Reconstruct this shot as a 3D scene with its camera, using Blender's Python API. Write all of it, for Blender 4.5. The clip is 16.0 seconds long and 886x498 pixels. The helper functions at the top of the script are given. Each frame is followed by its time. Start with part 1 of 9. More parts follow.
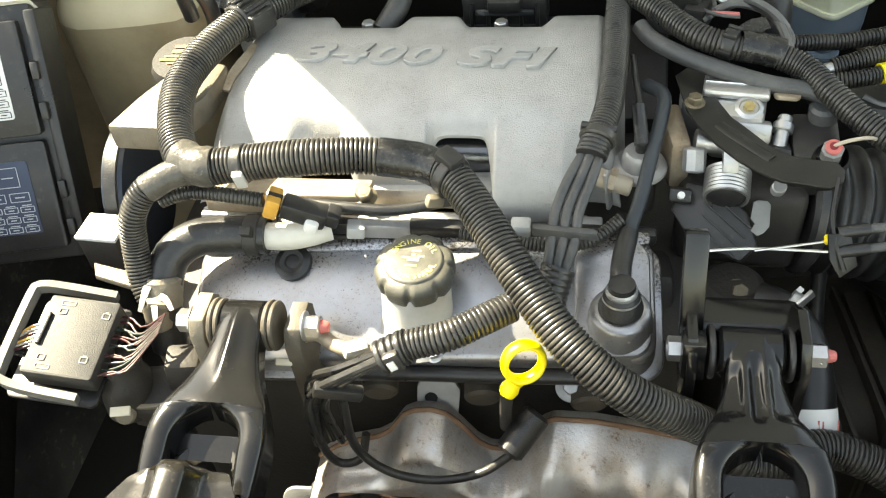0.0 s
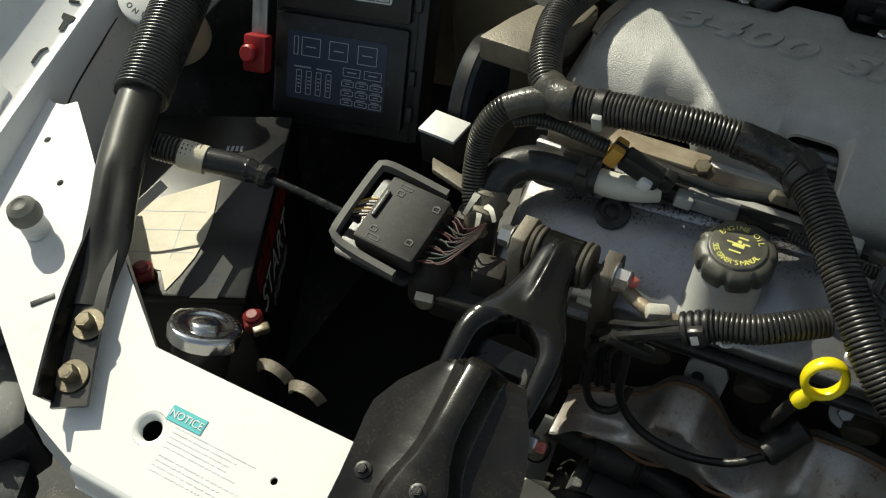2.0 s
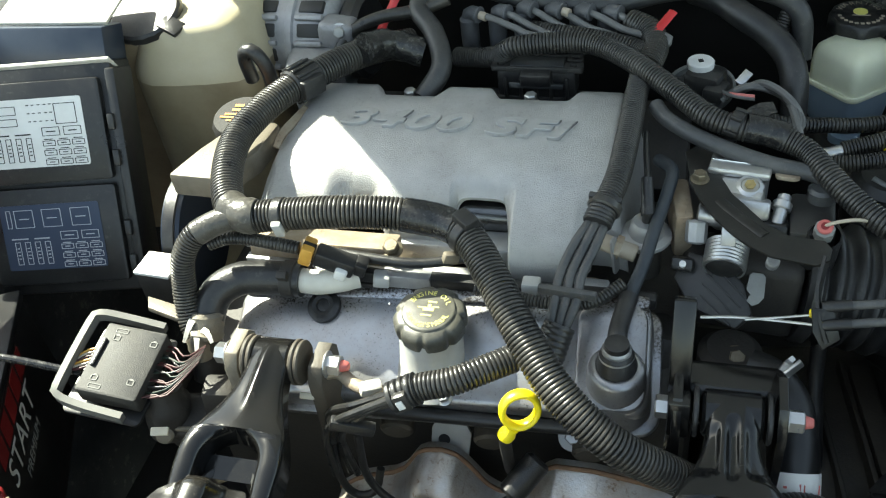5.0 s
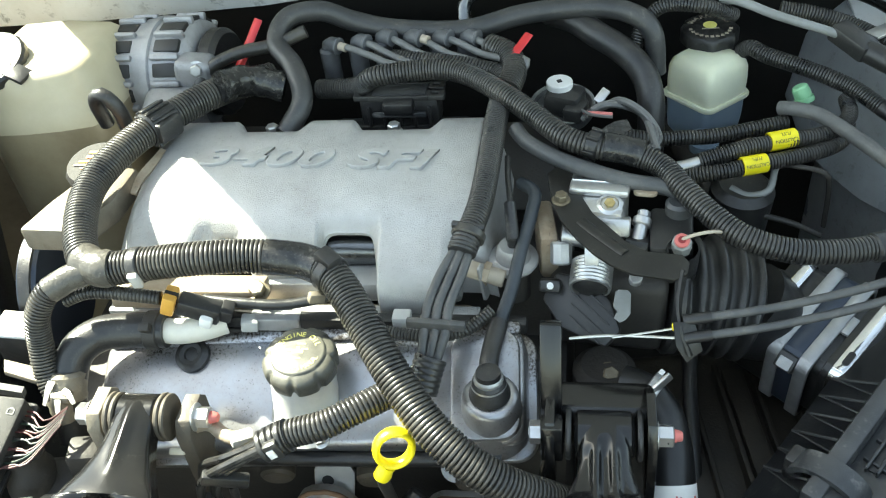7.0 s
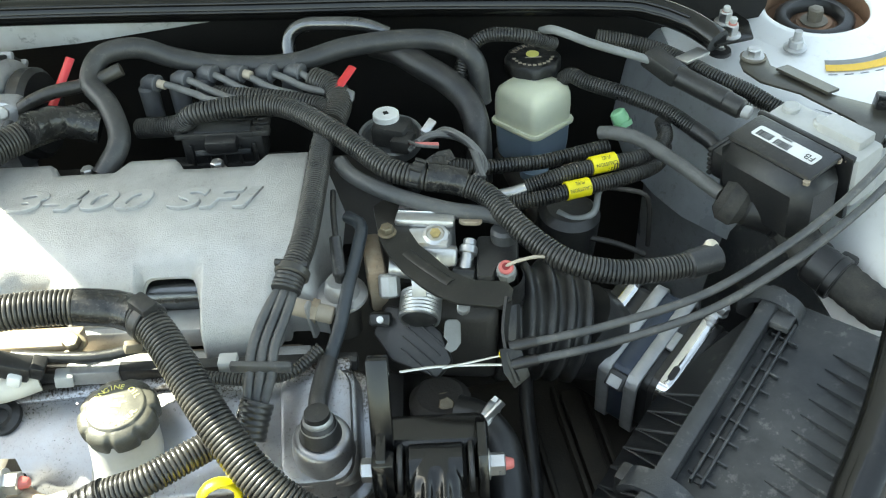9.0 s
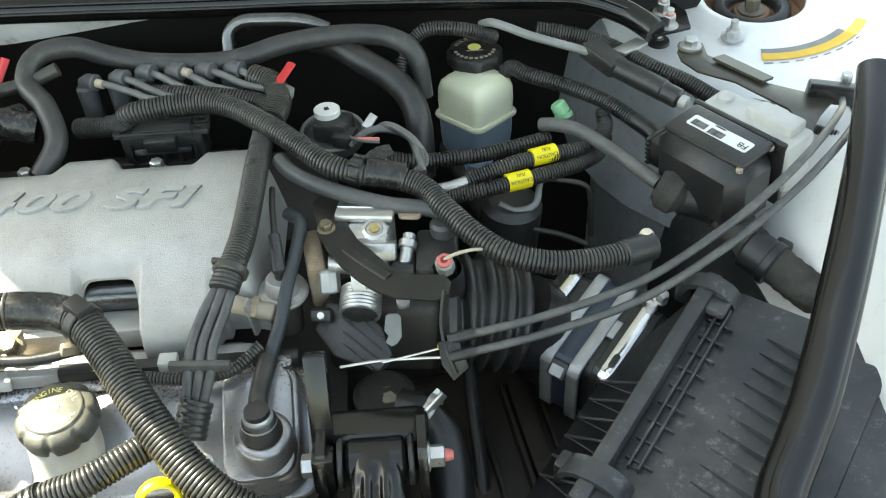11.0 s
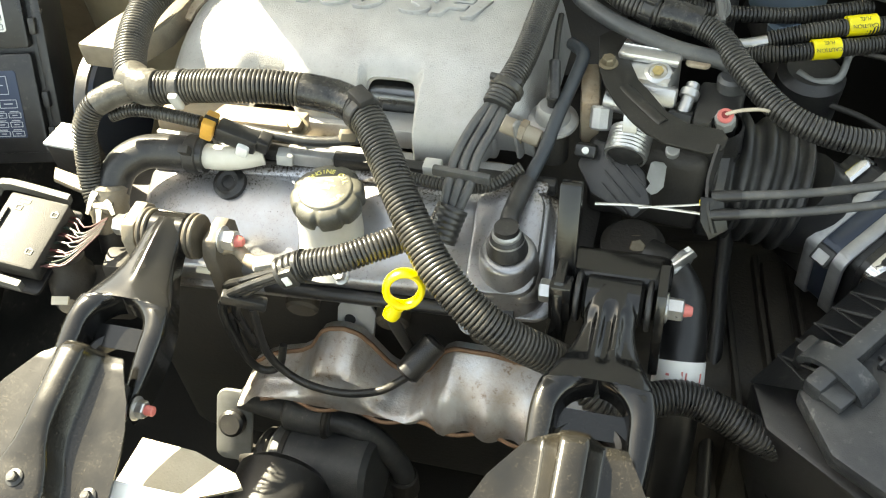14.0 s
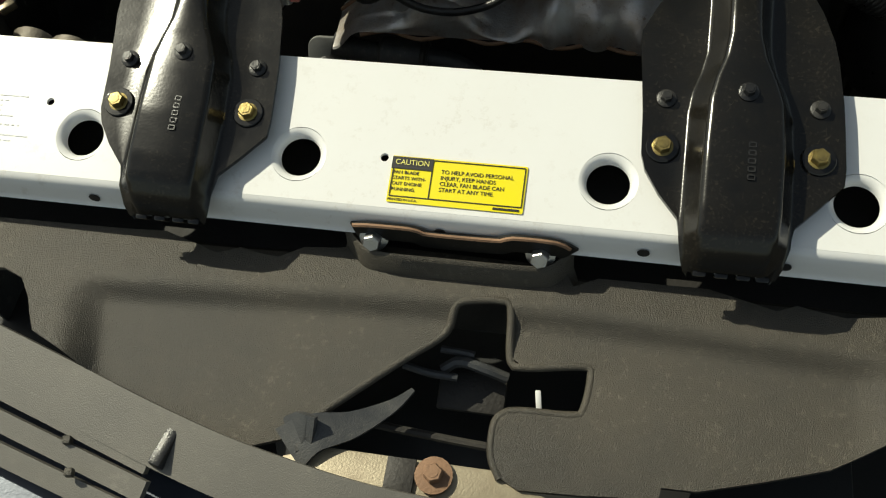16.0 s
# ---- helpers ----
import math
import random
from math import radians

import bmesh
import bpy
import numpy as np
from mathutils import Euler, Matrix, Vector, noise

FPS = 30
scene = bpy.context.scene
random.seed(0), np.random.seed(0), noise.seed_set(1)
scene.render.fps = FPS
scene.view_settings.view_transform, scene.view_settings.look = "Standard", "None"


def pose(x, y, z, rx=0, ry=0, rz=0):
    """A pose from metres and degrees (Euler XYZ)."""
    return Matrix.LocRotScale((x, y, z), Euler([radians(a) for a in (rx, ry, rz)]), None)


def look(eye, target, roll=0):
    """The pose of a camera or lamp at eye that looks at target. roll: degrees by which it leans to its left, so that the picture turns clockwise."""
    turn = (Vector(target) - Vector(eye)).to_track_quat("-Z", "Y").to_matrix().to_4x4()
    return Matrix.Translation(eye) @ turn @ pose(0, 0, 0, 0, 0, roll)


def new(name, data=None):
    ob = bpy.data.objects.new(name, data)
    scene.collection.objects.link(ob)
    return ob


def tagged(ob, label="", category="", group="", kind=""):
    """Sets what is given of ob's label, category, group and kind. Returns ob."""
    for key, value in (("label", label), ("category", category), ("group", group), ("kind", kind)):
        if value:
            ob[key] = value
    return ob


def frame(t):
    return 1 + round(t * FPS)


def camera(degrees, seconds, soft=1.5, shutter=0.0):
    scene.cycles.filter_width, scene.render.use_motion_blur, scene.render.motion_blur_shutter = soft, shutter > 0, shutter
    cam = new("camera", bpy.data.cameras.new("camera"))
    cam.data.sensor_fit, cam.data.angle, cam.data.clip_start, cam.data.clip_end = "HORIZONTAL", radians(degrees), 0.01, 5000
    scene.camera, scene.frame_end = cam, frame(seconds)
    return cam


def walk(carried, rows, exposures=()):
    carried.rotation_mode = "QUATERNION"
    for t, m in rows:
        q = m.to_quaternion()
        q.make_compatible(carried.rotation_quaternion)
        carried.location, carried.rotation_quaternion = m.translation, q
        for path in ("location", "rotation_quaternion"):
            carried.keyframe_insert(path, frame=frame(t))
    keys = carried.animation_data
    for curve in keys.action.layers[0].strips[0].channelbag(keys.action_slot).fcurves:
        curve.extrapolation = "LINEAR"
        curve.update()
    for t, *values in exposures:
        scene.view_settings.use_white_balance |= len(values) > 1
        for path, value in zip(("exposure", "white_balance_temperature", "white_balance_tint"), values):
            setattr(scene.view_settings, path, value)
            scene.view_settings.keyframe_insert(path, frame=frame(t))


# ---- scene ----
cam = camera(50.8, 16.0, 1.15)
PATH = [
    (0, (0.081, 0.072, 1.379), (-0.245, 1.457, -0.026), -7.5),
    (0.5, (0.05, 0.074, 1.383), (-0.35, 1.433, -0.028), -6.4),
    (1, (0.034, 0.076, 1.39), (-0.441, 1.336, -0.088), -4.7),
    (1.5, (0.004, 0.05, 1.404), (-0.577, 1.236, -0.098), -3.2),
    (2, (-0.015, 0.022, 1.417), (-0.703, 1.184, -0.059), -2.7),
    (2.5, (-0.017, 0.004, 1.421), (-0.757, 1.168, -0.027), -3.2),
    (3, (0.016, 0.003, 1.423), (-0.716, 1.204, 0.002), -4.6),
    (3.5, (0.054, 0.011, 1.426), (-0.635, 1.272, 0.035), -6.2),
    (4, (0.088, 0.026, 1.43), (-0.542, 1.348, 0.068), -7.6),
    (4.5, (0.117, 0.034, 1.432), (-0.435, 1.409, 0.089), -8.1),
    (5, (0.143, 0.033, 1.428), (-0.34, 1.461, 0.113), -8.1),
    (5.2, (0.153, 0.04, 1.432), (-0.303, 1.47, 0.11), -8.3),
    (7.3, (0.179, 0.061, 1.427), (-0.076, 1.558, 0.126), -6.6),
    (7.5, (0.178, 0.064, 1.425), (-0.045, 1.571, 0.129), -6.1),
    (8, (0.188, 0.072, 1.424), (0.045, 1.599, 0.141), -5.1),
    (8.5, (0.202, 0.073, 1.421), (0.125, 1.608, 0.14), -4.1),
    (9, (0.218, 0.071, 1.421), (0.2, 1.61, 0.144), -3.4),
    (9.5, (0.232, 0.069, 1.42), (0.268, 1.609, 0.144), -3.0),
    (9.7, (0.234, 0.07, 1.42), (0.288, 1.606, 0.14), -2.9),
    (11.8, (0.248, 0.058, 1.427), (0.28, 1.582, 0.132), -3.7),
    (12, (0.247, 0.054, 1.427), (0.262, 1.578, 0.131), -3.9),
    (12.5, (0.253, 0.05, 1.43), (0.227, 1.566, 0.125), -3.8),
    (13, (0.255, 0.052, 1.424), (0.145, 1.555, 0.11), -3.9),
    (13.5, (0.247, 0.045, 1.423), (0.009, 1.489, 0.06), -4.3),
    (14, (0.239, 0.05, 1.401), (-0.239, 1.325, -0.065), -7.5),
    (14.5, (0.2, 0.03, 1.376), (-0.34, 1.177, -0.171), -8.3),
    (15, (0.094, -0.047, 1.367), (-0.299, 1.065, -0.248), -5.6),
    (15.5, (0.06, -0.091, 1.331), (-0.22, 0.969, -0.342), -6.1),
    (16, (0.107, -0.138, 1.311), (-0.211, 0.839, -0.405), -9.7),
]
EXPOSURES = [(0.0, 2.95, 8700, 3), (0.5, 2.78, 8500, 3), (1.0, 2.33, 8200, 3), (1.5, 0.95, 8000, 2), (2.0, 0.2, 7400, 0), (2.5, 0.0, 7400, -2), (3.0, 0.0, 7400, -2), (3.5, 0.25, 7400, -2), (4.0, 0.75, 7400, -2), (4.5, 1.58, 7200, -3), (5.0, 2.15, 7100, -3), (7.5, 2.93, 7300, -4), (9.5, 2.94, 7500, -4), (12.5, 2.97, 8100, -1), (13.5, 3.0, 8300, 0), (14.0, 3.06, 8700, 1), (14.5, 1.42, 8500, 1), (15.0, 0.45, 7900, 0), (16.0, 0.05, 7600, -1)]
walk(cam, [(t, look(eye, target, roll)) for t, eye, target, roll in PATH], EXPOSURES)

# ---- world, sun, exposure ----
TO_SUN = Vector((-0.90, 0.39, 1.0)).normalized()
world = bpy.data.worlds.new("sky")
scene.world = world
world.use_nodes = True
wn = world.node_tree.nodes
sky = wn.new("ShaderNodeTexSky")
sky.sky_type = "NISHITA"
sky.sun_disc = False
sky.sun_elevation = math.asin(TO_SUN.z)
sky.sun_rotation = math.atan2(TO_SUN.x, TO_SUN.y)
haze = wn.new("ShaderNodeHueSaturation")
haze.inputs["Saturation"].default_value = 0.7
world.node_tree.links.new(sky.outputs[0], haze.inputs["Color"])
world.node_tree.links.new(haze.outputs[0], wn["Background"].inputs[0])
wn["Background"].inputs[1].default_value = 0.095
sun = new("sun", bpy.data.lights.new("sun", "SUN"))
sun.data.energy, sun.data.angle, sun.data.color = 4.4, radians(0.53), (1.0, 0.985, 0.94)
sun.matrix_world = look(TO_SUN * 5, (0, 0, 0))


# ---- materials ----
def material(name, base, rough=0.5, metal=0.0, second=None, amount=0.5, scale=60.0, bump=0.1, grain=700.0,
             speck=None, speck_amount=0.0, speck_scale=250.0, rough_var=0.12, coat=0.0, random_value=0.0, trans=0.0, sub=0.0, spec=0.5):
    """A surface with broad stains (scale), fine grain (grain, bump) and, if asked, dark specks."""
    m = bpy.data.materials.new(name)
    m.use_nodes = True
    n, l = m.node_tree.nodes, m.node_tree.links
    b = n["Principled BSDF"]
    b.inputs["Metallic"].default_value = metal
    b.inputs["Coat Weight"].default_value = coat
    b.inputs["Specular IOR Level"].default_value = spec
    b.inputs["Coat Roughness"].default_value = 0.12
    b.inputs["Transmission Weight"].default_value = trans
    if sub:
        b.inputs["Subsurface Weight"].default_value = sub
        b.inputs["Subsurface Radius"].default_value = (0.02, 0.02, 0.015)
    tc = n.new("ShaderNodeTexCoord")
    n1 = n.new("ShaderNodeTexNoise")
    n1.inputs["Scale"].default_value, n1.inputs["Detail"].default_value, n1.inputs["Roughness"].default_value = scale, 6, 0.65
    n2 = n.new("ShaderNodeTexNoise")
    n2.inputs["Scale"].default_value, n2.inputs["Detail"].default_value = grain, 3
    for q in (n1, n2):
        l.new(tc.outputs["Object"], q.inputs["Vector"])
    ramp = n.new("ShaderNodeValToRGB")
    ramp.color_ramp.elements[0].position, ramp.color_ramp.elements[1].position = 0.38, 0.68
    l.new(n1.outputs["Fac"], ramp.inputs[0])
    mix = n.new("ShaderNodeMix")
    mix.data_type = "RGBA"
    mix.inputs[6].default_value = (*base, 1)
    mix.inputs[7].default_value = (*(second or tuple(c * 0.7 for c in base)), 1)
    mul = n.new("ShaderNodeMath")
    mul.operation = "MULTIPLY"
    mul.inputs[1].default_value = amount
    l.new(ramp.outputs[0], mul.inputs[0])
    l.new(mul.outputs[0], mix.inputs[0])
    colour = mix.outputs[2]
    if speck:
        n3 = n.new("ShaderNodeTexNoise")
        n3.inputs["Scale"].default_value, n3.inputs["Detail"].default_value, n3.inputs["Roughness"].default_value = speck_scale, 4, 0.8
        l.new(tc.outputs["Object"], n3.inputs["Vector"])
        r3 = n.new("ShaderNodeValToRGB")
        r3.color_ramp.elements[0].position, r3.color_ramp.elements[1].position = 0.56, 0.66
        l.new(n3.outputs["Fac"], r3.inputs[0])
        big = n.new("ShaderNodeMath")
        big.operation = "MULTIPLY"
        l.new(r3.outputs[0], big.inputs[0])
        l.new(ramp.outputs[0], big.inputs[1])
        big2 = n.new("ShaderNodeMath")
        big2.operation = "MULTIPLY"
        big2.inputs[1].default_value = speck_amount
        l.new(big.outputs[0], big2.inputs[0])
        mx = n.new("ShaderNodeMix")
        mx.data_type = "RGBA"
        mx.inputs[7].default_value = (*speck, 1)
        l.new(colour, mx.inputs[6])
        l.new(big2.outputs[0], mx.inputs[0])
        colour = mx.outputs[2]
    if random_value:
        oi = n.new("ShaderNodeObjectInfo")
        hs = n.new("ShaderNodeHueSaturation")
        mr = n.new("ShaderNodeMapRange")
        mr.inputs["To Min"].default_value, mr.inputs["To Max"].default_value = 1 - random_value, 1 + random_value
        l.new(oi.outputs["Random"], mr.inputs["Value"])
        l.new(mr.outputs[0], hs.inputs["Value"])
        l.new(colour, hs.inputs["Color"])
        colour = hs.outputs[0]
    l.new(colour, b.inputs["Base Color"])
    rr = n.new("ShaderNodeMapRange")
    rr.inputs["To Min"].default_value, rr.inputs["To Max"].default_value = max(0.02, rough - rough_var), min(1, rough + rough_var)
    l.new(n1.outputs["Fac"], rr.inputs["Value"])
    l.new(rr.outputs[0], b.inputs["Roughness"])
    if bump:
        bp = n.new("ShaderNodeBump")
        bp.inputs["Strength"].default_value, bp.inputs["Distance"].default_value = bump, 0.001
        l.new(n2.outputs["Fac"], bp.inputs["Height"])
        l.new(bp.outputs[0], b.inputs["Normal"])
    return m


def splashed(m, colour, span, scale):
    """Oil spatter that thickens towards one long edge of a part (span: from clean to fouled, in y)."""
    n, l = m.node_tree.nodes, m.node_tree.links
    b = n["Principled BSDF"]
    old = b.inputs["Base Color"].links[0].from_socket
    tc = n.new("ShaderNodeTexCoord")
    xyz = n.new("ShaderNodeSeparateXYZ")
    l.new(tc.outputs["Object"], xyz.inputs[0])
    lane = n.new("ShaderNodeMapRange")
    lane.inputs["From Min"].default_value, lane.inputs["From Max"].default_value = span
    lane.inputs["To Min"].default_value, lane.inputs["To Max"].default_value = -0.07, 0.15
    l.new(xyz.outputs["Y"], lane.inputs["Value"])
    noise = n.new("ShaderNodeTexNoise")
    noise.inputs["Scale"].default_value, noise.inputs["Detail"].default_value, noise.inputs["Roughness"].default_value = scale, 5, 0.7
    l.new(tc.outputs["Object"], noise.inputs["Vector"])
    broad = n.new("ShaderNodeTexNoise")
    broad.inputs["Scale"].default_value = 28
    l.new(tc.outputs["Object"], broad.inputs["Vector"])
    patch = n.new("ShaderNodeMath")
    patch.operation = "MULTIPLY_ADD"
    patch.inputs[1].default_value, patch.inputs[2].default_value = 0.42, -0.21
    l.new(broad.outputs["Fac"], patch.inputs[0])
    total = n.new("ShaderNodeMath")
    total.operation = "ADD"
    l.new(noise.outputs["Fac"], total.inputs[0])
    l.new(lane.outputs[0], total.inputs[1])
    both = n.new("ShaderNodeMath")
    both.operation = "ADD"
    l.new(total.outputs[0], both.inputs[0])
    l.new(patch.outputs[0], both.inputs[1])
    ramp = n.new("ShaderNodeValToRGB")
    ramp.color_ramp.elements[0].position, ramp.color_ramp.elements[1].position = 0.57, 0.72
    l.new(both.outputs[0], ramp.inputs[0])
    mx = n.new("ShaderNodeMix")
    mx.data_type = "RGBA"
    mx.inputs[7].default_value = (*colour, 1)
    l.new(ramp.outputs[0], mx.inputs[0])
    l.new(old, mx.inputs[6])
    l.new(mx.outputs[2], b.inputs["Base Color"])


M = {}
M["cast"] = material("sand_cast_aluminium", (0.46, 0.46, 0.45), 0.48, 0.4, (0.33, 0.32, 0.31), 0.7, 16, 0.7, 800, (0.16, 0.14, 0.12), 0.45, 260)
M["cover"] = material("grimy_cast_aluminium", (0.38, 0.39, 0.42), 0.33, 0.75, (0.29, 0.25, 0.205), 0.8, 11, 0.16, 700, (0.02, 0.017, 0.014), 0.95, 300)
splashed(M["cover"], (0.045, 0.036, 0.027), (0.610, 0.640), 430)
M["manifold"] = material("rusty_heat_shield", (0.60, 0.59, 0.58), 0.38, 0.7, (0.42, 0.33, 0.25), 0.85, 24, 0.45, 400, (0.18, 0.09, 0.04), 0.85, 120)
M["loom"] = material("black_loom_plastic", (0.019, 0.0185, 0.018), 0.31, 0, (0.066, 0.061, 0.051), 0.8, 35, 0.15, 900, (0.15, 0.13, 0.10), 0.4, 150, rough_var=0.15)
M["loom_dusty"] = material("dusty_loom_plastic", (0.021, 0.021, 0.021), 0.30, 0, (0.055, 0.051, 0.045), 0.7, 35, 0.15, 900, (0.17, 0.15, 0.12), 0.4, 150, rough_var=0.15)
M["rubber"] = material("black_rubber", (0.014, 0.014, 0.015), 0.36, 0, (0.038, 0.036, 0.033), 0.8, 28, 0.3, 700, (0.14, 0.13, 0.11), 0.3, 160, rough_var=0.2)
M["grey_rubber"] = material("grey_dusty_rubber", (0.042, 0.044, 0.047), 0.45, 0, (0.10, 0.098, 0.092), 0.7, 30, 0.3, 800, (0.22, 0.2, 0.17), 0.4, 140, rough_var=0.2)
M["plastic"] = material("black_plastic", (0.013, 0.013, 0.014), 0.34, 0, (0.034, 0.033, 0.031), 0.7, 18, 0.25, 1200, (0.13, 0.12, 0.10), 0.35, 150, rough_var=0.2)
M["dusty"] = material("dusty_black_plastic", (0.017, 0.019, 0.022), 0.40, 0, (0.062, 0.063, 0.063), 0.95, 10, 0.3, 900, (0.20, 0.195, 0.18), 0.75, 55, rough_var=0.25)
M["shroud"] = material("textured_grey_plastic", (0.042, 0.037, 0.029), 0.5, 0, (0.076, 0.064, 0.047), 0.8, 7, 0.9, 1100, (0.21, 0.19, 0.145), 0.4, 170, rough_var=0.15)
M["paint"] = material("black_gloss_paint", (0.005, 0.005, 0.0055), 0.19, 0, (0.012, 0.011, 0.009), 0.6, 25, 0.06, 500, (0.10, 0.09, 0.07), 0.2, 420, rough_var=0.06)
M["bracket_paint"] = material("weathered_black_paint", (0.0060, 0.0058, 0.0053), 0.19, 0, (0.013, 0.011, 0.008), 0.8, 20, 0.05, 500, (0.12, 0.10, 0.075), 0.3, 420, rough_var=0.10, spec=0.42)
M["strut_paint"] = material("black_enamel", (0.005, 0.005, 0.0055), 0.17, 0, (0.011, 0.0105, 0.009), 0.6, 25, 0.05, 500, (0.12, 0.105, 0.08), 0.18, 420, rough_var=0.07, spec=0.45)
M["battery_black"] = material("black_battery_case", (0.006, 0.006, 0.0065), 0.35, 0, (0.014, 0.0135, 0.013), 0.7, 22, 0.15, 900, (0.09, 0.08, 0.07), 0.35, 260)
M["lead"] = material("black_silicone_lead", (0.014, 0.014, 0.0145), 0.3, 0, (0.04, 0.038, 0.034), 0.7, 60, 0.1, 700, (0.16, 0.15, 0.13), 0.3, 260)
M["foil"] = material("crumpled_black_tape", (0.010, 0.010, 0.0105), 0.22, 0, (0.035, 0.034, 0.031), 0.6, 90, 0.6, 220, (0.2, 0.19, 0.17), 0.4, 180)
M["tape_grey"] = material("dusty_wound_tape", (0.075, 0.070, 0.060), 0.32, 0, (0.03, 0.028, 0.025), 0.7, 70, 0.9, 190, (0.22, 0.2, 0.17), 0.5, 160)
M["white_dirty"] = material("streaked_white_paint", (0.70, 0.70, 0.68), 0.4, 0, (0.45, 0.42, 0.36), 0.6, 9, 0.05, 300, (0.05, 0.045, 0.035), 0.9, 40)
M["satin"] = material("satin_black_steel", (0.010, 0.0098, 0.009), 0.34, 0.0, (0.024, 0.022, 0.019), 0.6, 22, 0.12, 700, (0.11, 0.10, 0.085), 0.3, 200, spec=0.35)
M["olive_steel"] = material("olive_coated_steel", (0.045, 0.041, 0.031), 0.34, 0.2, (0.075, 0.066, 0.05), 0.7, 40, 0.15, 600, (0.14, 0.12, 0.09), 0.4, 200)
M["bumper"] = material("dark_grey_bumper", (0.11, 0.11, 0.10), 0.55, 0, (0.16, 0.155, 0.14), 0.5, 60, 0.2, 700)
M["grime"] = material("grimy_brown_plastic", (0.05, 0.042, 0.032), 0.6, 0, (0.11, 0.09, 0.065), 0.6, 40, 0.4, 500)
M["sump"] = material("oily_brown_casting", (0.016, 0.0135, 0.010), 0.6, 0.1, (0.045, 0.036, 0.025), 0.8, 16, 0.5, 300)
M["foam"] = material("crumbling_dark_foam", (0.030, 0.029, 0.027), 0.85, 0, (0.068, 0.063, 0.054), 0.8, 45, 1.0, 420, (0.12, 0.11, 0.09), 0.5, 220)
M["brace_paint"] = material("dusty_satin_black_paint", (0.022, 0.0205, 0.017), 0.30, 0, (0.045, 0.041, 0.034), 0.6, 20, 0.08, 600, (0.10, 0.09, 0.075), 0.25, 300, coat=0.3)
M["dark_zinc"] = material("darkened_zinc", (0.20, 0.17, 0.12), 0.38, 0.7, (0.11, 0.09, 0.06), 0.6, 120, 0.25, 700)
M["dusty_tan"] = material("dusty_tan_casting", (0.20, 0.175, 0.135), 0.55, 0.2, (0.12, 0.10, 0.075), 0.7, 35, 0.5, 500)
M["alternator_alloy"] = material("grey_alternator_casting", (0.34, 0.34, 0.35), 0.5, 0.5, (0.22, 0.22, 0.22), 0.6, 40, 0.4, 700, (0.08, 0.07, 0.06), 0.4, 150)
M["cap_plastic"] = material("dusty_cap_plastic", (0.060, 0.058, 0.049), 0.36, 0, (0.12, 0.115, 0.092), 0.8, 55, 0.3, 900, rough_var=0.15)
M["module_black"] = material("dusty_module_plastic", (0.014, 0.014, 0.014), 0.62, 0, (0.04, 0.037, 0.032), 0.8, 40, 0.4, 900, (0.12, 0.11, 0.09), 0.4, 200)
M["amber_label"] = material("amber_vinyl", (0.72, 0.44, 0.03), 0.4, 0, (0.60, 0.38, 0.04), 0.4, 60, 0.03, 400, (0.10, 0.08, 0.03), 0.5, 220)
# Near-black for sheets that stand in for shade, and for black parts.
M["shade_black"] = material("near_black_shade_and_parts", (0.007, 0.0065, 0.006), 0.7, 0, (0.016, 0.013, 0.010), 0.6, 18, 0.4, 300)
M["white"] = material("white_car_paint", (0.80, 0.80, 0.79), 0.33, 0, (0.72, 0.70, 0.66), 0.35, 7, 0.03, 300, (0.42, 0.36, 0.28), 0.25, 70, coat=0.25)
M["steel"] = material("zinc_plated_steel", (0.55, 0.55, 0.55), 0.32, 0.9, (0.42, 0.41, 0.38), 0.5, 120, 0.2, 900)
M["chrome"] = material("polished_steel", (0.72, 0.72, 0.72), 0.16, 1.0, (0.5, 0.5, 0.5), 0.4, 60, 0.05, 500)
M["brushed"] = material("brushed_alloy", (0.52, 0.52, 0.515), 0.35, 0.85, (0.36, 0.35, 0.335), 0.5, 45, 0.25, 500)
M["alloy"] = material("bare_alloy_casting", (0.42, 0.42, 0.42), 0.45, 0.6, (0.28, 0.28, 0.275), 0.5, 60, 0.35, 700)
M["gold"] = material("yellow_zinc_plating", (0.48, 0.38, 0.17), 0.35, 0.85, (0.26, 0.20, 0.10), 0.7, 150, 0.2, 700)
M["dull_gold"] = material("weathered_yellow_zinc", (0.36, 0.28, 0.10), 0.38, 0.8, (0.16, 0.12, 0.06), 0.8, 150, 0.25, 700)
M["tan"] = material("tan_cast_intake", (0.38, 0.32, 0.24), 0.5, 0.3, (0.24, 0.17, 0.11), 0.8, 40, 0.4, 600, (0.06, 0.045, 0.03), 0.5, 200)
M["rust"] = material("rusty_steel", (0.22, 0.13, 0.08), 0.75, 0.2, (0.34, 0.20, 0.12), 0.7, 60, 0.5, 500)
M["yellow"] = material("yellow_plastic", (0.85, 0.68, 0.02), 0.35, 0, (0.75, 0.56, 0.02), 0.3, 60, 0.05, 500)
M["yellow_label"] = material("yellow_vinyl", (0.88, 0.74, 0.02), 0.4, 0, (0.82, 0.66, 0.03), 0.3, 40, 0.03, 400)
M["red"] = material("red_plastic", (0.55, 0.025, 0.03), 0.38, 0, (0.38, 0.02, 0.02), 0.4, 40, 0.1, 500)
M["dark_red"] = material("dark_red_plastic", (0.17, 0.008, 0.009), 0.45, 0, (0.12, 0.01, 0.01), 0.4, 40, 0.1, 500)
M["deep_red"] = material("deep_red_plastic", (0.33, 0.014, 0.018), 0.42, 0, (0.22, 0.012, 0.014), 0.4, 40, 0.1, 500)
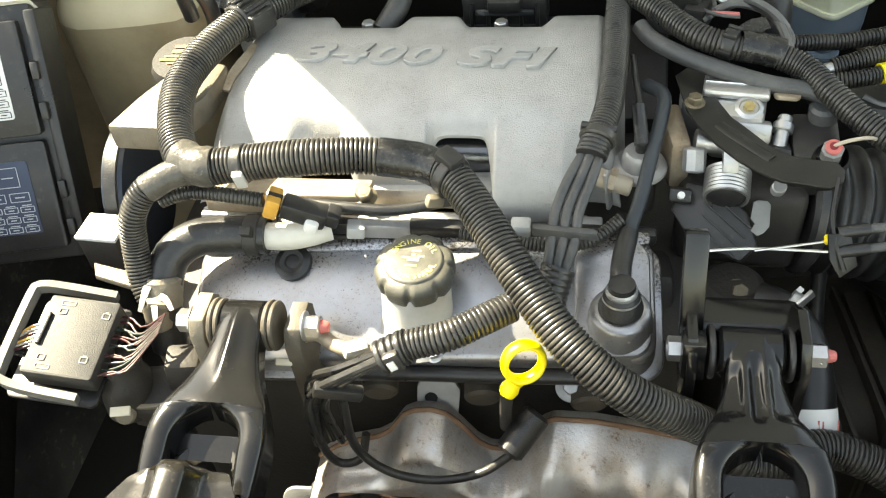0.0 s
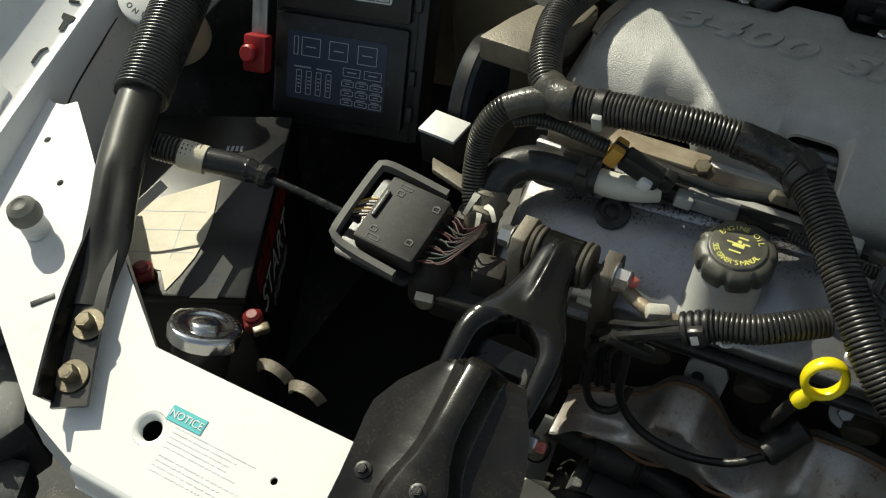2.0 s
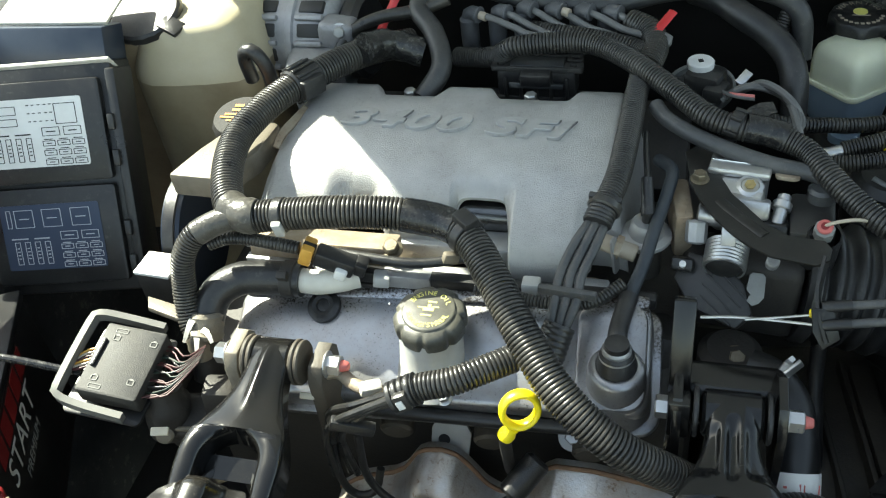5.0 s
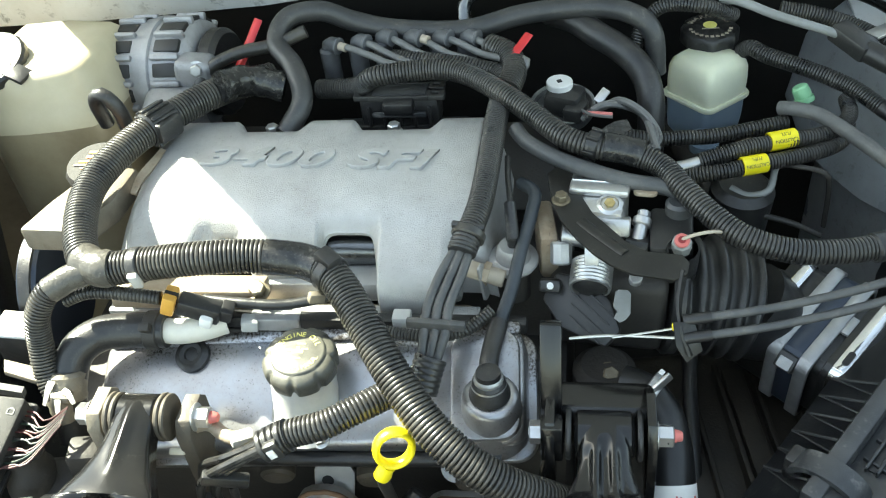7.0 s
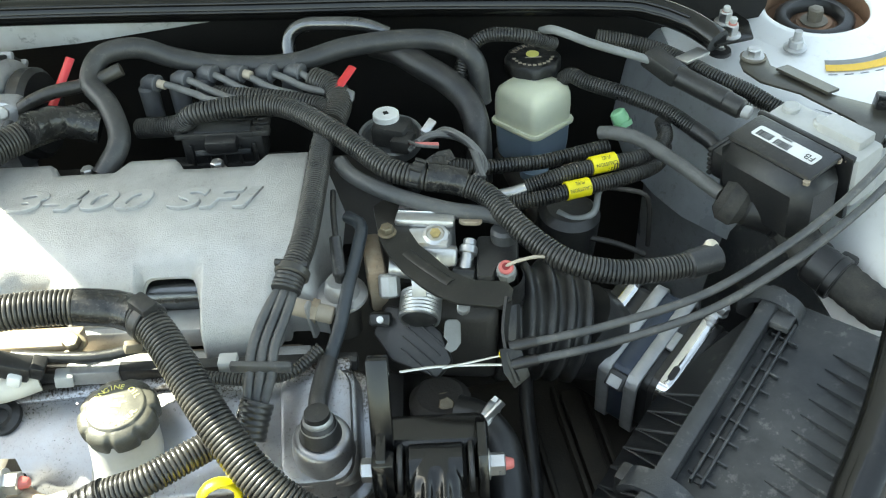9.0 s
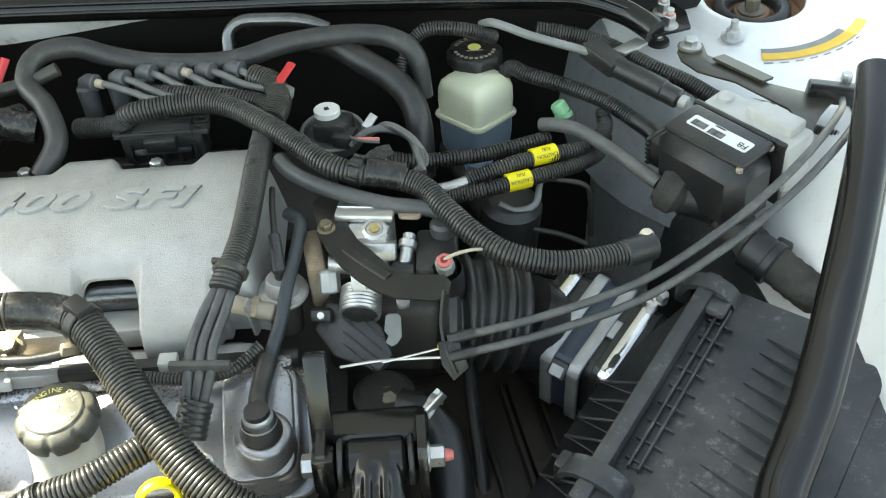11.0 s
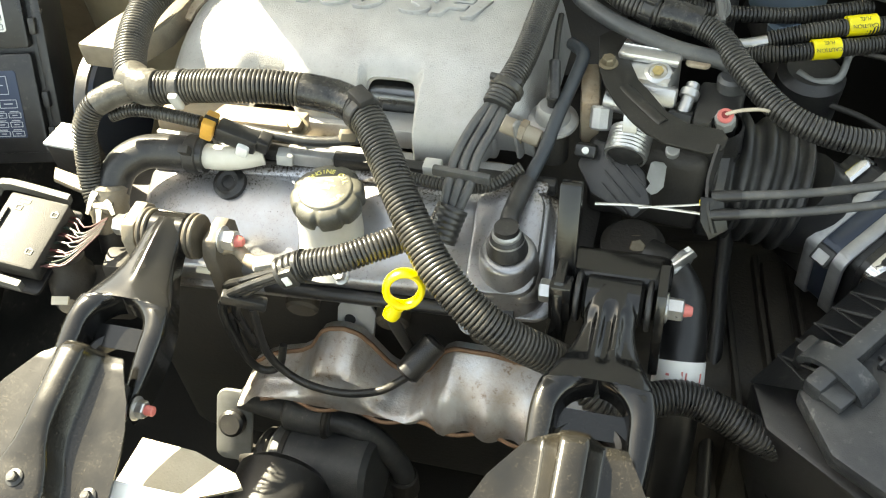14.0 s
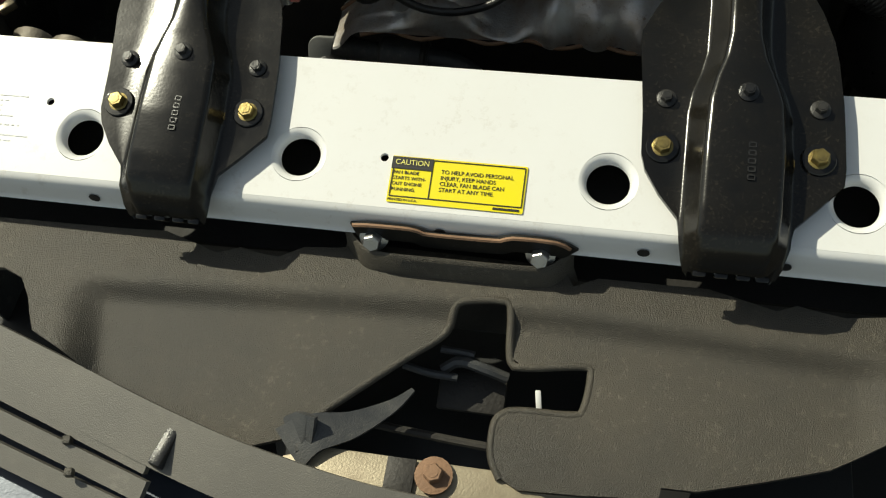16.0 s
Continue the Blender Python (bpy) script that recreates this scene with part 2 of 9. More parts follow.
M["pink"] = material("red_tape", (0.50, 0.12, 0.105), 0.5, 0, (0.38, 0.13, 0.11), 0.5, 80, 0.1, 500)
M["orange"] = material("ochre_plastic", (0.62, 0.33, 0.06), 0.45, 0, (0.45, 0.23, 0.05), 0.4, 80, 0.1, 500)
M["paper"] = material("white_label", (0.72, 0.72, 0.70), 0.5, 0, (0.58, 0.57, 0.53), 0.4, 40, 0.05, 500)
M["dirty_paper"] = material("dirty_white_tape", (0.62, 0.60, 0.54), 0.6, 0, (0.36, 0.33, 0.27), 0.7, 60, 0.4, 500)
M["cream"] = material("cream_label", (0.62, 0.56, 0.44), 0.55, 0, (0.50, 0.44, 0.33), 0.5, 50, 0.3, 500)
M["blue_label"] = material("dark_blue_label", (0.020, 0.035, 0.075), 0.35, 0, (0.035, 0.05, 0.09), 0.5, 30, 0.05, 500)
M["teal"] = material("teal_ink", (0.06, 0.45, 0.48), 0.45, 0, (0.1, 0.5, 0.5), 0.4, 60, 0.03, 500)
# Black for print, and for dark pieces that stand in for shade.
M["ink_and_shade"] = material("black_ink_and_shade", (0.015, 0.015, 0.015), 0.5, 0, None, 0.2, 60, 0.02, 500)
M["grey_ink"] = material("pale_grey_ink", (0.45, 0.48, 0.52), 0.5, 0, None, 0.2, 60, 0.02, 500)
M["white_ink"] = material("white_ink", (0.75, 0.75, 0.75), 0.5, 0, None, 0.2, 60, 0.02, 500)
M["cap_ink"] = material("pale_yellow_ink", (0.78, 0.72, 0.20), 0.5, 0, None, 0.2, 60, 0.02, 500)
M["orange_ink"] = material("orange_ink", (0.80, 0.30, 0.03), 0.5, 0, None, 0.2, 60, 0.02, 500)
M["milk"] = material("milky_tank_plastic", (0.74, 0.74, 0.56), 0.38, 0, (0.56, 0.58, 0.44), 0.5, 14, 0.05, 500, sub=0.35)
M["fluid"] = material("tank_plastic_with_fluid", (0.20, 0.26, 0.32), 0.3, 0, (0.15, 0.20, 0.26), 0.5, 14, 0.05, 500, sub=0.2)
M["tank"] = material("cream_tank_plastic", (0.46, 0.41, 0.29), 0.4, 0, (0.34, 0.29, 0.19), 0.6, 10, 0.1, 500, sub=0.1)
# Darker copy of the tank plastic, for coolant inside and painted-in shade.
M["tank_full_shaded"] = material("brown_tank_plastic_coolant_and_shade", (0.29, 0.25, 0.17), 0.32, 0, (0.16, 0.12, 0.07), 0.7, 9, 0.1, 500, sub=0.1)
M["dusty_apron"] = material("dust_covered_apron", (0.36, 0.29, 0.19), 0.7, 0, (0.22, 0.17, 0.11), 0.8, 14, 0.3, 500, (0.10, 0.08, 0.05), 0.4, 90)
# Shaded copy of the white paint: the shade is put into the grey.
M["shaded_white"] = material("white_paint_shaded_grey", (0.31, 0.325, 0.34), 0.30, 0, (0.19, 0.20, 0.205), 0.7, 9, 0.1, 500, (0.10, 0.09, 0.075), 0.5, 60)
M["grille_grey"] = material("faded_grey_grille", (0.115, 0.108, 0.095), 0.5, 0, (0.15, 0.14, 0.12), 0.5, 14, 0.3, 1100, (0.22, 0.20, 0.17), 0.4, 90)
M["tie_bar"] = material("dusty_tan_metal", (0.36, 0.31, 0.22), 0.5, 0.3, (0.25, 0.20, 0.14), 0.7, 40, 0.3, 600)
M["grey_plastic"] = material("grey_plastic", (0.22, 0.225, 0.22), 0.5, 0, (0.14, 0.14, 0.13), 0.6, 40, 0.2, 700)
M["light_grey"] = material("pale_grey_plastic", (0.46, 0.46, 0.445), 0.5, 0, (0.34, 0.34, 0.32), 0.5, 40, 0.1, 700)
M["pipe_white"] = material("off_white_tube", (0.62, 0.60, 0.53), 0.45, 0, (0.48, 0.45, 0.38), 0.5, 40, 0.1, 600)
M["green"] = material("pale_green_plastic", (0.22, 0.45, 0.25), 0.45, 0, (0.16, 0.35, 0.2), 0.4, 40, 0.1, 600)
M["blue_hose"] = material("slate_blue_rubber", (0.022, 0.028, 0.035), 0.4, 0, (0.05, 0.055, 0.06), 0.5, 40, 0.15, 700)
M["hose_dark"] = material("worn_coolant_rubber", (0.026, 0.027, 0.029), 0.40, 0, (0.06, 0.058, 0.054), 0.7, 30, 0.3, 800, (0.18, 0.17, 0.15), 0.35, 140, rough_var=0.2)
M["hose_pale"] = material("pale_dusty_hose", (0.085, 0.085, 0.082), 0.5, 0, (0.15, 0.147, 0.137), 0.7, 40, 0.3, 700)
M["dark"] = material("oily_dark_metal", (0.028, 0.026, 0.024), 0.6, 0.2, (0.055, 0.048, 0.04), 0.6, 18, 0.5, 300)
M["pulley"] = material("painted_blue_black", (0.03, 0.04, 0.06), 0.35, 0.3, (0.05, 0.06, 0.08), 0.5, 30, 0.1, 500)
M["asphalt"] = material("asphalt", (0.055, 0.053, 0.05), 0.85, 0, (0.085, 0.082, 0.078), 0.6, 3, 1.0, 160, (0.20, 0.19, 0.17), 0.7, 110)
M["faded_red"] = material("faded_red_paint", (0.46, 0.16, 0.13), 0.5, 0, (0.36, 0.22, 0.18), 0.6, 90, 0.2, 500)
M["wire_red"] = material("maroon_wire", (0.055, 0.010, 0.011), 0.5, 0, None, 0.4, 60, 0.05, 500)
M["wire_green"] = material("green_wire", (0.015, 0.03, 0.02), 0.5, 0, None, 0.4, 60, 0.05, 500)
M["wire_grey"] = material("grey_wire", (0.15, 0.15, 0.147), 0.45, 0, (0.09, 0.088, 0.082), 0.6, 60, 0.05, 500)
M["dull_pipe"] = material("dull_steel_pipe", (0.17, 0.173, 0.178), 0.24, 0.9, (0.09, 0.09, 0.09), 0.7, 70, 0.15, 500)
M["boot_grey"] = material("grey_silicone_boot", (0.095, 0.098, 0.105), 0.5, 0, (0.055, 0.055, 0.056), 0.7, 40, 0.2, 700)
M["wire_tan"] = material("tan_wire", (0.42, 0.36, 0.28), 0.5, 0, None, 0.4, 60, 0.05, 500)
M["wire_pink"] = material("pink_wire", (0.70, 0.22, 0.20), 0.45, 0, None, 0.4, 60, 0.05, 500)


# ---- mesh helpers ----
def part(name, bm, mat, parent=None, label="", smooth=40):
    """One mesh object out of bm, under parent; edges sharper than smooth degrees stay sharp."""
    me = bpy.data.meshes.new(name)
    bmesh.ops.recalc_face_normals(bm, faces=bm.faces[:])
    bm.to_mesh(me)
    bm.free()
    me.materials.append(M[mat] if isinstance(mat, str) else mat)
    if smooth:
        me.shade_smooth()
        me.set_sharp_from_angle(angle=radians(smooth))
    ob = new(name, me)
    if parent is not None:
        ob.parent = parent
        ob.matrix_parent_inverse = parent.matrix_world.inverted()
    if label:
        ob["label"] = label
    return ob


def thing(name, label, category, at=(0, 0, 0), group="", kind=""):
    e = new(name)
    e.empty_display_size = 0.02
    e.location = at
    bpy.context.view_layer.update()
    return tagged(e, label, category, group, kind)


def single(name, bm, mat, label, category, group="", kind="", smooth=40):
    return tagged(part(name, bm, mat, None, "", smooth), label, category, group, kind)


def box(size, m=None, bevel=0.0, seg=2, bm=None):
    b = bm or bmesh.new()
    r = bmesh.ops.create_cube(b, size=1)
    vs = r["verts"]
    bmesh.ops.scale(b, vec=size, verts=vs)
    if bevel:
        es = list({e for v in vs for e in v.link_edges})
        g = bmesh.ops.bevel(b, geom=es, offset=bevel, segments=seg, affect="EDGES", profile=0.5)
        vs = list({v for f in g["faces"] for v in f.verts} | {v for v in vs if v.is_valid})
    if m is not None:
        bmesh.ops.transform(b, matrix=m, verts=vs)
    return b


def cut(p0, p1, r, seg=20, r1=None, bevel=0.0, bm=None):
    """A cylinder or cone from p0 to p1, with rounded rims."""
    p0, p1 = Vector(p0), Vector(p1)
    r1 = r if r1 is None else r1
    h = (p1 - p0).length
    c = min(bevel, h * 0.45)
    prof = [(0, 0), (r - c, 0), (r, c), (r1, h - c), (r1 - c, h), (0, h)] if c else [(0, 0), (r, 0), (r1, h), (0, h)]
    return lathe(prof, along(p0, p1), seg, bm)


def along(p0, p1, x=(1, 0, 0)):
    """A frame at p0 whose z points at p1."""
    p0, p1 = Vector(p0), Vector(p1)
    z = (p1 - p0).normalized()
    x = Vector(x)
    x = x - z * x.dot(z)
    if x.length < 1e-4:
        x = Vector((0, 1, 0)) - z * z.y
    x.normalize()
    y = z.cross(x)
    return Matrix(((x.x, y.x, z.x, p0.x), (x.y, y.y, z.y, p0.y), (x.z, y.z, z.z, p0.z), (0, 0, 0, 1)))


def lathe(profile, m=None, seg=24, bm=None, wobble=None):
    b = bm or bmesh.new()
    m = m or Matrix()
    rings = []
    for r, z in profile:
        if r < 1e-6:
            rings.append([b.verts.new(m @ Vector((0, 0, z)))])
        else:
            ring = []
            for i in range(seg):
                a = 2 * math.pi * i / seg
                k = wobble(a, r, z) if wobble else 1
                ring.append(b.verts.new(m @ Vector((r * k * math.cos(a), r * k * math.sin(a), z))))
            rings.append(ring)
    for a, c in zip(rings, rings[1:]):
        for i in range(seg):
            j = (i + 1) % seg
            if len(a) == 1 and len(c) == 1:
                continue
            if len(a) == 1:
                b.faces.new((a[0], c[i], c[j]))
            elif len(c) == 1:
                b.faces.new((a[i], c[0], a[j]))
            else:
                b.faces.new((a[i], c[i], c[j], a[j]))
    return b


def spline(points, step):
    """Even points along a smooth curve through the points."""
    p = [Vector(q) for q in points]
    p = [2 * p[0] - p[1]] + p + [2 * p[-1] - p[-2]]
    fine = []
    for i in range(1, len(p) - 2):
        a, b, c, d = p[i - 1:i + 3]
        for k in range(24):
            t = k / 24
            fine.append(0.5 * ((2 * b) + (c - a) * t + (2 * a - 5 * b + 4 * c - d) * t * t + (3 * b - a - 3 * c + d) * t ** 3))
    fine.append(p[-2])
    length = [0.0]
    for a, b in zip(fine, fine[1:]):
        length.append(length[-1] + (b - a).length)
    n = max(2, round(length[-1] / step))
    out, k = [], 0
    for i in range(n + 1):
        s = length[-1] * i / n
        while k < len(fine) - 2 and length[k + 1] < s:
            k += 1
        span = length[k + 1] - length[k] or 1
        out.append(fine[k].lerp(fine[k + 1], (s - length[k]) / span))
    return out


def sweep(pts, radius, seg=12, bm=None, flat=1.0, up=(0, 0, 1), caps=True):
    """A tube along pts; radius is a number or a function of the index; flat squeezes it along up."""
    b = bm or bmesh.new()
    rings = []
    normal = Vector(up)
    for i, p in enumerate(pts):
        t = (pts[min(i + 1, len(pts) - 1)] - pts[max(i - 1, 0)]).normalized()
        normal = normal - t * normal.dot(t)
        if normal.length < 1e-4:
            normal = Vector((1, 0.3, 0)) - t * Vector((1, 0.3, 0)).dot(t)
        normal.normalize()
        side = t.cross(normal)
        r = radius(i) if callable(radius) else radius
        rings.append([b.verts.new(p + (side * math.cos(2 * math.pi * k / seg) + normal * flat * math.sin(2 * math.pi * k / seg)) * r) for k in range(seg)])
    for a, c in zip(rings, rings[1:]):
        for i in range(seg):
            j = (i + 1) % seg
            b.faces.new((a[i], c[i], c[j], a[j]))
    if caps:
        b.faces.new(rings[0])
        b.faces.new(rings[-1])
    return b


def tube(points, r, seg=12, bm=None, step=0.006, **k):
    return sweep(spline(points, step), r, seg, bm, **k)


def ribbed(points, r, pitch=0.0038, depth=0.14, seg=16, bm=None):
    """Split loom: flat-topped ribs every pitch metres, with narrow grooves between them."""
    pts = spline(points, pitch / 5)
    ring = (r * (1 - depth), r * 0.975, r, r, r * 0.975)
    return sweep(pts, lambda i: ring[i % 5], seg, bm)


def plate(outline, thick, m=None, holes=(), bevel=0.0, bm=None, lift=None):
    """A flat sheet with holes: outline and holes in x, y; thick goes down; lift(x, y) adds height."""
    b = bmesh.new()
    loops = [outline, *holes]
    edges = []
    for loop in loops:
        vs = [b.verts.new((x, y, 0)) for x, y in loop]
        edges += [b.edges.new((vs[i], vs[(i + 1) % len(vs)])) for i in range(len(vs))]
    bmesh.ops.triangle_fill(b, use_beauty=True, use_dissolve=False, edges=edges, normal=(0, 0, 1))
    top = b.faces[:]
    g = bmesh.ops.extrude_face_region(b, geom=top)
    bmesh.ops.translate(b, vec=(0, 0, -thick), verts=[v for v in g["geom"] if isinstance(v, bmesh.types.BMVert)])
    if bevel:
        es = [e for e in b.edges if len(e.link_faces) == 2 and e.calc_face_angle(0) > 1.0]
        bmesh.ops.bevel(b, geom=es, offset=bevel, segments=2, affect="EDGES", profile=0.5)
    for v in b.verts:
        if lift:
            v.co.z += lift(v.co.x, v.co.y)
        if m is not None:
            v.co = m @ v.co
    if bm is not None:
        me = bpy.data.meshes.new("tmp")
        b.to_mesh(me)
        b.free()
        bm.from_mesh(me)
        bpy.data.meshes.remove(me)
        return bm
    return b


def moulded(outline, thick, lift, dx=0.012, dy=0.006):
    """A sheet of the given outline, cut into small cells so that lift(x, y) can mould it."""
    b = bmesh.new()
    vs = [b.verts.new((x, y, 0)) for x, y in outline]
    edges = [b.edges.new((vs[i], vs[(i + 1) % len(vs)])) for i in range(len(vs))]
    bmesh.ops.triangle_fill(b, use_beauty=True, use_dissolve=False, edges=edges, normal=(0, 0, 1))
    for k, (step, no) in enumerate(((dx, (1, 0, 0)), (dy, (0, 1, 0)))):
        lo, hi = min(p[k] for p in outline), max(p[k] for p in outline)
        for i in range(1, int((hi - lo) / step) + 1):
            at = lo + i * step
            bmesh.ops.bisect_plane(b, geom=b.verts[:] + b.edges[:] + b.faces[:], plane_co=[at * n for n in no], plane_no=no)
    g = bmesh.ops.extrude_face_region(b, geom=b.faces[:])
    bmesh.ops.translate(b, vec=(0, 0, -thick), verts=[v for v in g["geom"] if isinstance(v, bmesh.types.BMVert)])
    for v in b.verts:
        v.co.z += lift(v.co.x, v.co.y)
    return b


def circle(x, y, r, n=24):
    return [(x + r * math.cos(2 * math.pi * i / n), y + r * math.sin(2 * math.pi * i / n)) for i in range(n)]


def rounded(w, h, r, n=5, x=0, y=0):
    out = []
    for cx, cy, a0 in ((w / 2 - r, h / 2 - r, 0), (-w / 2 + r, h / 2 - r, 90), (-w / 2 + r, -h / 2 + r, 180), (w / 2 - r, -h / 2 + r, 270)):
        for i in range(n + 1):
            a = radians(a0 + 90 * i / n)
            out.append((x + cx + r * math.cos(a), y + cy + r * math.sin(a)))
    return out


def strip(points, w, thick, up=(0, 0, 1), bm=None, step=0.006, bevel=0.0):
    """A flat band of width w along points, its face to up."""
    b = bm or bmesh.new()
    pts = spline(points, step)
    rings = []
    for i, p in enumerate(pts):
        t = (pts[min(i + 1, len(pts) - 1)] - pts[max(i - 1, 0)]).normalized()
        n = Vector(up) - t * Vector(up).dot(t)
        n.normalize()
        s = t.cross(n)
        ww = w(i / (len(pts) - 1)) if callable(w) else w
        rings.append([b.verts.new(p + s * a * ww / 2 + n * c * thick / 2) for a, c in ((-1, -1), (1, -1), (1, 1), (-1, 1))])
    for a, c in zip(rings, rings[1:]):
        for i in range(4):
            b.faces.new((a[i], c[i], c[(i + 1) % 4], a[(i + 1) % 4]))
    b.faces.new(rings[0])
    b.faces.new(rings[-1])
    return b


def hexbolt(bm, p, n, r=0.0065, h=0.006, flange=0.0095):
    """A hexagon head on a flange, its foot at p, along n."""
    m = along(p, Vector(p) + Vector(n))
    if flange:
        lathe([(0, 0), (flange, 0), (flange, 0.0012), (r * 1.0, 0.0022), (0, 0.0022)], m, 20, bm)
    lathe([(0, 0.002), (r, 0.002), (r, h - 0.001), (r * 0.86, h), (0, h)], m @ pose(0, 0, 0, 0, 0, 20), 6, bm)
    lathe([(r * 0.55, h - 0.0005), (r * 0.55, h + 0.0004), (0, h + 0.0004)], m, 12, bm)
    return bm


def writing(name, body, size, m, mat, parent, extrude=0.0004, shear=0.0, align="CENTER", spacing=1.0, label=""):
    c = bpy.data.curves.new(name, "FONT")
    c.body, c.size, c.shear, c.extrude, c.align_x, c.align_y, c.space_character = body, size, shear, extrude, align, "CENTER", spacing
    c.materials.append(M[mat])
    ob = new(name, c)
    ob.parent = parent
    ob.matrix_parent_inverse = parent.matrix_world.inverted()
    ob.matrix_basis = m
    if label:
        ob["label"] = label
    return ob


def bars(rows, m, bm=None, thick=0.0005):
    """Small flat bars (x, y, w, h) on the plane of m, for writing too small to read."""
    b = bm or bmesh.new()
    for x, y, w, h in rows:
        box((w, h, thick), m @ pose(x, y, thick / 2), 0, bm=b)
    return b


def frames(w, h, line, x, y):
    """The four bars of an outlined box."""
    return [(x, y + h / 2, w, line), (x, y - h / 2, w, line), (x - w / 2, y, line, h), (x + w / 2, y, line, h)]


def basis(o, x, y):
    """A frame at o with the given x and, as near as it can be, y directions."""
    x = Vector(x).normalized()
    z = x.cross(Vector(y)).normalized()
    y = z.cross(x)
    return Matrix(((x.x, y.x, z.x, o[0]), (x.y, y.y, z.y, o[1]), (x.z, y.z, z.z, o[2]), (0, 0, 0, 1)))


def smooth01(a, b, x):
    t = min(1, max(0, (x - a) / (b - a)))
    return t * t * (3 - 2 * t)


# ---- ground and body of the car ----
def ground():
    b = bmesh.new()
    bmesh.ops.create_grid(b, x_segments=2, y_segments=2, size=60)
    single("ground", b, "asphalt", "grey asphalt under the car", "ground", kind="structure", smooth=0)


def support_z(y):
    return 0.781 + 0.25 * (y - 0.232)


def radiator_support():
    t = thing("radiator_support", "white painted steel radiator support panel", "car body", (0, 0.25, 0.70))
    half = [(0.463, 0.304), (0.535, 0.355), (0.603, 0.4076), (0.625, 0.4222), (0.662, 0.452), (0.7013, 0.4828), (0.712, 0.4745), (0.724, 0.4727), (0.738, 0.476), (0.7514, 0.4818), (0.7487, 0.385), (0.64, 0.285), (0.53, 0.215), (0.466, 0.197)]
    outline = [(-x, y) for x, y in half] + [(x, y) for x, y in reversed(half)]
    big = [(x, 0.230, 0.0148) for x in (-0.277, -0.108, 0.112, 0.274)] + [(x, 0.246, 0.0088) for x in (-0.425, 0.425)]
    holes = [circle(x, y, r + 0.0055, 36) for x, y, r in big]
    holes += [circle(-0.045, 0.233, 0.003, 12), circle(-0.309, 0.2535, 0.003, 12), circle(-0.6998, 0.4347, 0.0035, 12), circle(-0.6535, 0.4003, 0.0035, 12)]
    b = plate(outline, 0.0022, None, holes, lift=lambda x, y: support_z(y))
    part("top_panel", b, "white", t, smooth=30)
    for x, y, r in big:
        fr = basis((x, y, support_z(y)), (1, 0, 0), (0, 1, 0.25))
        part("hole_rim", lathe([(r + 0.0056, 0.0), (r + 0.0040, -0.0004), (r + 0.0018, -0.0020), (r + 0.0004, -0.0042), (r, -0.0075)], fr, 36), "white", t, smooth=80)
    # rounded front lip, turned down
    rows = []
    b = bmesh.new()
    prof = [(0.1985, 0.0), (0.1945, -0.0015), (0.1925, -0.005), (0.1915, -0.012), (0.1908, -0.020), (0.1903, -0.0245), (0.1890, -0.0255)]
    xs = [-0.466 + 0.932 * i / 60 for i in range(61)]
    for x in xs:
        rows.append([b.verts.new((x, y, support_z(0.1985) + dz)) for y, dz in prof])
    for a, c in zip(rows, rows[1:]):
        for i in range(len(prof) - 1):
            b.faces.new((a[i], c[i], c[i + 1], a[i + 1]))
    part("front_lip", b, "white", t, smooth=60)
    for sgn in (-1, 1):
        b = bmesh.new()
        prof2 = [(0.466, 0.197), (0.53, 0.215), (0.64, 0.285), (0.7487, 0.385)]
        for (x0, y0), (x1, y1) in zip(prof2, prof2[1:]):
            v = [b.verts.new((sgn * x, y, z)) for x, y, z in ((x0, y0, support_z(y0)), (x1, y1, support_z(y1)), (x1, y1 - 0.004, support_z(y1) - 0.045), (x0, y0 - 0.004, support_z(y0) - 0.045))]
            b.faces.new(v)
        part("side_lip", b, "white", t, smooth=20)
    b = bmesh.new()
    v = [b.verts.new(p) for p in ((-0.463, 0.3035, support_z(0.3035)), (0.463, 0.3035, support_z(0.3035)), (0.463, 0.3035, 0.765), (-0.463, 0.3035, 0.765))]
    b.faces.new(v)
    for sgn in (-1, 1):
        v = [b.verts.new((sgn * x, y, z)) for x, y, z in ((0.463, 0.3035, support_z(0.3035)), (0.619, 0.4185, support_z(0.4185)), (0.619, 0.4185, 0.77), (0.463, 0.3035, 0.765))]
        b.faces.new(v)
    part("rear_flange", b, "white", t, smooth=0)
    # Black sheet added below the holes so they look deep and shaded.
    part("under_hole_shade", box((0.90, 0.075, 0.006), pose(0, 0.250, 0.742, 14, 0, 0), 0.001), "shade_black", t, "black sheet standing in for the shade under the holes")
    for x, y in ((-0.262, 0.1905), (0.0, 0.1905), (0.14, 0.1905), (0.232, 0.1905)):
        part("lip_plug", lathe([(0, 0), (0.0042, 0), (0.0042, 0.0006), (0, 0.0006)], along((x, y, 0.757), (x, y - 1, 0.76)), 16), "ink_and_shade", t)
    return t


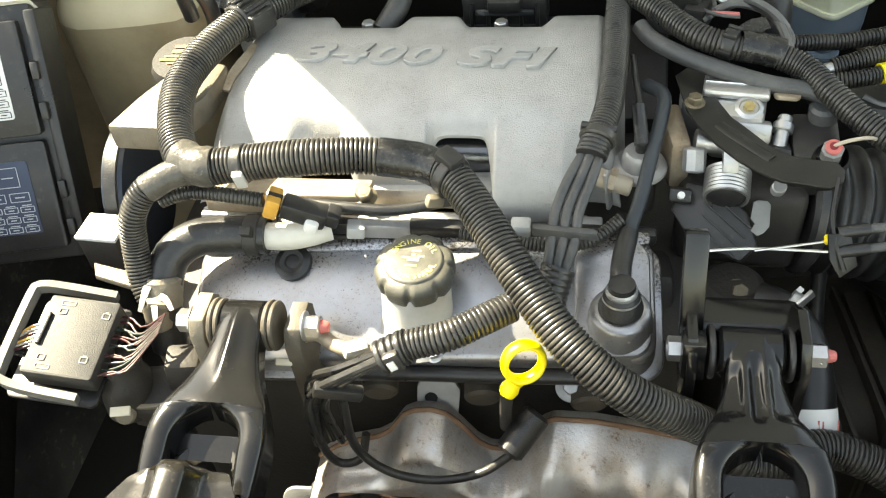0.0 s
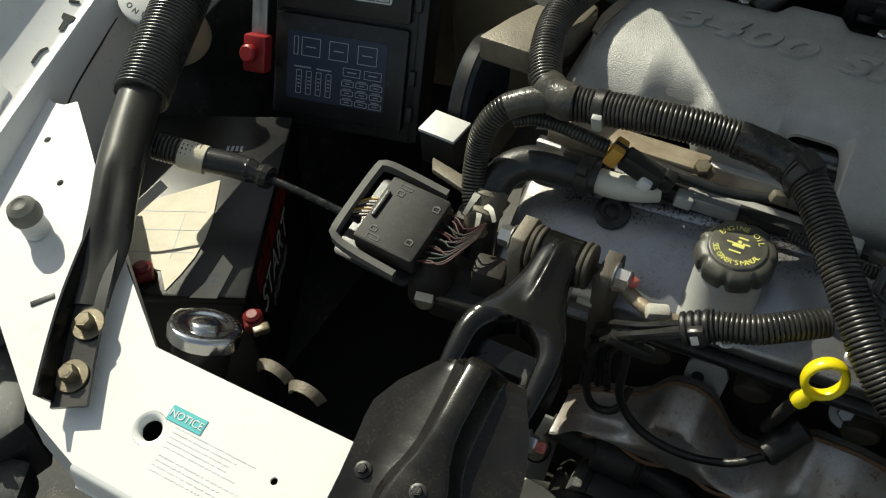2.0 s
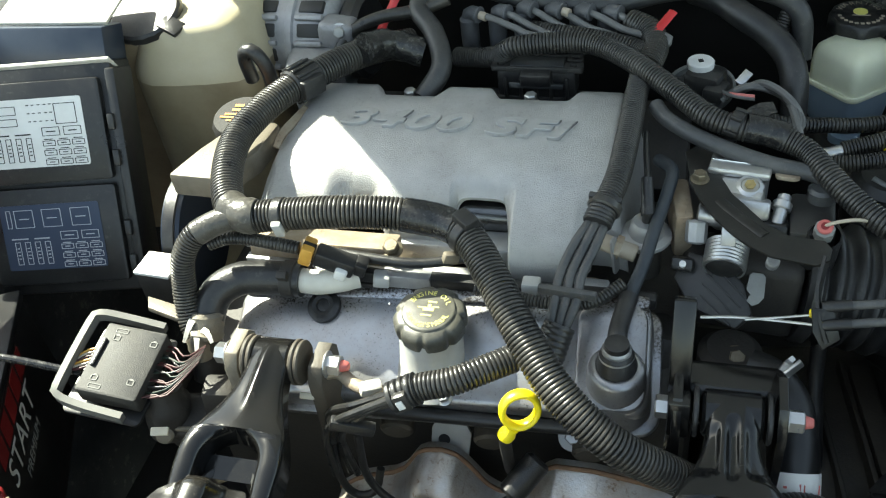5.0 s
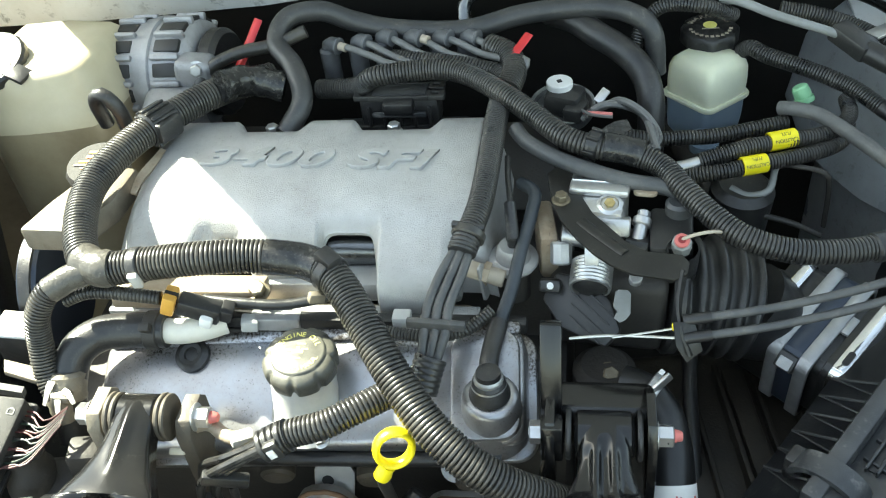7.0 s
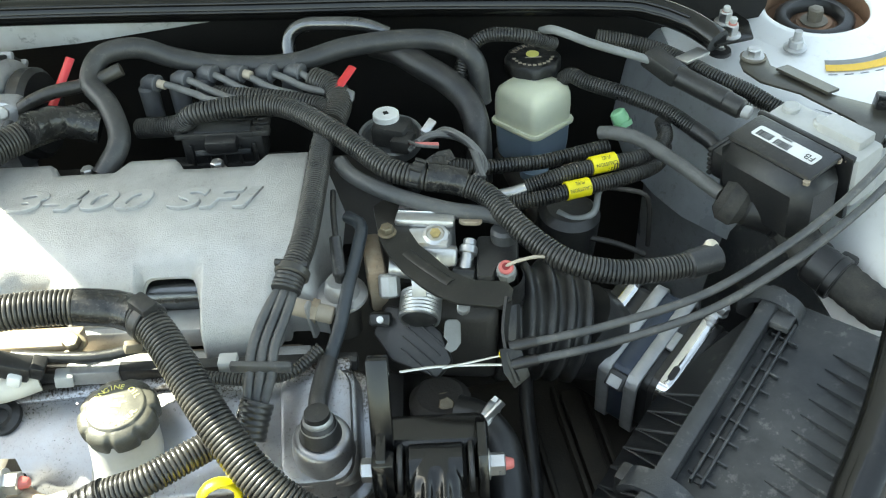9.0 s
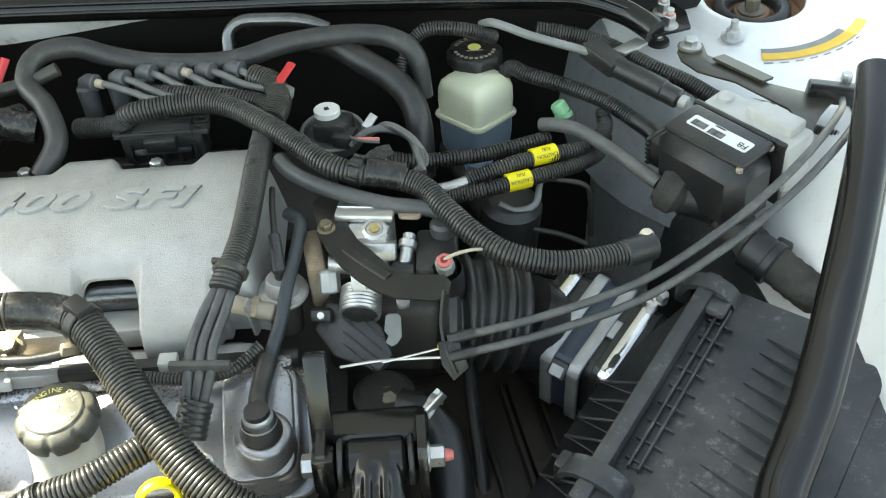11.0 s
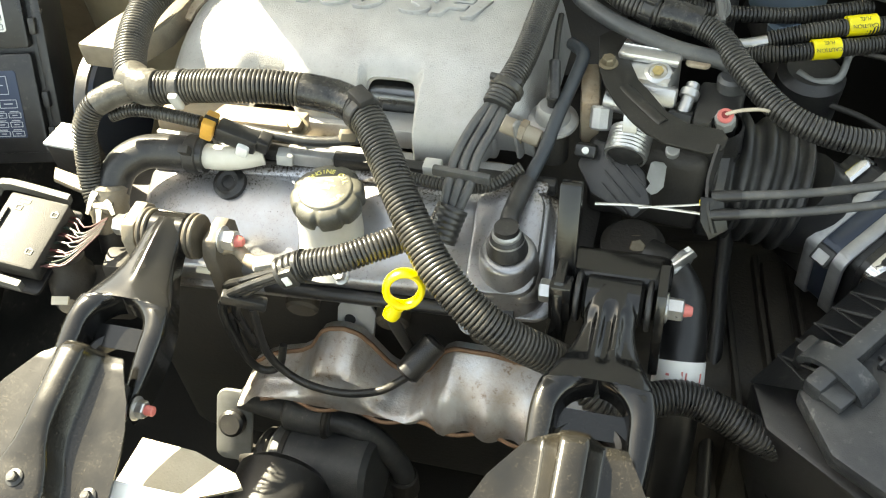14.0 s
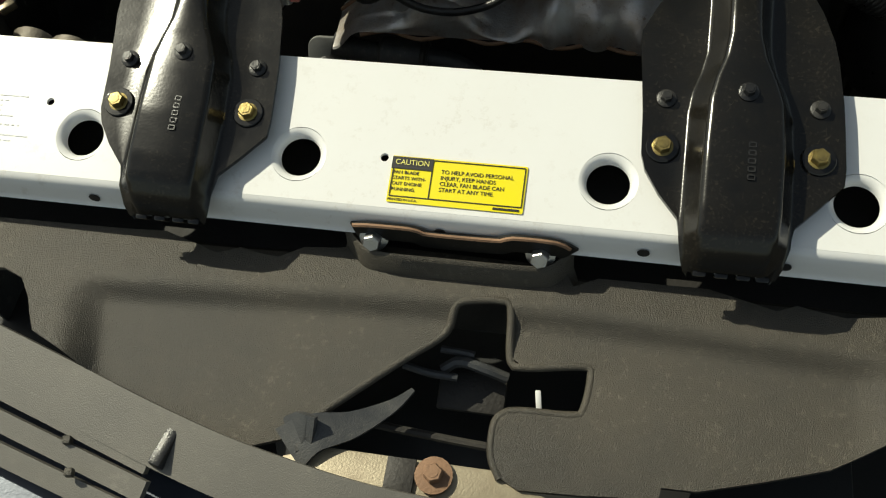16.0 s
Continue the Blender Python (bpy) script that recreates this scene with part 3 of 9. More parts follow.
def notice(t):
    """Teal notice box with pale lines of small print, and the yellow caution label."""
    a = thing("notice_label", "faded white notice sticker with teal heading", "label", (-0.36, 0.25, support_z(0.25) + 0.0012))
    m = basis((-0.36, 0.25, support_z(0.25) + 0.0003), (1, 0, 0), (0, 1, 0.25))
    part("heading", bars([(-0.04, 0.0145, 0.034, 0.0125)], m), "teal", a)
    writing("word", "NOTICE", 0.0088, m @ pose(-0.04, 0.0143, 0.0009), "white_ink", a, 0.0002)
    b = bmesh.new()
    rnd = random.Random(5)
    for i in range(9):
        y = 0.006 - i * 0.0042 - (0.003 if i > 4 else 0)
        x, end = -0.046, 0.03 + rnd.uniform(-0.02, 0.012)
        while x < end:
            w = rnd.uniform(0.0012, 0.0034)
            bars([(x + w / 2, y, w, 0.0011)], m, b, 0.0002)
            x += w + rnd.choice((0.0006, 0.0008, 0.0022))
    pale = M.setdefault("pale_print", material("pale_blue_print", (0.785, 0.798, 0.803), 0.5, 0, None, 0.2, 60, 0.02))
    part("small_print", b, pale, a)
    c = thing("caution_label", "yellow and black fan caution sticker on white panel", "label", (0.009, 0.2175, support_z(0.2175)))
    m = basis((0.009, 0.2178, support_z(0.2178) + 0.0006), (1, 0, 0), (0, 1, 0.25))
    w, h = 0.0955, 0.0345
    part("backing", plate(rounded(w, h, 0.001), 0.0004, m @ pose(0, 0, 0.0004)), "yellow_label", c, smooth=0)
    b = bars(frames(w - 0.003, h - 0.006, 0.0006, 0, 0.0015), m @ pose(0, 0, 0.0005))
    bars([(-0.0185, 0.0015, 0.0006, h - 0.006), (-0.033, 0.0125, 0.0292, 0.0082), (-0.033, 0.008, 0.029, 0.0006)], m @ pose(0, 0, 0.0005), b)
    part("border", b, "ink_and_shade", c, smooth=0)
    up = m @ pose(0, 0, 0.0013)
    writing("caution_word", "CAUTION", 0.0054, up @ pose(-0.033, 0.0124, 0), "cap_ink", c, 0.0001)
    for i, s in enumerate(("FAN BLADE", "STARTS WITH-", "OUT ENGINE", "RUNNING.")):
        writing("left_text", s, 0.0036, up @ pose(-0.0458, 0.0050 - 0.0042 * i, -0.0006), "ink_and_shade", c, 0.0001, align="LEFT")
    for i, s in enumerate(("TO HELP AVOID PERSONAL", "INJURY, KEEP HANDS", "CLEAR, FAN BLADE CAN", "START AT ANY TIME.")):
        writing("right_text", s, 0.0041, up @ pose(-0.012, 0.0078 - 0.0044 * i, -0.0006), "ink_and_shade", c, 0.0001, align="LEFT")
    writing("foot_text", "PRINTED IN U.S.A.", 0.0026, up @ pose(-0.047, -0.0152, -0.0006), "ink_and_shade", c, 0.0001, align="LEFT")
    part("number_bar", bars([(0.036, -0.0152, 0.018, 0.0014)], m @ pose(0, 0, 0.0005)), "ink_and_shade", c)


def strut_bracket(x0, name_label):
    """Pressed steel bracket with a raised channel, bolted to the radiator support."""
    t = thing("strut_bracket", name_label, "bracket", (x0, 0.26, support_z(0.26)), group="engine strut brackets")
    # y, flange left, channel foot left, channel top left, top right, foot right, flange right, channel height, base drop
    rows = [
        (0.175, -0.02, -0.019, -0.014, 0.028, 0.033, 0.034, 0.004, 0.016),
        (0.179, -0.024, -0.022, -0.015, 0.029, 0.036, 0.038, 0.012, 0.009),
        (0.189, -0.027, -0.025, -0.017, 0.031, 0.039, 0.041, 0.016, 0.001),
        (0.203, -0.03, -0.026, -0.017, 0.032, 0.04, 0.044, 0.018, 0.0),
        (0.218, -0.043, -0.026, -0.017, 0.032, 0.04, 0.059, 0.019, 0.0),
        (0.234, -0.0532, -0.026, -0.017, 0.032, 0.04, 0.0738, 0.02, 0.0),
        (0.245, -0.0565, -0.026, -0.017, 0.032, 0.04, 0.0745, 0.02, 0.0),
        (0.275, -0.058, -0.026, -0.016, 0.03, 0.038, 0.073, 0.02, 0.0),
        (0.29, -0.0595, -0.024, -0.013, 0.025, 0.034, 0.072, 0.02, 0.0),
        (0.305, -0.061, -0.019, -0.008, 0.018, 0.027, 0.07, 0.021, 0.0),
        (0.32, -0.063, -0.016, -0.006, 0.014, 0.023, 0.068, 0.022, 0.0),
        (0.334, -0.063, -0.016, -0.006, 0.013, 0.022, 0.065, 0.022, 0.0),
        (0.355, -0.053, -0.016, -0.006, 0.013, 0.022, 0.057, 0.021, 0.0),
        (0.38, -0.033, -0.017, -0.006, 0.013, 0.022, 0.043, 0.019, 0.0),
        (0.388, -0.023, -0.018, -0.007, 0.013, 0.022, 0.039, 0.014, 0.002),
        (0.393, -0.015, -0.018, -0.008, 0.012, 0.02, 0.033, 0.004, 0.01),
    ]
    b = bmesh.new()
    rings = []
    dense = []
    for a, c in zip(rows, rows[1:]):
        n = max(1, round((c[0] - a[0]) / 0.004))
        for i in range(n):
            k = i / n
            dense.append([p + (q - p) * k for p, q in zip(a, c)])
    dense.append(list(rows[-1]))
    for y, fl, cl, tl, tr, cr, fr, h, drop in dense:
        z = support_z(y) + 0.0115 - drop
        pts = [(fl + 0.001, -0.004), (fl, -0.003), (fl, 0), (fl + 0.4 * (cl - fl), 0), (cl - 0.003, 0), (cl - 0.001, 0.0008), (cl + 0.0005, 0.003)] + [(tl + 0.004 - 0.006 * math.cos(q), h - 0.006 + 0.006 * math.sin(q)) for q in (0.15, 0.5, 0.85, 1.2, 1.5)] + [((tl + tr) / 2, h + 0.0008)] + [(tr - 0.004 + 0.006 * math.cos(q), h - 0.006 + 0.006 * math.sin(q)) for q in (1.5, 1.2, 0.85, 0.5, 0.15)] + [(cr - 0.0005, 0.003), (cr + 0.001, 0.0008), (cr + 0.003, 0), (fr - 0.4 * (fr - cr), 0), (fr, 0), (fr, -0.003), (fr - 0.001, -0.004)]
        rings.append([b.verts.new((x0 + x - 0.006, y, z + dz)) for x, dz in pts])
    for a, c in zip(rings, rings[1:]):
        for i in range(len(a) - 1):
            b.faces.new((a[i], a[i + 1], c[i + 1], c[i]))
    part("pressed_plate", b, "bracket_paint", t, smooth=50)
    for dx in (-0.018, -0.004, 0.010, 0.022):
        part("end_tooth", box((0.009, 0.004, 0.010), pose(x0 + dx, 0.1765, support_z(0.1765) - 0.006, 30, 0, 0), 0.0015), "paint", t)
    nz = Vector((0, -0.25, 1)).normalized()
    for dx, y in ((-0.049, 0.2845), (0.051, 0.2845)):
        part("small_bolt", hexbolt(bmesh.new(), (x0 + dx, y, support_z(y) + 0.0115), nz, 0.0042, 0.006, 0.0066), "rubber", t, "small black hex bolt")
    part("small_bolt", hexbolt(bmesh.new(), (x0 + 0.0015, 0.279, support_z(0.279) + 0.0320), nz, 0.0042, 0.006, 0.0066), "rubber", t, "small black hex bolt")
    for dx, y in ((-0.049, 0.25), (0.051, 0.25)):
        part("flange_bolt", hexbolt(bmesh.new(), (x0 + dx, y, support_z(y) + 0.0115), nz, 0.0060, 0.0076, 0.0086), "dull_gold", t, "yellow zinc flange bolt")
        part("bolt_washer", cut((x0 + dx, y, support_z(y) + 0.0112), (x0 + dx, y - 0.0005, support_z(y) + 0.0132), 0.0112, 24, bevel=0.0006), "paint", t)
    m = basis((x0 + 0.006, 0.233, support_z(0.233) + 0.0320), (0, -1, -0.25), (1, 0, 0))
    part("stamped_mark", bars([r for i in range(5) for r in frames(0.0030, 0.0042, 0.0008, i * 0.0056 - 0.011, 0)], m, thick=0.0004), "rubber", t)
    # lower bushing between the ears
    part("bushing", cut((x0 - 0.026, 0.366, 0.797), (x0 + 0.034, 0.366, 0.797), 0.017, 24, bevel=0.003), "rubber", t)
    b = hexbolt(bmesh.new(), (x0 + 0.044, 0.366, 0.797), (1, 0, 0), 0.0075, 0.009, 0.010)
    part("through_bolt", b, "steel", t)
    part("bolt_tip", cut((x0 + 0.052, 0.366, 0.797), (x0 + 0.060, 0.366, 0.797), 0.0042, 12, bevel=0.001), "pink", t, "red-painted bolt tip")
    return t


def torque_strut(x0, y1=0.537, z1=0.812, ribs=False, half=0.024):
    """Forked black steel strut between the engine and the bracket."""
    t = thing("torque_strut", "glossy black forked steel engine strut" + (" with pressed ribs" if ribs else ""), "engine strut", (x0, 0.45, 0.80), group="engine torque struts")
    part("bushing_sleeve", cut((x0 + 0.003 - half, y1, z1), (x0 + 0.003 + half, y1, z1), 0.0198, 28, bevel=0.003), "strut_paint", t)
    for s in (0.003 - half - 0.009, 0.003 + half):
        for k in ((0.002,) if x0 > 0 else (0, 0.005)):
            part("bushing_rubber", cut((x0 + s + k, y1, z1), (x0 + s + k + 0.0045, y1, z1), 0.0211 - 0.1 * k, 28, bevel=0.0012), "grime" if x0 < 0 else "rubber", t)
    rows = [  # distance from the bolt, crown height, half width, side wall, half opening of the fork, ridge
        (0.000, 0.0212, 0.0190, 0.016, 0.0, 0.0005),
        (0.014, 0.0195, 0.0195, 0.021, 0.0, 0.0030),
        (0.030, 0.0160, 0.0205, 0.024, 0.0, 0.0045),
        (0.045, 0.0135, 0.0240, 0.025, 0.0, 0.0045),
        (0.058, 0.0125, 0.0290, 0.026, 0.0, 0.0030),
        (0.070, 0.0130, 0.0345, 0.028, 0.0, 0.0008),
        (0.080, 0.0140, 0.0392, 0.029, 0.0, 0.0),
        (0.088, 0.0140, 0.0425, 0.029, 0.0, 0.0),
        (0.0905, 0.0135, 0.0432, 0.029, 0.008, 0.0),
        (0.095, 0.0125, 0.0445, 0.030, 0.0150, 0.0),
        (0.103, 0.0105, 0.0460, 0.030, 0.0205, 0.0),
        (0.115, 0.0070, 0.0470, 0.030, 0.0245, 0.0),
        (0.135, 0.0000, 0.0460, 0.030, 0.0275, 0.0),
        (0.155, -0.008, 0.0440, 0.028, 0.0290, 0.0),
        (0.168, -0.014, 0.0400, 0.024, 0.0300, 0.0),
        (0.176, -0.020, 0.0380, 0.014, 0.0300, 0.0),
    ]
    apex = 0.0885
    ds = sorted([0.176 * i / 80 for i in range(81)] + [apex + k for k in (0.0001, 0.0003, 0.0007, 0.0012, 0.0018, 0.0026, 0.0034)])
    cols = [np.interp(ds, [r[0] for r in rows], [r[k] for r in rows]) for k in range(1, 6)]
    cols[1] = np.minimum(cols[1], half - 0.003 + 0.45 * np.array(ds))
    for k in (0, 1, 2):
        pad = np.concatenate(([cols[k][0]] * 3, cols[k], [cols[k][-1]] * 3))
        cols[k] = np.convolve(pad, np.ones(7) / 7, "valid")
    b = bmesh.new()
    xc = x0 + 0.003
    for s in (-1, 1):
        rings = []
        for i, d in enumerate(ds):
            zc, hw, wall, op, ridge = [float(c[i]) for c in cols]
            op = math.sqrt(max(0, 0.0265 ** 2 - max(0, 0.0265 - (d - apex)) ** 2)) + 0.0035 * smooth01(0.115, 0.170, d) if d > apex else 0.0
            w = hw - op
            if op < 0.002:
                mid = -0.0055 * smooth01(0.012, 0.03, d) * (1 - smooth01(0.062, 0.075, d)) if ribs else ridge
                sec = [(0.0, mid), (0.0, mid)]
                for k in range(1, 19):
                    a = 0.5 * math.pi * k / 18
                    x = hw * math.sin(a)
                    groove = -0.0040 * smooth01(0.0085, 0.0125, abs(x)) * smooth01(0.02, 0.03, d) * (1 - smooth01(0.058, 0.072, d)) if ribs else 0
                    crown = -0.0055 * math.exp(-(x / 0.0046) ** 4) * smooth01(0.012, 0.03, d) * (1 - smooth01(0.062, 0.075, d)) if ribs else ridge * math.exp(-(x / 0.0050) ** 2)
                    sec.append((x, crown + groove - 0.010 * (1 - math.cos(a))))
            else:
                r = min(0.010, w * 0.55)
                sec = [(op, -wall * 0.8), (op, -r)]
                for k in range(1, 19):
                    a = math.pi * k / 18
                    sec.append((op + w * 0.5 * (1 - math.cos(a)), -r * (1 - math.sin(a) ** 0.7) if k < 18 else -r))
            sec.append((hw + 0.001, -wall))
            rings.append([b.verts.new((xc + s * x, y1 - d, z1 + zc + dz)) for x, dz in sec])
        for a, c in zip(rings, rings[1:]):
            for i in range(len(a) - 1):
                b.faces.new((a[i], a[i + 1], c[i + 1], c[i]))
    bmesh.ops.remove_doubles(b, verts=b.verts[:], dist=0.00015)
    bmesh.ops.dissolve_degenerate(b, dist=0.00005, edges=b.edges[:])
    part("forked_arm", b, "strut_paint", t, smooth=70)
    # front bushing between the prongs
    b = bmesh.new()
    pts = [Vector((xc + 0.024 * math.cos(a), y1 - 0.124 + 0.020 * math.sin(a), z1 - 0.026)) for a in [math.pi * i / 16 for i in range(17)]]
    sweep(pts, 0.006, 8, b, flat=1.6)
    part("bushing_eye", b, "rubber", t)
    web = [[(xc + 0.027 * k, y1 - d, z1 - 0.012 - 0.45 * (d - 0.10)) for k in (-1, -0.5, 0, 0.5, 1)] for d in (0.100, 0.106, 0.112, 0.118)]
    part("web_plate", quad_sheet(web, 0.002), "strut_paint", t, smooth=60)
    return t


def bolt_set(t, x_left, x_right, y, z):
    part("bolt_head", hexbolt(bmesh.new(), (x_left, y, z), (-1, 0, 0), 0.0098, 0.013, 0.0125), "steel", t, "bright zinc hex head")
    part("nut", hexbolt(bmesh.new(), (x_right, y, z), (1, 0, 0), 0.0095, 0.014, 0.0125), "steel", t, "bright zinc nut")
    part("stud_tip", cut((x_right + 0.013, y, z), (x_right + 0.021, y, z), 0.0058, 12, 0.0042, 0.001), "pink", t, "red-painted stud tip")


def engine_mounts():
    t = thing("engine_mount", "brown-black steel clevis bolted to the engine", "bracket", (-0.19, 0.55, 0.78), group="engine strut mounts")
    for x, w, h in ((-0.2385, 0.013, 0.019), (-0.1585, 0.014, 0.0125)):
        o = [(-0.026, -0.085), (0.018, -0.085), (0.020, h - 0.010), (0.012, h), (-0.018, h), (-0.026, h - 0.014)]
        part("side_plate", plate(o, w, basis((x + w / 2, 0.545, 0.807), (0, 1, 0), (0, 0, 1)), bevel=0.0015), "dusty_tan" if x < -0.2 else "grime", t)
    part("cross_plate", box((0.08, 0.006, 0.05), pose(-0.196, 0.570, 0.755), 0.001), "dark", t)
    bolt_set(t, -0.2470, -0.152, 0.538, 0.812)
    t = thing("engine_mount", "black painted steel engine bracket with square bar", "bracket", (0.20, 0.55, 0.78), group="engine strut mounts")
    part("housing", box((0.090, 0.040, 0.050), pose(0.196, 0.574, 0.786), 0.010, 3), "paint", t)
    for x in (0.1535, 0.2345):
        o = [(-0.03, -0.06), (0.035, -0.06), (0.035, 0.012), (0.016, 0.028), (-0.016, 0.026), (-0.030, 0.006)]
        part("side_plate", plate(o, 0.008, basis((x + 0.004, 0.545, 0.803), (0, 1, 0), (0, 0, 1)), bevel=0.0015), "paint", t)
    b = box((0.0180, 0.013, 0.10), pose(0.1540, 0.566, 0.840, -24, 0, 0), 0.002)
    part("upright_bar", b, "paint", t, "square black steel bar with worn edges")
    part("bar_foot", box((0.0185, 0.020, 0.036), pose(0.1550, 0.531, 0.808, -10, 0, 0), 0.003), "paint", t)
    b = tube([(0.150, 0.522, 0.792), (0.148, 0.515, 0.775), (0.152, 0.516, 0.755), (0.165, 0.52, 0.742)], 0.004, 8)
    part("edge_lip", b, "paint", t)
    bolt_set(t, 0.149, 0.2385, 0.538, 0.806)


# ---- engine ----
def plenum():
    t = thing("intake_plenum", "sand-cast aluminium intake plenum with raised lettering", "engine part", (-0.1, 0.78, 0.80))
    b = bmesh.new()
    grid = []
    n = 240
    for i in range(n + 1):
        x = -0.298 + 0.402 * i / n
        low = smooth01(-0.192, -0.176, x) * (1 - smooth01(-0.122, -0.106, x)) + smooth01(-0.064, -0.048, x) * (1 - smooth01(0.020, 0.036, x))
        yb = 0.8885 - 0.020 * low
        bul = smooth01(-0.022, -0.008, x) * (1 - smooth01(0.048, 0.066, x))
        bul2 = 1 - smooth01(-0.19, -0.17, x)
        gap = max(0.0, 1 - ((x + 0.042) / 0.031) ** 6) ** 0.5
        scoop = smooth01(-0.205, -0.178, x) * (1 - smooth01(-0.160, -0.135, x))
        yf = 0.700 - 0.034 * bul - 0.006 * bul2 + 0.024 * gap + 0.020 * scoop
        zlow = 0.808 + 0.052 * gap + 0.044 * scoop
        endl = 1 - (1 - min(1, max(0, (x + 0.298) / 0.055))) ** 2.6
        endr = 1 - (1 - min(1, max(0, (0.104 - x) / 0.03))) ** 2.4
        e = endl * endr
        sec = [(yb, 0.80), (yb, 0.868), (yb - 0.003, 0.882), (yb - 0.010, 0.890), (yb - 0.022, 0.8935), (0.835, 0.8955), (0.805, 0.8955), (0.775, 0.8935), (0.752, 0.889 - 0.001 * scoop), (0.738, 0.8835 - 0.004 * scoop), (0.727, 0.8765 - 0.008 * scoop), (0.720 + 0.006 * scoop + 0.004 * gap, 0.871 - 0.002 * gap - 0.009 * scoop), (0.5 * (0.712 + yf) + 0.006 * scoop + 0.002 * gap, max(0.858 - 0.002 * scoop, zlow + 0.006)), (yf + 0.004 - 0.003 * gap, max(0.842, zlow + 0.003)), (yf, max(0.826, zlow)), (yf + 0.004 * gap, zlow - 0.002 * gap)]
        row = []
        for y, z in sec:
            z = 0.80 + (z - 0.80) * e
            row.append(b.verts.new((x, y, z)))
        grid.append(row)
    for a, c in zip(grid, grid[1:]):
        for i in range(len(a) - 1):
            b.faces.new((a[i], a[i + 1], c[i + 1], c[i]))
    part("casting", b, "cast", t, smooth=80)
    m = pose(-0.0905, 0.8005, 0.8958, -1.0, 0, -2.6)
    ob = writing("raised_lettering", "3400 SFI", 0.0405, m, "cast", t, 0.0016, 0.30, spacing=1.14)
    ob.data.bevel_depth = 0.0008
    ob.data.offset = 0.0010
    ob.scale = (1.47, 1, 1)
    part("intake_flange", box((0.150, 0.034, 0.020), pose(-0.195, 0.673, 0.832, -14, 0, 0), 0.003), "tan", t, "tan-stained lower flange")
    part("lower_flange", box((0.37, 0.012, 0.012), pose(-0.1, 0.672, 0.806), 0.002), "cast", t)
    part("lower_casting", box((0.200, 0.030, 0.024), pose(-0.035, 0.708, 0.812), 0.004), "cast", t)
    for x in (-0.155, -0.02, 0.06):
        part("rear_bolt", hexbolt(bmesh.new(), (x, 0.878, 0.874), (0, 0, 1), 0.007, 0.011, 0.009), "steel", t)
    part("bright_tube", cut((-0.215, 0.735, 0.834), (0.0, 0.735, 0.834), 0.017, 32), "dull_pipe", t, "polished tube in the casting's recess")
    return t


def valve_cover():
    t = thing("valve_cover", "grimy cast aluminium valve cover with oil specks", "engine part", (-0.07, 0.6, 0.76))
    m = basis((-0.073, 0.594, 0.787), (0.41, 0.008, 0.022), (0, 0.82, 0.40))
    o = rounded(0.405, 0.108, 0.018)
    part("cover_body", plate(o, 0.05, m, bevel=0.006), "cover", t, smooth=60)
    o = rounded(0.42, 0.122, 0.02)
    part("gasket_rim", plate(o, 0.012, m @ pose(0, 0, -0.045), bevel=0.003), "cover", t)
    part("raised_edge", plate(rounded(0.40, 0.012, 0.005), 0.006, m @ pose(0, 0.050, 0.004), bevel=0.002), "cover", t)
    # raised end pad under the breather
    part("end_pad", plate(rounded(0.062, 0.10, 0.018), 0.012, m @ pose(0.168, -0.002, 0.007), bevel=0.004), "cover", t)
    # filler neck
    p = Vector((-0.069, 0.583, 0.772))
    q = Vector((-0.067, 0.592, 0.832))
    fr = along(p, q)
    part("filler_neck", lathe([(0.040, -0.012), (0.034, -0.002), (0.0305, 0.010), (0.0295, 0.030), (0.0295, 0.052)], fr, 40), "light_grey", t, smooth=60)
    g = (-0.186, 0.622, 0.797)
    up = m.to_3x3() @ Vector((0, 0, 1))
    b = lathe([(0, 0.003), (0.006, 0.003), (0.007, 0.005), (0.011, 0.006), (0.0135, 0.004), (0.0165, 0.003), (0.0175, -0.004), (0.0175, -0.02)], along(g, Vector(g) + up), 28)
    part("rubber_plug", b, "rubber", t)
    # breather dome
    base = Vector((0.101, 0.578, 0.770))
    b = lathe([(0.031, -0.02), (0.0285, 0.0), (0.0265, 0.02), (0.0250, 0.034), (0.0230, 0.038), (0.0185, 0.039), (0, 0.039)], along(base, base + Vector((0, -0.1, 1))), 36)
    part("breather_dome", b, "cover", t, smooth=60)
    top = base + Vector((0, -0.0039, 0.039))
    b = lathe([(0.0180, 0), (0.0180, 0.003), (0.0168, 0.005), (0.0162, 0.009), (0.0150, 0.011), (0.0140, 0.016), (0.0115, 0.018), (0.0105, 0.028), (0.0, 0.03)], along(top, top + Vector((0, 0.02, 1))), 28)
    part("breather_grommet", b, "rubber", t)
    b = lathe([(0.0150, 0.0125), (0.0155, 0.0135), (0.0150, 0.0150)], along(top, top + Vector((0, 0.02, 1))), 28)
    part("grommet_ring", b, "brushed", t)
    b = lathe([(0.0120, 0.0175), (0.0128, 0.0185), (0.0128, 0.0215), (0.0112, 0.0235)], along(top, top + Vector((0, 0.02, 1))), 28)
    part("grommet_ring", b, "alloy", t)
    for x, y in ((-0.17, -0.045), (0.02, -0.048), (0.12, -0.03)):
        part("cover_bolt", hexbolt(bmesh.new(), m @ Vector((x, y, 0.0)), up, 0.006, 0.009, 0.008), "steel", t)
    return t


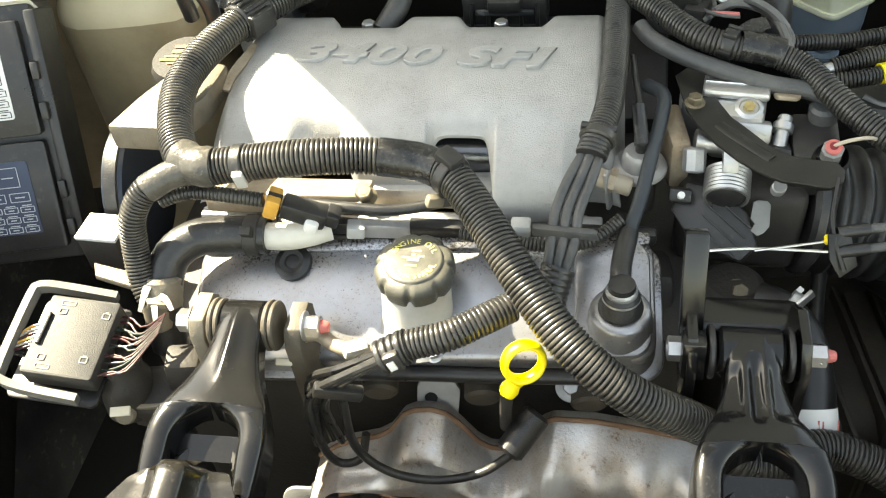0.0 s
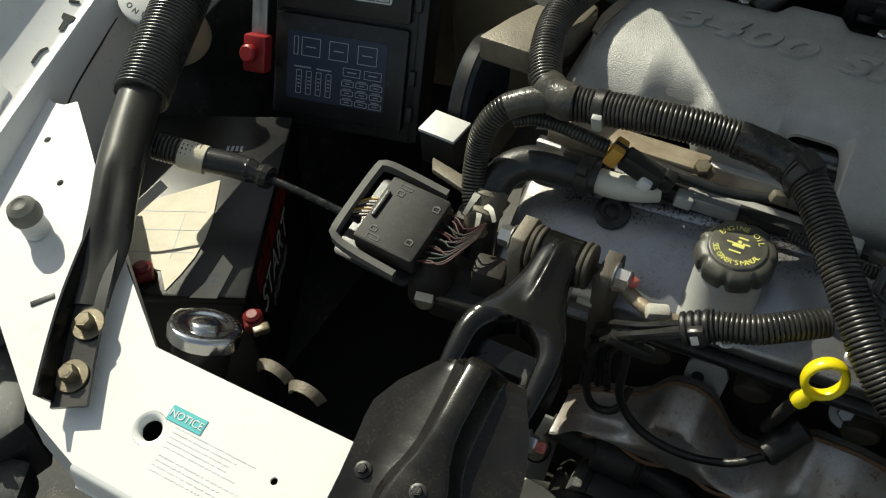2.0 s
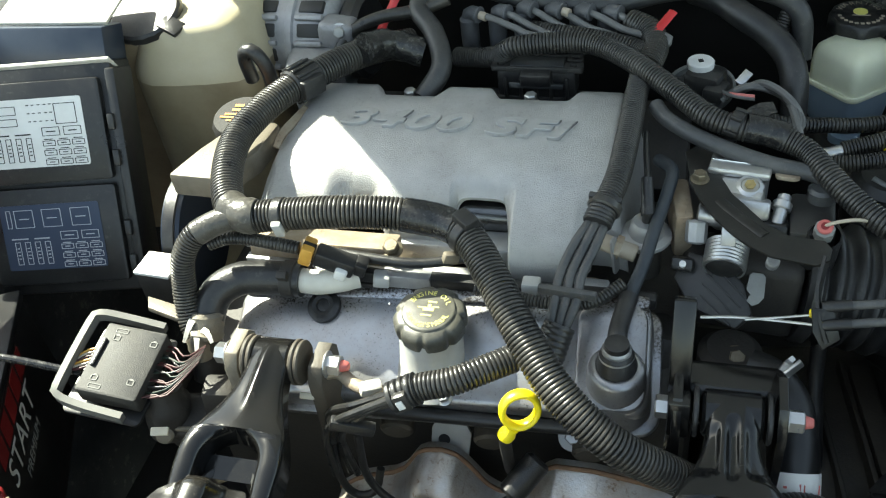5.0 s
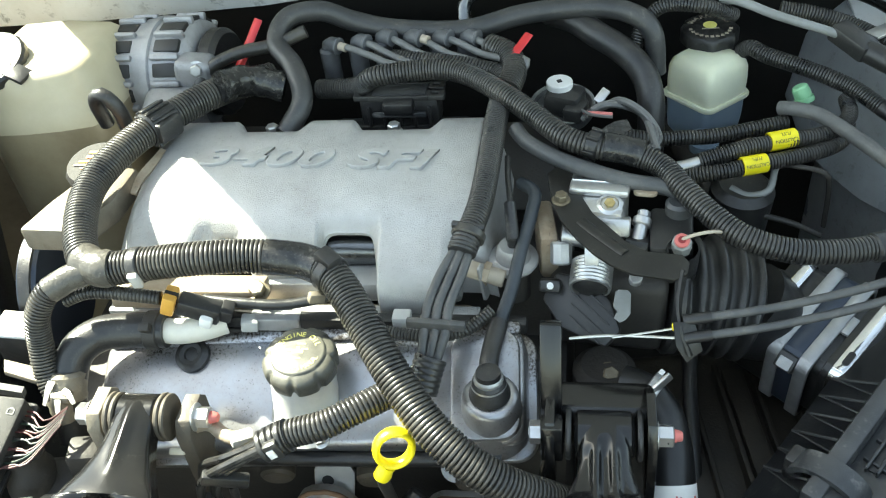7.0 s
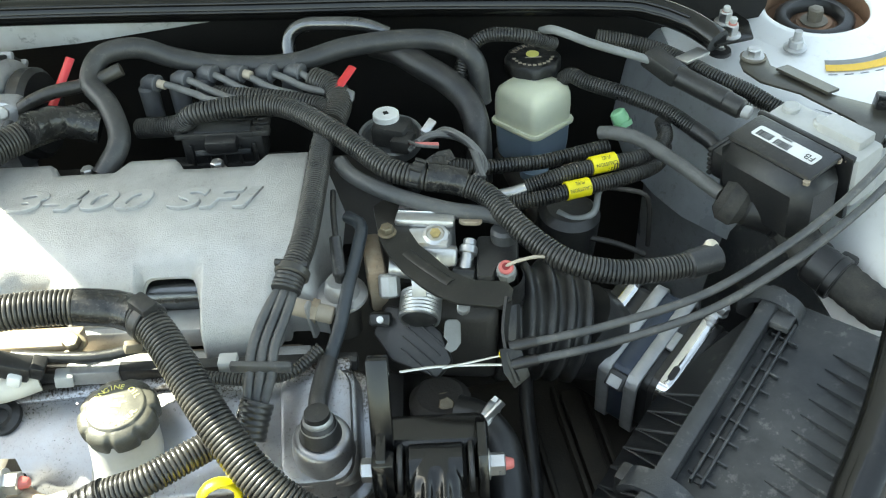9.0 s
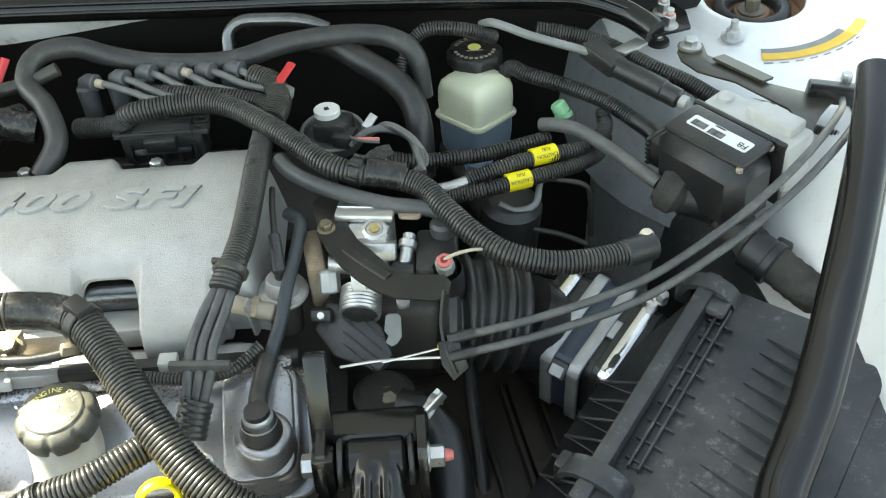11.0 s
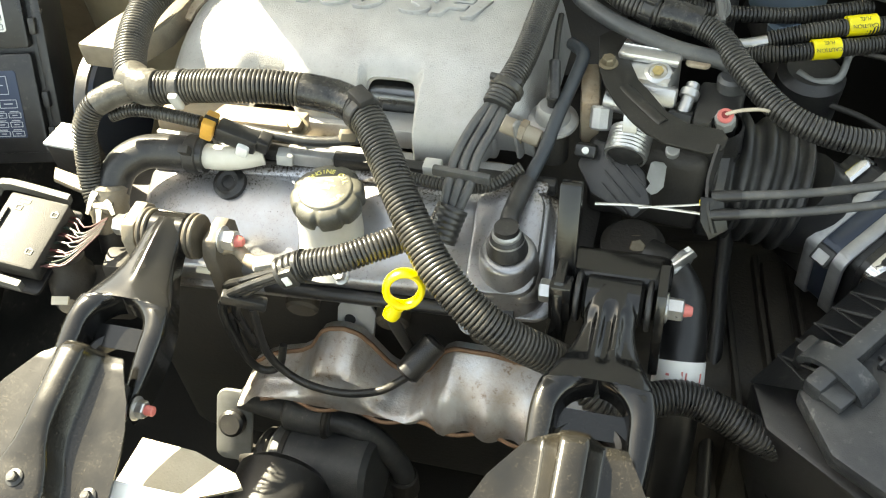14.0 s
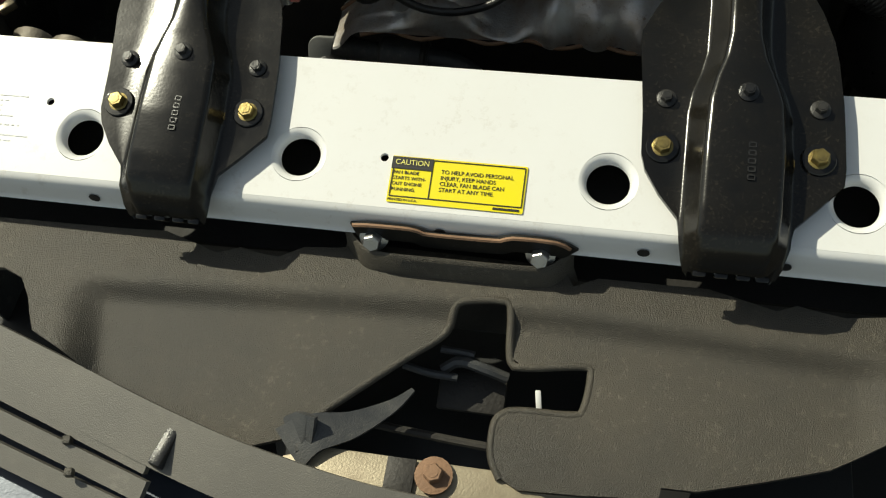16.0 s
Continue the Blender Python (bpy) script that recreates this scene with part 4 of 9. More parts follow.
def oil_cap():
    p = Vector((-0.067, 0.5915, 0.824))
    t = thing("oil_filler_cap", "black scalloped engine oil cap with yellow print", "cap", p)
    fr = along(p, p + Vector((0.0, -0.09, 1)), (1, 0, 0))
    lobes = lambda a, r, z: 1 - (0.075 * smooth01(0.62, 0.98, 2 * abs((a * 8 / (2 * math.pi)) % 1 - 0.5)) * smooth01(0.026, 0.031, r))
    b = lathe([(0.0300, -0.006), (0.0330, -0.005), (0.0338, 0.002), (0.0336, 0.0075), (0.0322, 0.0105), (0.0300, 0.0128), (0.0265, 0.0142), (0.0248, 0.0146), (0.0240, 0.0162), (0.0225, 0.0166), (0, 0.0168)], fr, 160, wobble=lobes)
    part("cap_body", b, "cap_plastic", t, smooth=50)
    top = fr @ pose(0, 0, 0.0169)
    n = 10
    for text, a0, a1, up in (("ENGINE OIL", 152, 28, 1), ("SEE OWNER'S MANUAL", 200, 340, -1)):
        k = len(text)
        for i, ch in enumerate(text):
            if ch == " ":
                continue
            a = radians(a0 + (a1 - a0) * i / (k - 1))
            r = 0.0185
            writing("cap_letter", ch, 0.0070, top @ pose(r * math.cos(a), r * math.sin(a), 0.0002, 0, 0, math.degrees(a) - 90 if up > 0 else math.degrees(a) + 90), "cap_ink", t, 0.0001)
    b = bars([(0, 0, 0.010, 0.004), (-0.007, 0.0015, 0.006, 0.0015), (0.006, 0.003, 0.006, 0.0014), (0, 0.004, 0.003, 0.003), (0.002, 0.0085, 0.008, 0.0016), (-0.001, -0.007, 0.010, 0.0016)], top, thick=0.0003)
    part("oil_can_mark", b, "cap_ink", t)
    return t


def dipstick():
    t = thing("dipstick", "yellow plastic loop of an oil dipstick", "dipstick", (0.027, 0.508, 0.80))
    c = Vector((0.029, 0.507, 0.819))
    m = basis(c, (0.80, 0.25, -0.15), (0.12, 0.25, 0.9))
    pts = [m @ Vector((0.0148 * math.cos(a), 0.0165 * math.sin(a), 0)) for a in [2 * math.pi * i / 36 for i in range(37)]]
    b = sweep(pts, 0.0032, 12, flat=1.9, up=m.to_3x3() @ Vector((0, 0, 1)), caps=False)
    part("loop", b, "yellow", t, smooth=80)
    b = tube([m @ Vector(q) for q in ((-0.004, -0.0165, 0), (-0.0065, -0.022, -0.001), (-0.010, -0.030, -0.002))], lambda i: (0.0068, 0.0062, 0.0078, 0.0072)[min(i, 3)], 14, step=0.005)
    part("stem", b, "yellow", t, smooth=60)
    e = m @ Vector((-0.009, -0.029, -0.002))
    b = tube([e, e + Vector((-0.004, 0.012, -0.03)), e + Vector((-0.012, 0.05, -0.12))], 0.0055, 10)
    part("guide_tube", b, "dark", t)


def heat_shield():
    t = thing("exhaust_heat_shield", "stained steel exhaust manifold heat shield", "engine part", (0.0, 0.54, 0.58))
    edge = ((-0.215, 0.560), (-0.165, 0.606), (-0.150, 0.616), (-0.120, 0.628), (-0.106, 0.640), (-0.090, 0.668), (-0.080, 0.675), (-0.064, 0.678), (-0.050, 0.673), (-0.040, 0.660), (-0.024, 0.632), (-0.012, 0.622), (0.006, 0.621), (0.020, 0.634), (0.038, 0.668), (0.048, 0.675), (0.084, 0.675), (0.130, 0.666), (0.20, 0.648))
    def top(x):
        return float(np.interp(x, [p[0] for p in edge], [p[1] for p in edge]))
    b = bmesh.new()
    grid = []
    n = 110
    for i in range(n + 1):
        x = -0.185 + 0.375 * i / n
        zt = top(x)
        left = smooth01(-0.125, -0.085, x) * (1 - smooth01(-0.055, -0.015, x))
        row = [b.verts.new((x, 0.566, zt + 0.001)), b.verts.new((x, 0.556, zt + 0.0025)), b.verts.new((x, 0.551, zt))]
        for k in range(1, 16):
            v = k / 15
            z = zt + (0.614 - 0.004 * smooth01(-0.1, 0.15, x) - 0.03 * (1 - smooth01(-0.185, -0.150, x)) - zt) * v
            rib = 0.0045 * math.sin((x - 0.012) * 145) * smooth01(0.12, 0.4, v) * smooth01(-0.01, 0.03, x)
            bulge = 0.010 * left * math.sin(min(1, v * 1.8) * math.pi)
            crease = 0.006 * math.exp(-((v - 0.42) / 0.07) ** 2) * (1 - smooth01(-0.03, 0.0, x))
            y = 0.549 - 0.046 * math.sin(min(1, v * 1.25) * math.pi * 0.5) + rib - bulge + crease + 0.003 * noise.noise((x * 30, v * 4, 0))
            row.append(b.verts.new((x, y, z)))
        grid.append(row)
    for a, c in zip(grid, grid[1:]):
        for i in range(len(a) - 1):
            b.faces.new((a[i], a[i + 1], c[i + 1], c[i]))
    part("pressed_shield", b, "manifold", t, smooth=60)
    pts = [Vector((x, 0.5555, top(x) + 0.002)) for x in [-0.185 + 0.375 * i / 90 for i in range(91)]]
    part("rolled_edge", sweep(pts, 0.0026, 8), "rust", t, "rusty rolled edge", smooth=80)
    low = [Vector((x, 0.5035 + 0.004 * math.sin(x * 90), 0.612)) for x in [-0.15 + 0.33 * i / 60 for i in range(61)]]
    part("lower_edge", sweep(low, 0.0022, 6), "rust", t, "rusty lower edge", smooth=80)
    bolt = part("shield_bolt", hexbolt(bmesh.new(), (0.062, 0.575, 0.700), (0, -0.6, 0.8), 0.0075, 0.009, 0.0115), "steel", t)
    part("washer", cut((0.062, 0.5765, 0.698), (0.062, 0.5735, 0.702), 0.014, 24, bevel=0.0005), "alloy", bolt)
    t = thing("lifting_bracket", "light grey steel lifting eye with a round hole", "bracket", (-0.062, 0.575, 0.66))
    o = [(-0.018, -0.022), (0.020, -0.022), (0.022, 0.010), (0.016, 0.019), (-0.014, 0.019), (-0.018, 0.012)]
    b = plate(o, 0.006, basis((-0.062, 0.574, 0.671), (1, 0.05, -0.06), (0, 0.45, 0.9)), [circle(-0.005, 0.0, 0.0060, 18)], bevel=0.001)
    part("eye_plate", b, "light_grey", t)
    # Black disc added behind the hole in place of its shade.
    part("eye_hole_shade", cut((-0.067, 0.579, 0.666), (-0.067, 0.576, 0.672), 0.0062, 18), "ink_and_shade", t)


def engine_block():
    t = thing("engine_block", "dark oily engine block and transaxle", "engine", (0, 0.75, 0.3))
    part("block", box((0.52, 0.30, 0.40), pose(-0.09, 0.745, 0.545), 0.02), "dark", t)
    part("front_head", box((0.44, 0.09, 0.12), pose(-0.07, 0.660, 0.70, -26, 0, 0), 0.01), "dark", t)
    part("head_rail", tube([(-0.13, 0.548, 0.741), (0.0, 0.549, 0.745), (0.11, 0.551, 0.749)], 0.007, 10), "plastic", t, "black tube along the head")
    for x in (-0.115, -0.02, 0.075):
        part("head_boss", cut((x, 0.60, 0.70), (x + 0.004, 0.562, 0.69), 0.017, 18, bevel=0.003), "grime", t)
    b = box((0.30, 0.24, 0.26), pose(0.33, 0.70, 0.50, 0, 0, 8), 0.05, 4)
    part("transaxle_case", b, "sump", t)
    for i, x in enumerate((0.305, 0.335, 0.372, 0.405)):
        part("case_rib", box((0.006, 0.20, 0.16 + 0.01 * (i % 2)), pose(x, 0.655 + 0.008 * i, 0.560, 0, 0, 8), 0.002), "sump", t)
    part("case_flange", box((0.022, 0.20, 0.17), pose(0.352, 0.655, 0.562, 0, 0, 8), 0.004), "sump", t)
    part("drain_pipe", tube([(0.285, 0.71, 0.735), (0.286, 0.69, 0.69), (0.290, 0.655, 0.645), (0.292, 0.60, 0.60), (0.30, 0.55, 0.50)], 0.0075, 12), "rubber", t, "black rubber drain pipe", smooth=60)
    b = cut((0.20, 0.66, 0.70), (0.20, 0.66, 0.755), 0.03, 24, bevel=0.008)
    part("case_boss", b, "dark", t)
    part("boss_bolt", hexbolt(bmesh.new(), (0.205, 0.65, 0.748), (0.1, -0.5, 1), 0.008, 0.01, 0.014), "dark_zinc", t)
    part("intake_lower", box((0.34, 0.05, 0.05), pose(-0.09, 0.672, 0.775), 0.01), "tan", t, "tan-stained lower intake casting")
    part("intake_rail", box((0.37, 0.012, 0.012), pose(-0.08, 0.646, 0.807, 0, 1.5, 0), 0.002), "dark", t)
    part("intake_bolt", hexbolt(bmesh.new(), (-0.122, 0.664, 0.8400), (0, -0.25, 1), 0.008, 0.010, 0.011), "dark_zinc", t)
    part("rear_head", box((0.44, 0.12, 0.14), pose(-0.07, 0.96, 0.73, 26, 0, 0), 0.01), "dark", t)


# ---- hoses and looms ----
def loom(name, label, pts, r, mat="loom", pitch=0.0040, depth=0.17, category="wiring loom", seg=16):
    return single(name, ribbed(pts, r, pitch, depth, seg), mat, label, category, smooth=25)


def hose(name, label, pts, r, mat="rubber", category="hose", seg=14):
    return single(name, tube(pts, r, seg), mat, label, category, smooth=60)


def looms():
    t = thing("main_wiring_loom", "black ribbed wiring loom across the engine", "wiring loom", (-0.1, 0.63, 0.88))
    big = [(-0.238, 0.634, 0.897), (-0.210, 0.637, 0.900), (-0.155, 0.640, 0.905), (-0.105, 0.648, 0.9005), (-0.064, 0.649, 0.894), (-0.034, 0.631, 0.892), (-0.008, 0.597, 0.8825), (0.015, 0.563, 0.872), (0.035, 0.537, 0.860), (0.059, 0.511, 0.845), (0.086, 0.493, 0.829), (0.118, 0.485, 0.808), (0.154, 0.492, 0.778), (0.185, 0.51, 0.735)]
    part("ribbed_sleeve", ribbed(big, 0.0156, 0.0038, 0.135), "loom", t, smooth=25)
    part("ribbed_sleeve", ribbed([(0.175, 0.500, 0.745), (0.205, 0.489, 0.730), (0.258, 0.512, 0.722), (0.293, 0.511, 0.712), (0.328, 0.505, 0.695), (0.388, 0.525, 0.640)], 0.0156, 0.0038, 0.10), "lead", t, smooth=25)
    up = [(-0.256, 0.634, 0.897), (-0.272, 0.650, 0.900), (-0.287, 0.685, 0.906), (-0.296, 0.730, 0.911), (-0.289, 0.772, 0.915), (-0.274, 0.812, 0.917), (-0.258, 0.845, 0.916)]
    part("ribbed_sleeve", ribbed(up, 0.0158, 0.0038, 0.135), "loom", t, smooth=25)
    part("ribbed_sleeve", ribbed([(-0.262, 0.838, 0.916), (-0.235, 0.882, 0.914), (-0.205, 0.920, 0.910), (-0.170, 0.955, 0.90)], 0.0165, 0.0040), "loom", t, smooth=25)
    cd = Vector((0.45, 0.86, -0.04)).normalized()
    cc = Vector((-0.260, 0.841, 0.916))
    clamp = part("loom_clamp", cut(cc - cd * 0.020, cc + cd * 0.016, 0.0185, 24, bevel=0.002), "plastic", t, "black split collar with moulded teeth")
    side = cd.cross(Vector((0, 0, 1))).normalized()
    for k in range(14):
        a = 2 * math.pi * k / 14
        q = cc + (side * math.cos(a) + cd.cross(side) * math.sin(a)) * 0.0185
        part("clamp_tooth", box((0.030, 0.0042, 0.005), basis(q - cd * 0.002, cd, side * -math.sin(a) + cd.cross(side) * math.cos(a)), 0.001), "plastic", clamp)
    part("clamp_block", box((0.030, 0.012, 0.022), basis(cc + side * 0.017 - cd * 0.004, cd, side), 0.003), "plastic", clamp)
    down = [(-0.262, 0.630, 0.897), (-0.292, 0.616, 0.889), (-0.308, 0.604, 0.868), (-0.313, 0.596, 0.840), (-0.309, 0.580, 0.812), (-0.300, 0.568, 0.795)]
    part("ribbed_sleeve", ribbed(down, 0.0118, 0.0033), "loom", t, smooth=25)
    b = tube([(-0.236, 0.633, 0.899), (-0.25, 0.633, 0.899), (-0.268, 0.641, 0.901)], lambda i: 0.0166 + 0.0005 * ((i * 3) % 4 - 1), 22)
    part("taped_joint", b, "tape_grey", t, "black tape wrapped round the joint", smooth=60)
    part("taped_branch", tube([(-0.256, 0.632, 0.898), (-0.275, 0.624, 0.895), (-0.293, 0.615, 0.888)], 0.0122, 18), "tape_grey", t, smooth=60)
    part("taped_length", tube([(-0.098, 0.6487, 0.8995), (-0.080, 0.6492, 0.8970), (-0.064, 0.649, 0.894), (-0.047, 0.642, 0.8928)], lambda i: 0.0159 + 0.0003 * (i % 2), 22), "foil", t, "glossy black tape wound round the sleeve", smooth=60)
    for c, d, r in (((-0.213, 0.6365, 0.8995), (1, 0, 0.1), 0.0168), ((-0.037, 0.634, 0.8925), (0.75, -0.62, -0.1), 0.0178)):
        c, d = Vector(c), Vector(d).normalized()
        part("clip_band", cut(c - d * 0.005, c + d * 0.005, r, 24, bevel=0.001), "plastic", t)
    part("clip_tag", box((0.009, 0.006, 0.020), pose(-0.210, 0.619, 0.897, 20, 0, 8), 0.0015), "light_grey", t)
    part("clip_tag", box((0.015, 0.008, 0.010), pose(-0.050, 0.622, 0.876, 0, 20, 30), 0.002), "dusty_tan", t)
    part("clip_block", box((0.022, 0.016, 0.014), basis((-0.037, 0.636, 0.9075), (0.75, -0.62, -0.1), (0.62, 0.75, 0)), 0.003), "plastic", t)
    small = [(-0.083, 0.506, 0.815), (-0.059, 0.514, 0.824), (-0.030, 0.520, 0.830), (-0.004, 0.535, 0.833), (0.017, 0.551, 0.832)]
    u = thing("spark_plug_loom", "short ribbed loom of spark plug leads", "wiring loom", (-0.03, 0.52, 0.82))
    part("ribbed_sleeve", ribbed(small, 0.0125, 0.0038, 0.135), "loom_dusty", u, smooth=25)
    part("marked_clip", box((0.013, 0.008, 0.019), basis((-0.0690, 0.4985, 0.8225), (1, 0.3, 0.35), (0, 1, 0)), 0.002), "loom_dusty", u)
    part("clip_ring", ribbed([(-0.083, 0.506, 0.815), (-0.069, 0.511, 0.8205), (-0.060, 0.5135, 0.8236)], 0.0145, 0.0058, 0.16, 20), "plastic", u, "black ribbed end clip", smooth=30)
    part("white_mark", box((0.006, 0.002, 0.009), basis((-0.0695, 0.4938, 0.8225), (1, 0.3, 0.35), (0, 1, 0)), 0.0005), "paper", u)
    rnd = random.Random(3)
    for i in range(6):
        o = Vector((0.0, rnd.uniform(-0.006, 0.006), rnd.uniform(-0.006, 0.006)))
        pts = [Vector((-0.078, 0.508, 0.817)) + o, Vector((-0.098 - 0.003 * i, 0.500 - 0.001 * i, 0.808)) + o, Vector((-0.122 - 0.004 * i, 0.50, 0.785)) + o * 1.5, Vector((-0.137 - 0.004 * i, 0.508, 0.75)) + o * 2, Vector((-0.135 - 0.006 * i, 0.515, 0.69)) + o * 2]
        part("plug_lead", tube(pts, 0.0035, 8), "lead", u)
    part("lead_comb", box((0.040, 0.010, 0.012), pose(-0.118, 0.493, 0.787, 0, 20, 12), 0.002), "plastic", u)
    # loops of leads over the heat shield
    hose("spark_plug_lead", "black spark plug lead looping over the heat shield", [(-0.122, 0.505, 0.76), (-0.12, 0.500, 0.70), (-0.095, 0.498, 0.665), (-0.055, 0.500, 0.652), (-0.015, 0.505, 0.660), (0.013, 0.515, 0.678)], 0.0040, category="ignition lead", seg=10)
    hose("spark_plug_lead", "black spark plug lead curled beside the block", [(-0.150, 0.507, 0.74), (-0.155, 0.510, 0.68), (-0.145, 0.512, 0.650), (-0.125, 0.515, 0.655), (-0.118, 0.525, 0.68)], 0.0040, category="ignition lead", seg=10)
    single("spark_plug_boot", cut((0.010, 0.515, 0.679), (0.035, 0.545, 0.70), 0.013, 16, bevel=0.003), "rubber", "black rubber spark plug boot", "ignition lead")
    # upright loom beside the plenum with six leads
    v = thing("upright_loom", "black ribbed loom fanning out into grey leads", "wiring loom", (0.07, 0.7, 0.86))
    part("ribbed_sleeve", ribbed([(0.094, 0.890, 0.903), (0.0925, 0.84, 0.906), (0.091, 0.785, 0.905), (0.087, 0.722, 0.900), (0.078, 0.683, 0.893)], 0.0120, 0.0031, 0.13), "loom_dusty", v, smooth=25)
    part("collar", cut((0.0800, 0.690, 0.8945), (0.0775, 0.682, 0.8915), 0.0158, 20, bevel=0.0015), "loom", v)
    part("collar_tie", box((0.030, 0.006, 0.012), basis((0.079, 0.6875, 0.9005), (1, -0.1, -0.1), (0.3, 0.85, 0.4)), 0.002), "plastic", v, "black ratchet tie with a square head")
    part("tape_end", ribbed([(0.0775, 0.682, 0.8915), (0.0755, 0.676, 0.8895), (0.0735, 0.669, 0.8865)], 0.0136, 0.0036, 0.07), "rubber", v, "wound tape", smooth=30)
    for i in range(3):
        k = (i - 1) * 0.0072
        pts = [(0.076 + k * 0.8, 0.678, 0.890 - abs(k) * 0.3), (0.066 + k * 1.3, 0.652, 0.878), (0.056 + k * 1.3, 0.625, 0.864), (0.054 + k * 1.3, 0.606, 0.852), (0.050 + k, 0.592, 0.838), (0.046 + k * 0.6, 0.578, 0.822)]
        part("grey_lead", tube(pts, 0.0044, 12), "grey_rubber", v)
    part("lead_separator", box((0.052, 0.007, 0.009), pose(0.055, 0.6085, 0.858, 0, 2, -3), 0.002), "grey_rubber", v)
    part("lead_clamp", ribbed([(0.051, 0.590, 0.837), (0.047, 0.580, 0.828), (0.043, 0.568, 0.816)], 0.0145, 0.0050, 0.05, 20), "lead", v, "black ribbed rubber gather", smooth=40)
    loom("small_loom", "thin black ribbed loom behind the oil cap", [(-0.035, 0.634, 0.828), (0.0, 0.63, 0.826), (0.04, 0.625, 0.826), (0.075, 0.628, 0.83), (0.10, 0.645, 0.84)], 0.0058, pitch=0.0032)
    # rear loom crossing to the air intake
    cross = [(-0.120, 0.962, 0.878), (-0.070, 0.940, 0.893), (-0.042, 0.925, 0.915), (0.019, 0.928, 0.920), (0.056, 0.917, 0.920), (0.094, 0.882, 0.920), (0.130, 0.846, 0.915), (0.163, 0.811, 0.910), (0.195, 0.800, 0.905), (0.227, 0.796, 0.900), (0.253, 0.784, 0.894), (0.272, 0.755, 0.889), (0.295, 0.726, 0.881), (0.322, 0.704, 0.874), (0.361, 0.696, 0.866), (0.406, 0.701, 0.861), (0.450, 0.715, 0.858)]
    w = thing("rear_loom", "thick black ribbed loom behind the throttle body", "wiring loom", (0.2, 0.8, 0.88))
    part("ribbed_sleeve", ribbed(cross, 0.0116, 0.0037, 0.15), "loom_dusty", w, smooth=25)
    cd = Vector((0.015, -0.006, -0.002)).normalized()
    collar = part("collar", cut((0.183, 0.806, 0.907), (0.196, 0.801, 0.905), 0.0138, 20, bevel=0.002), "plastic", w)
    for k in range(6):
        a = 2 * math.pi * k / 6
        u = cd.cross(Vector((0, 0, 1))).normalized()
        q = Vector((0.1895, 0.8035, 0.906)) + (u * math.cos(a) + cd.cross(u) * math.sin(a)) * 0.0142
        part("collar_tooth", box((0.012, 0.004, 0.004), basis(q, cd, u), 0.001), "plastic", collar)
    part("taped_joint", tube([(0.198, 0.800, 0.906), (0.215, 0.800, 0.903), (0.235, 0.797, 0.899)], lambda i: 0.0138 + 0.0006 * (i % 2), 18), "foil", w, "crinkled black tape", smooth=60)
    part("tape_tail", strip([(0.203, 0.812, 0.907), (0.212, 0.822, 0.911), (0.224, 0.828, 0.912)], lambda u: 0.022 - 0.010 * u, 0.0015, (0.1, -0.4, 1)), "foil", w)
    part("end_plug", cut((0.43, 0.707, 0.859), (0.462, 0.720, 0.857), 0.0135, 16, bevel=0.002), "plastic", w)
    part("yellow_clip", box((0.012, 0.010, 0.012), pose(0.455, 0.724, 0.866, 10, 20, 30), 0.003), "cream", w, "pale yellow plastic clip")


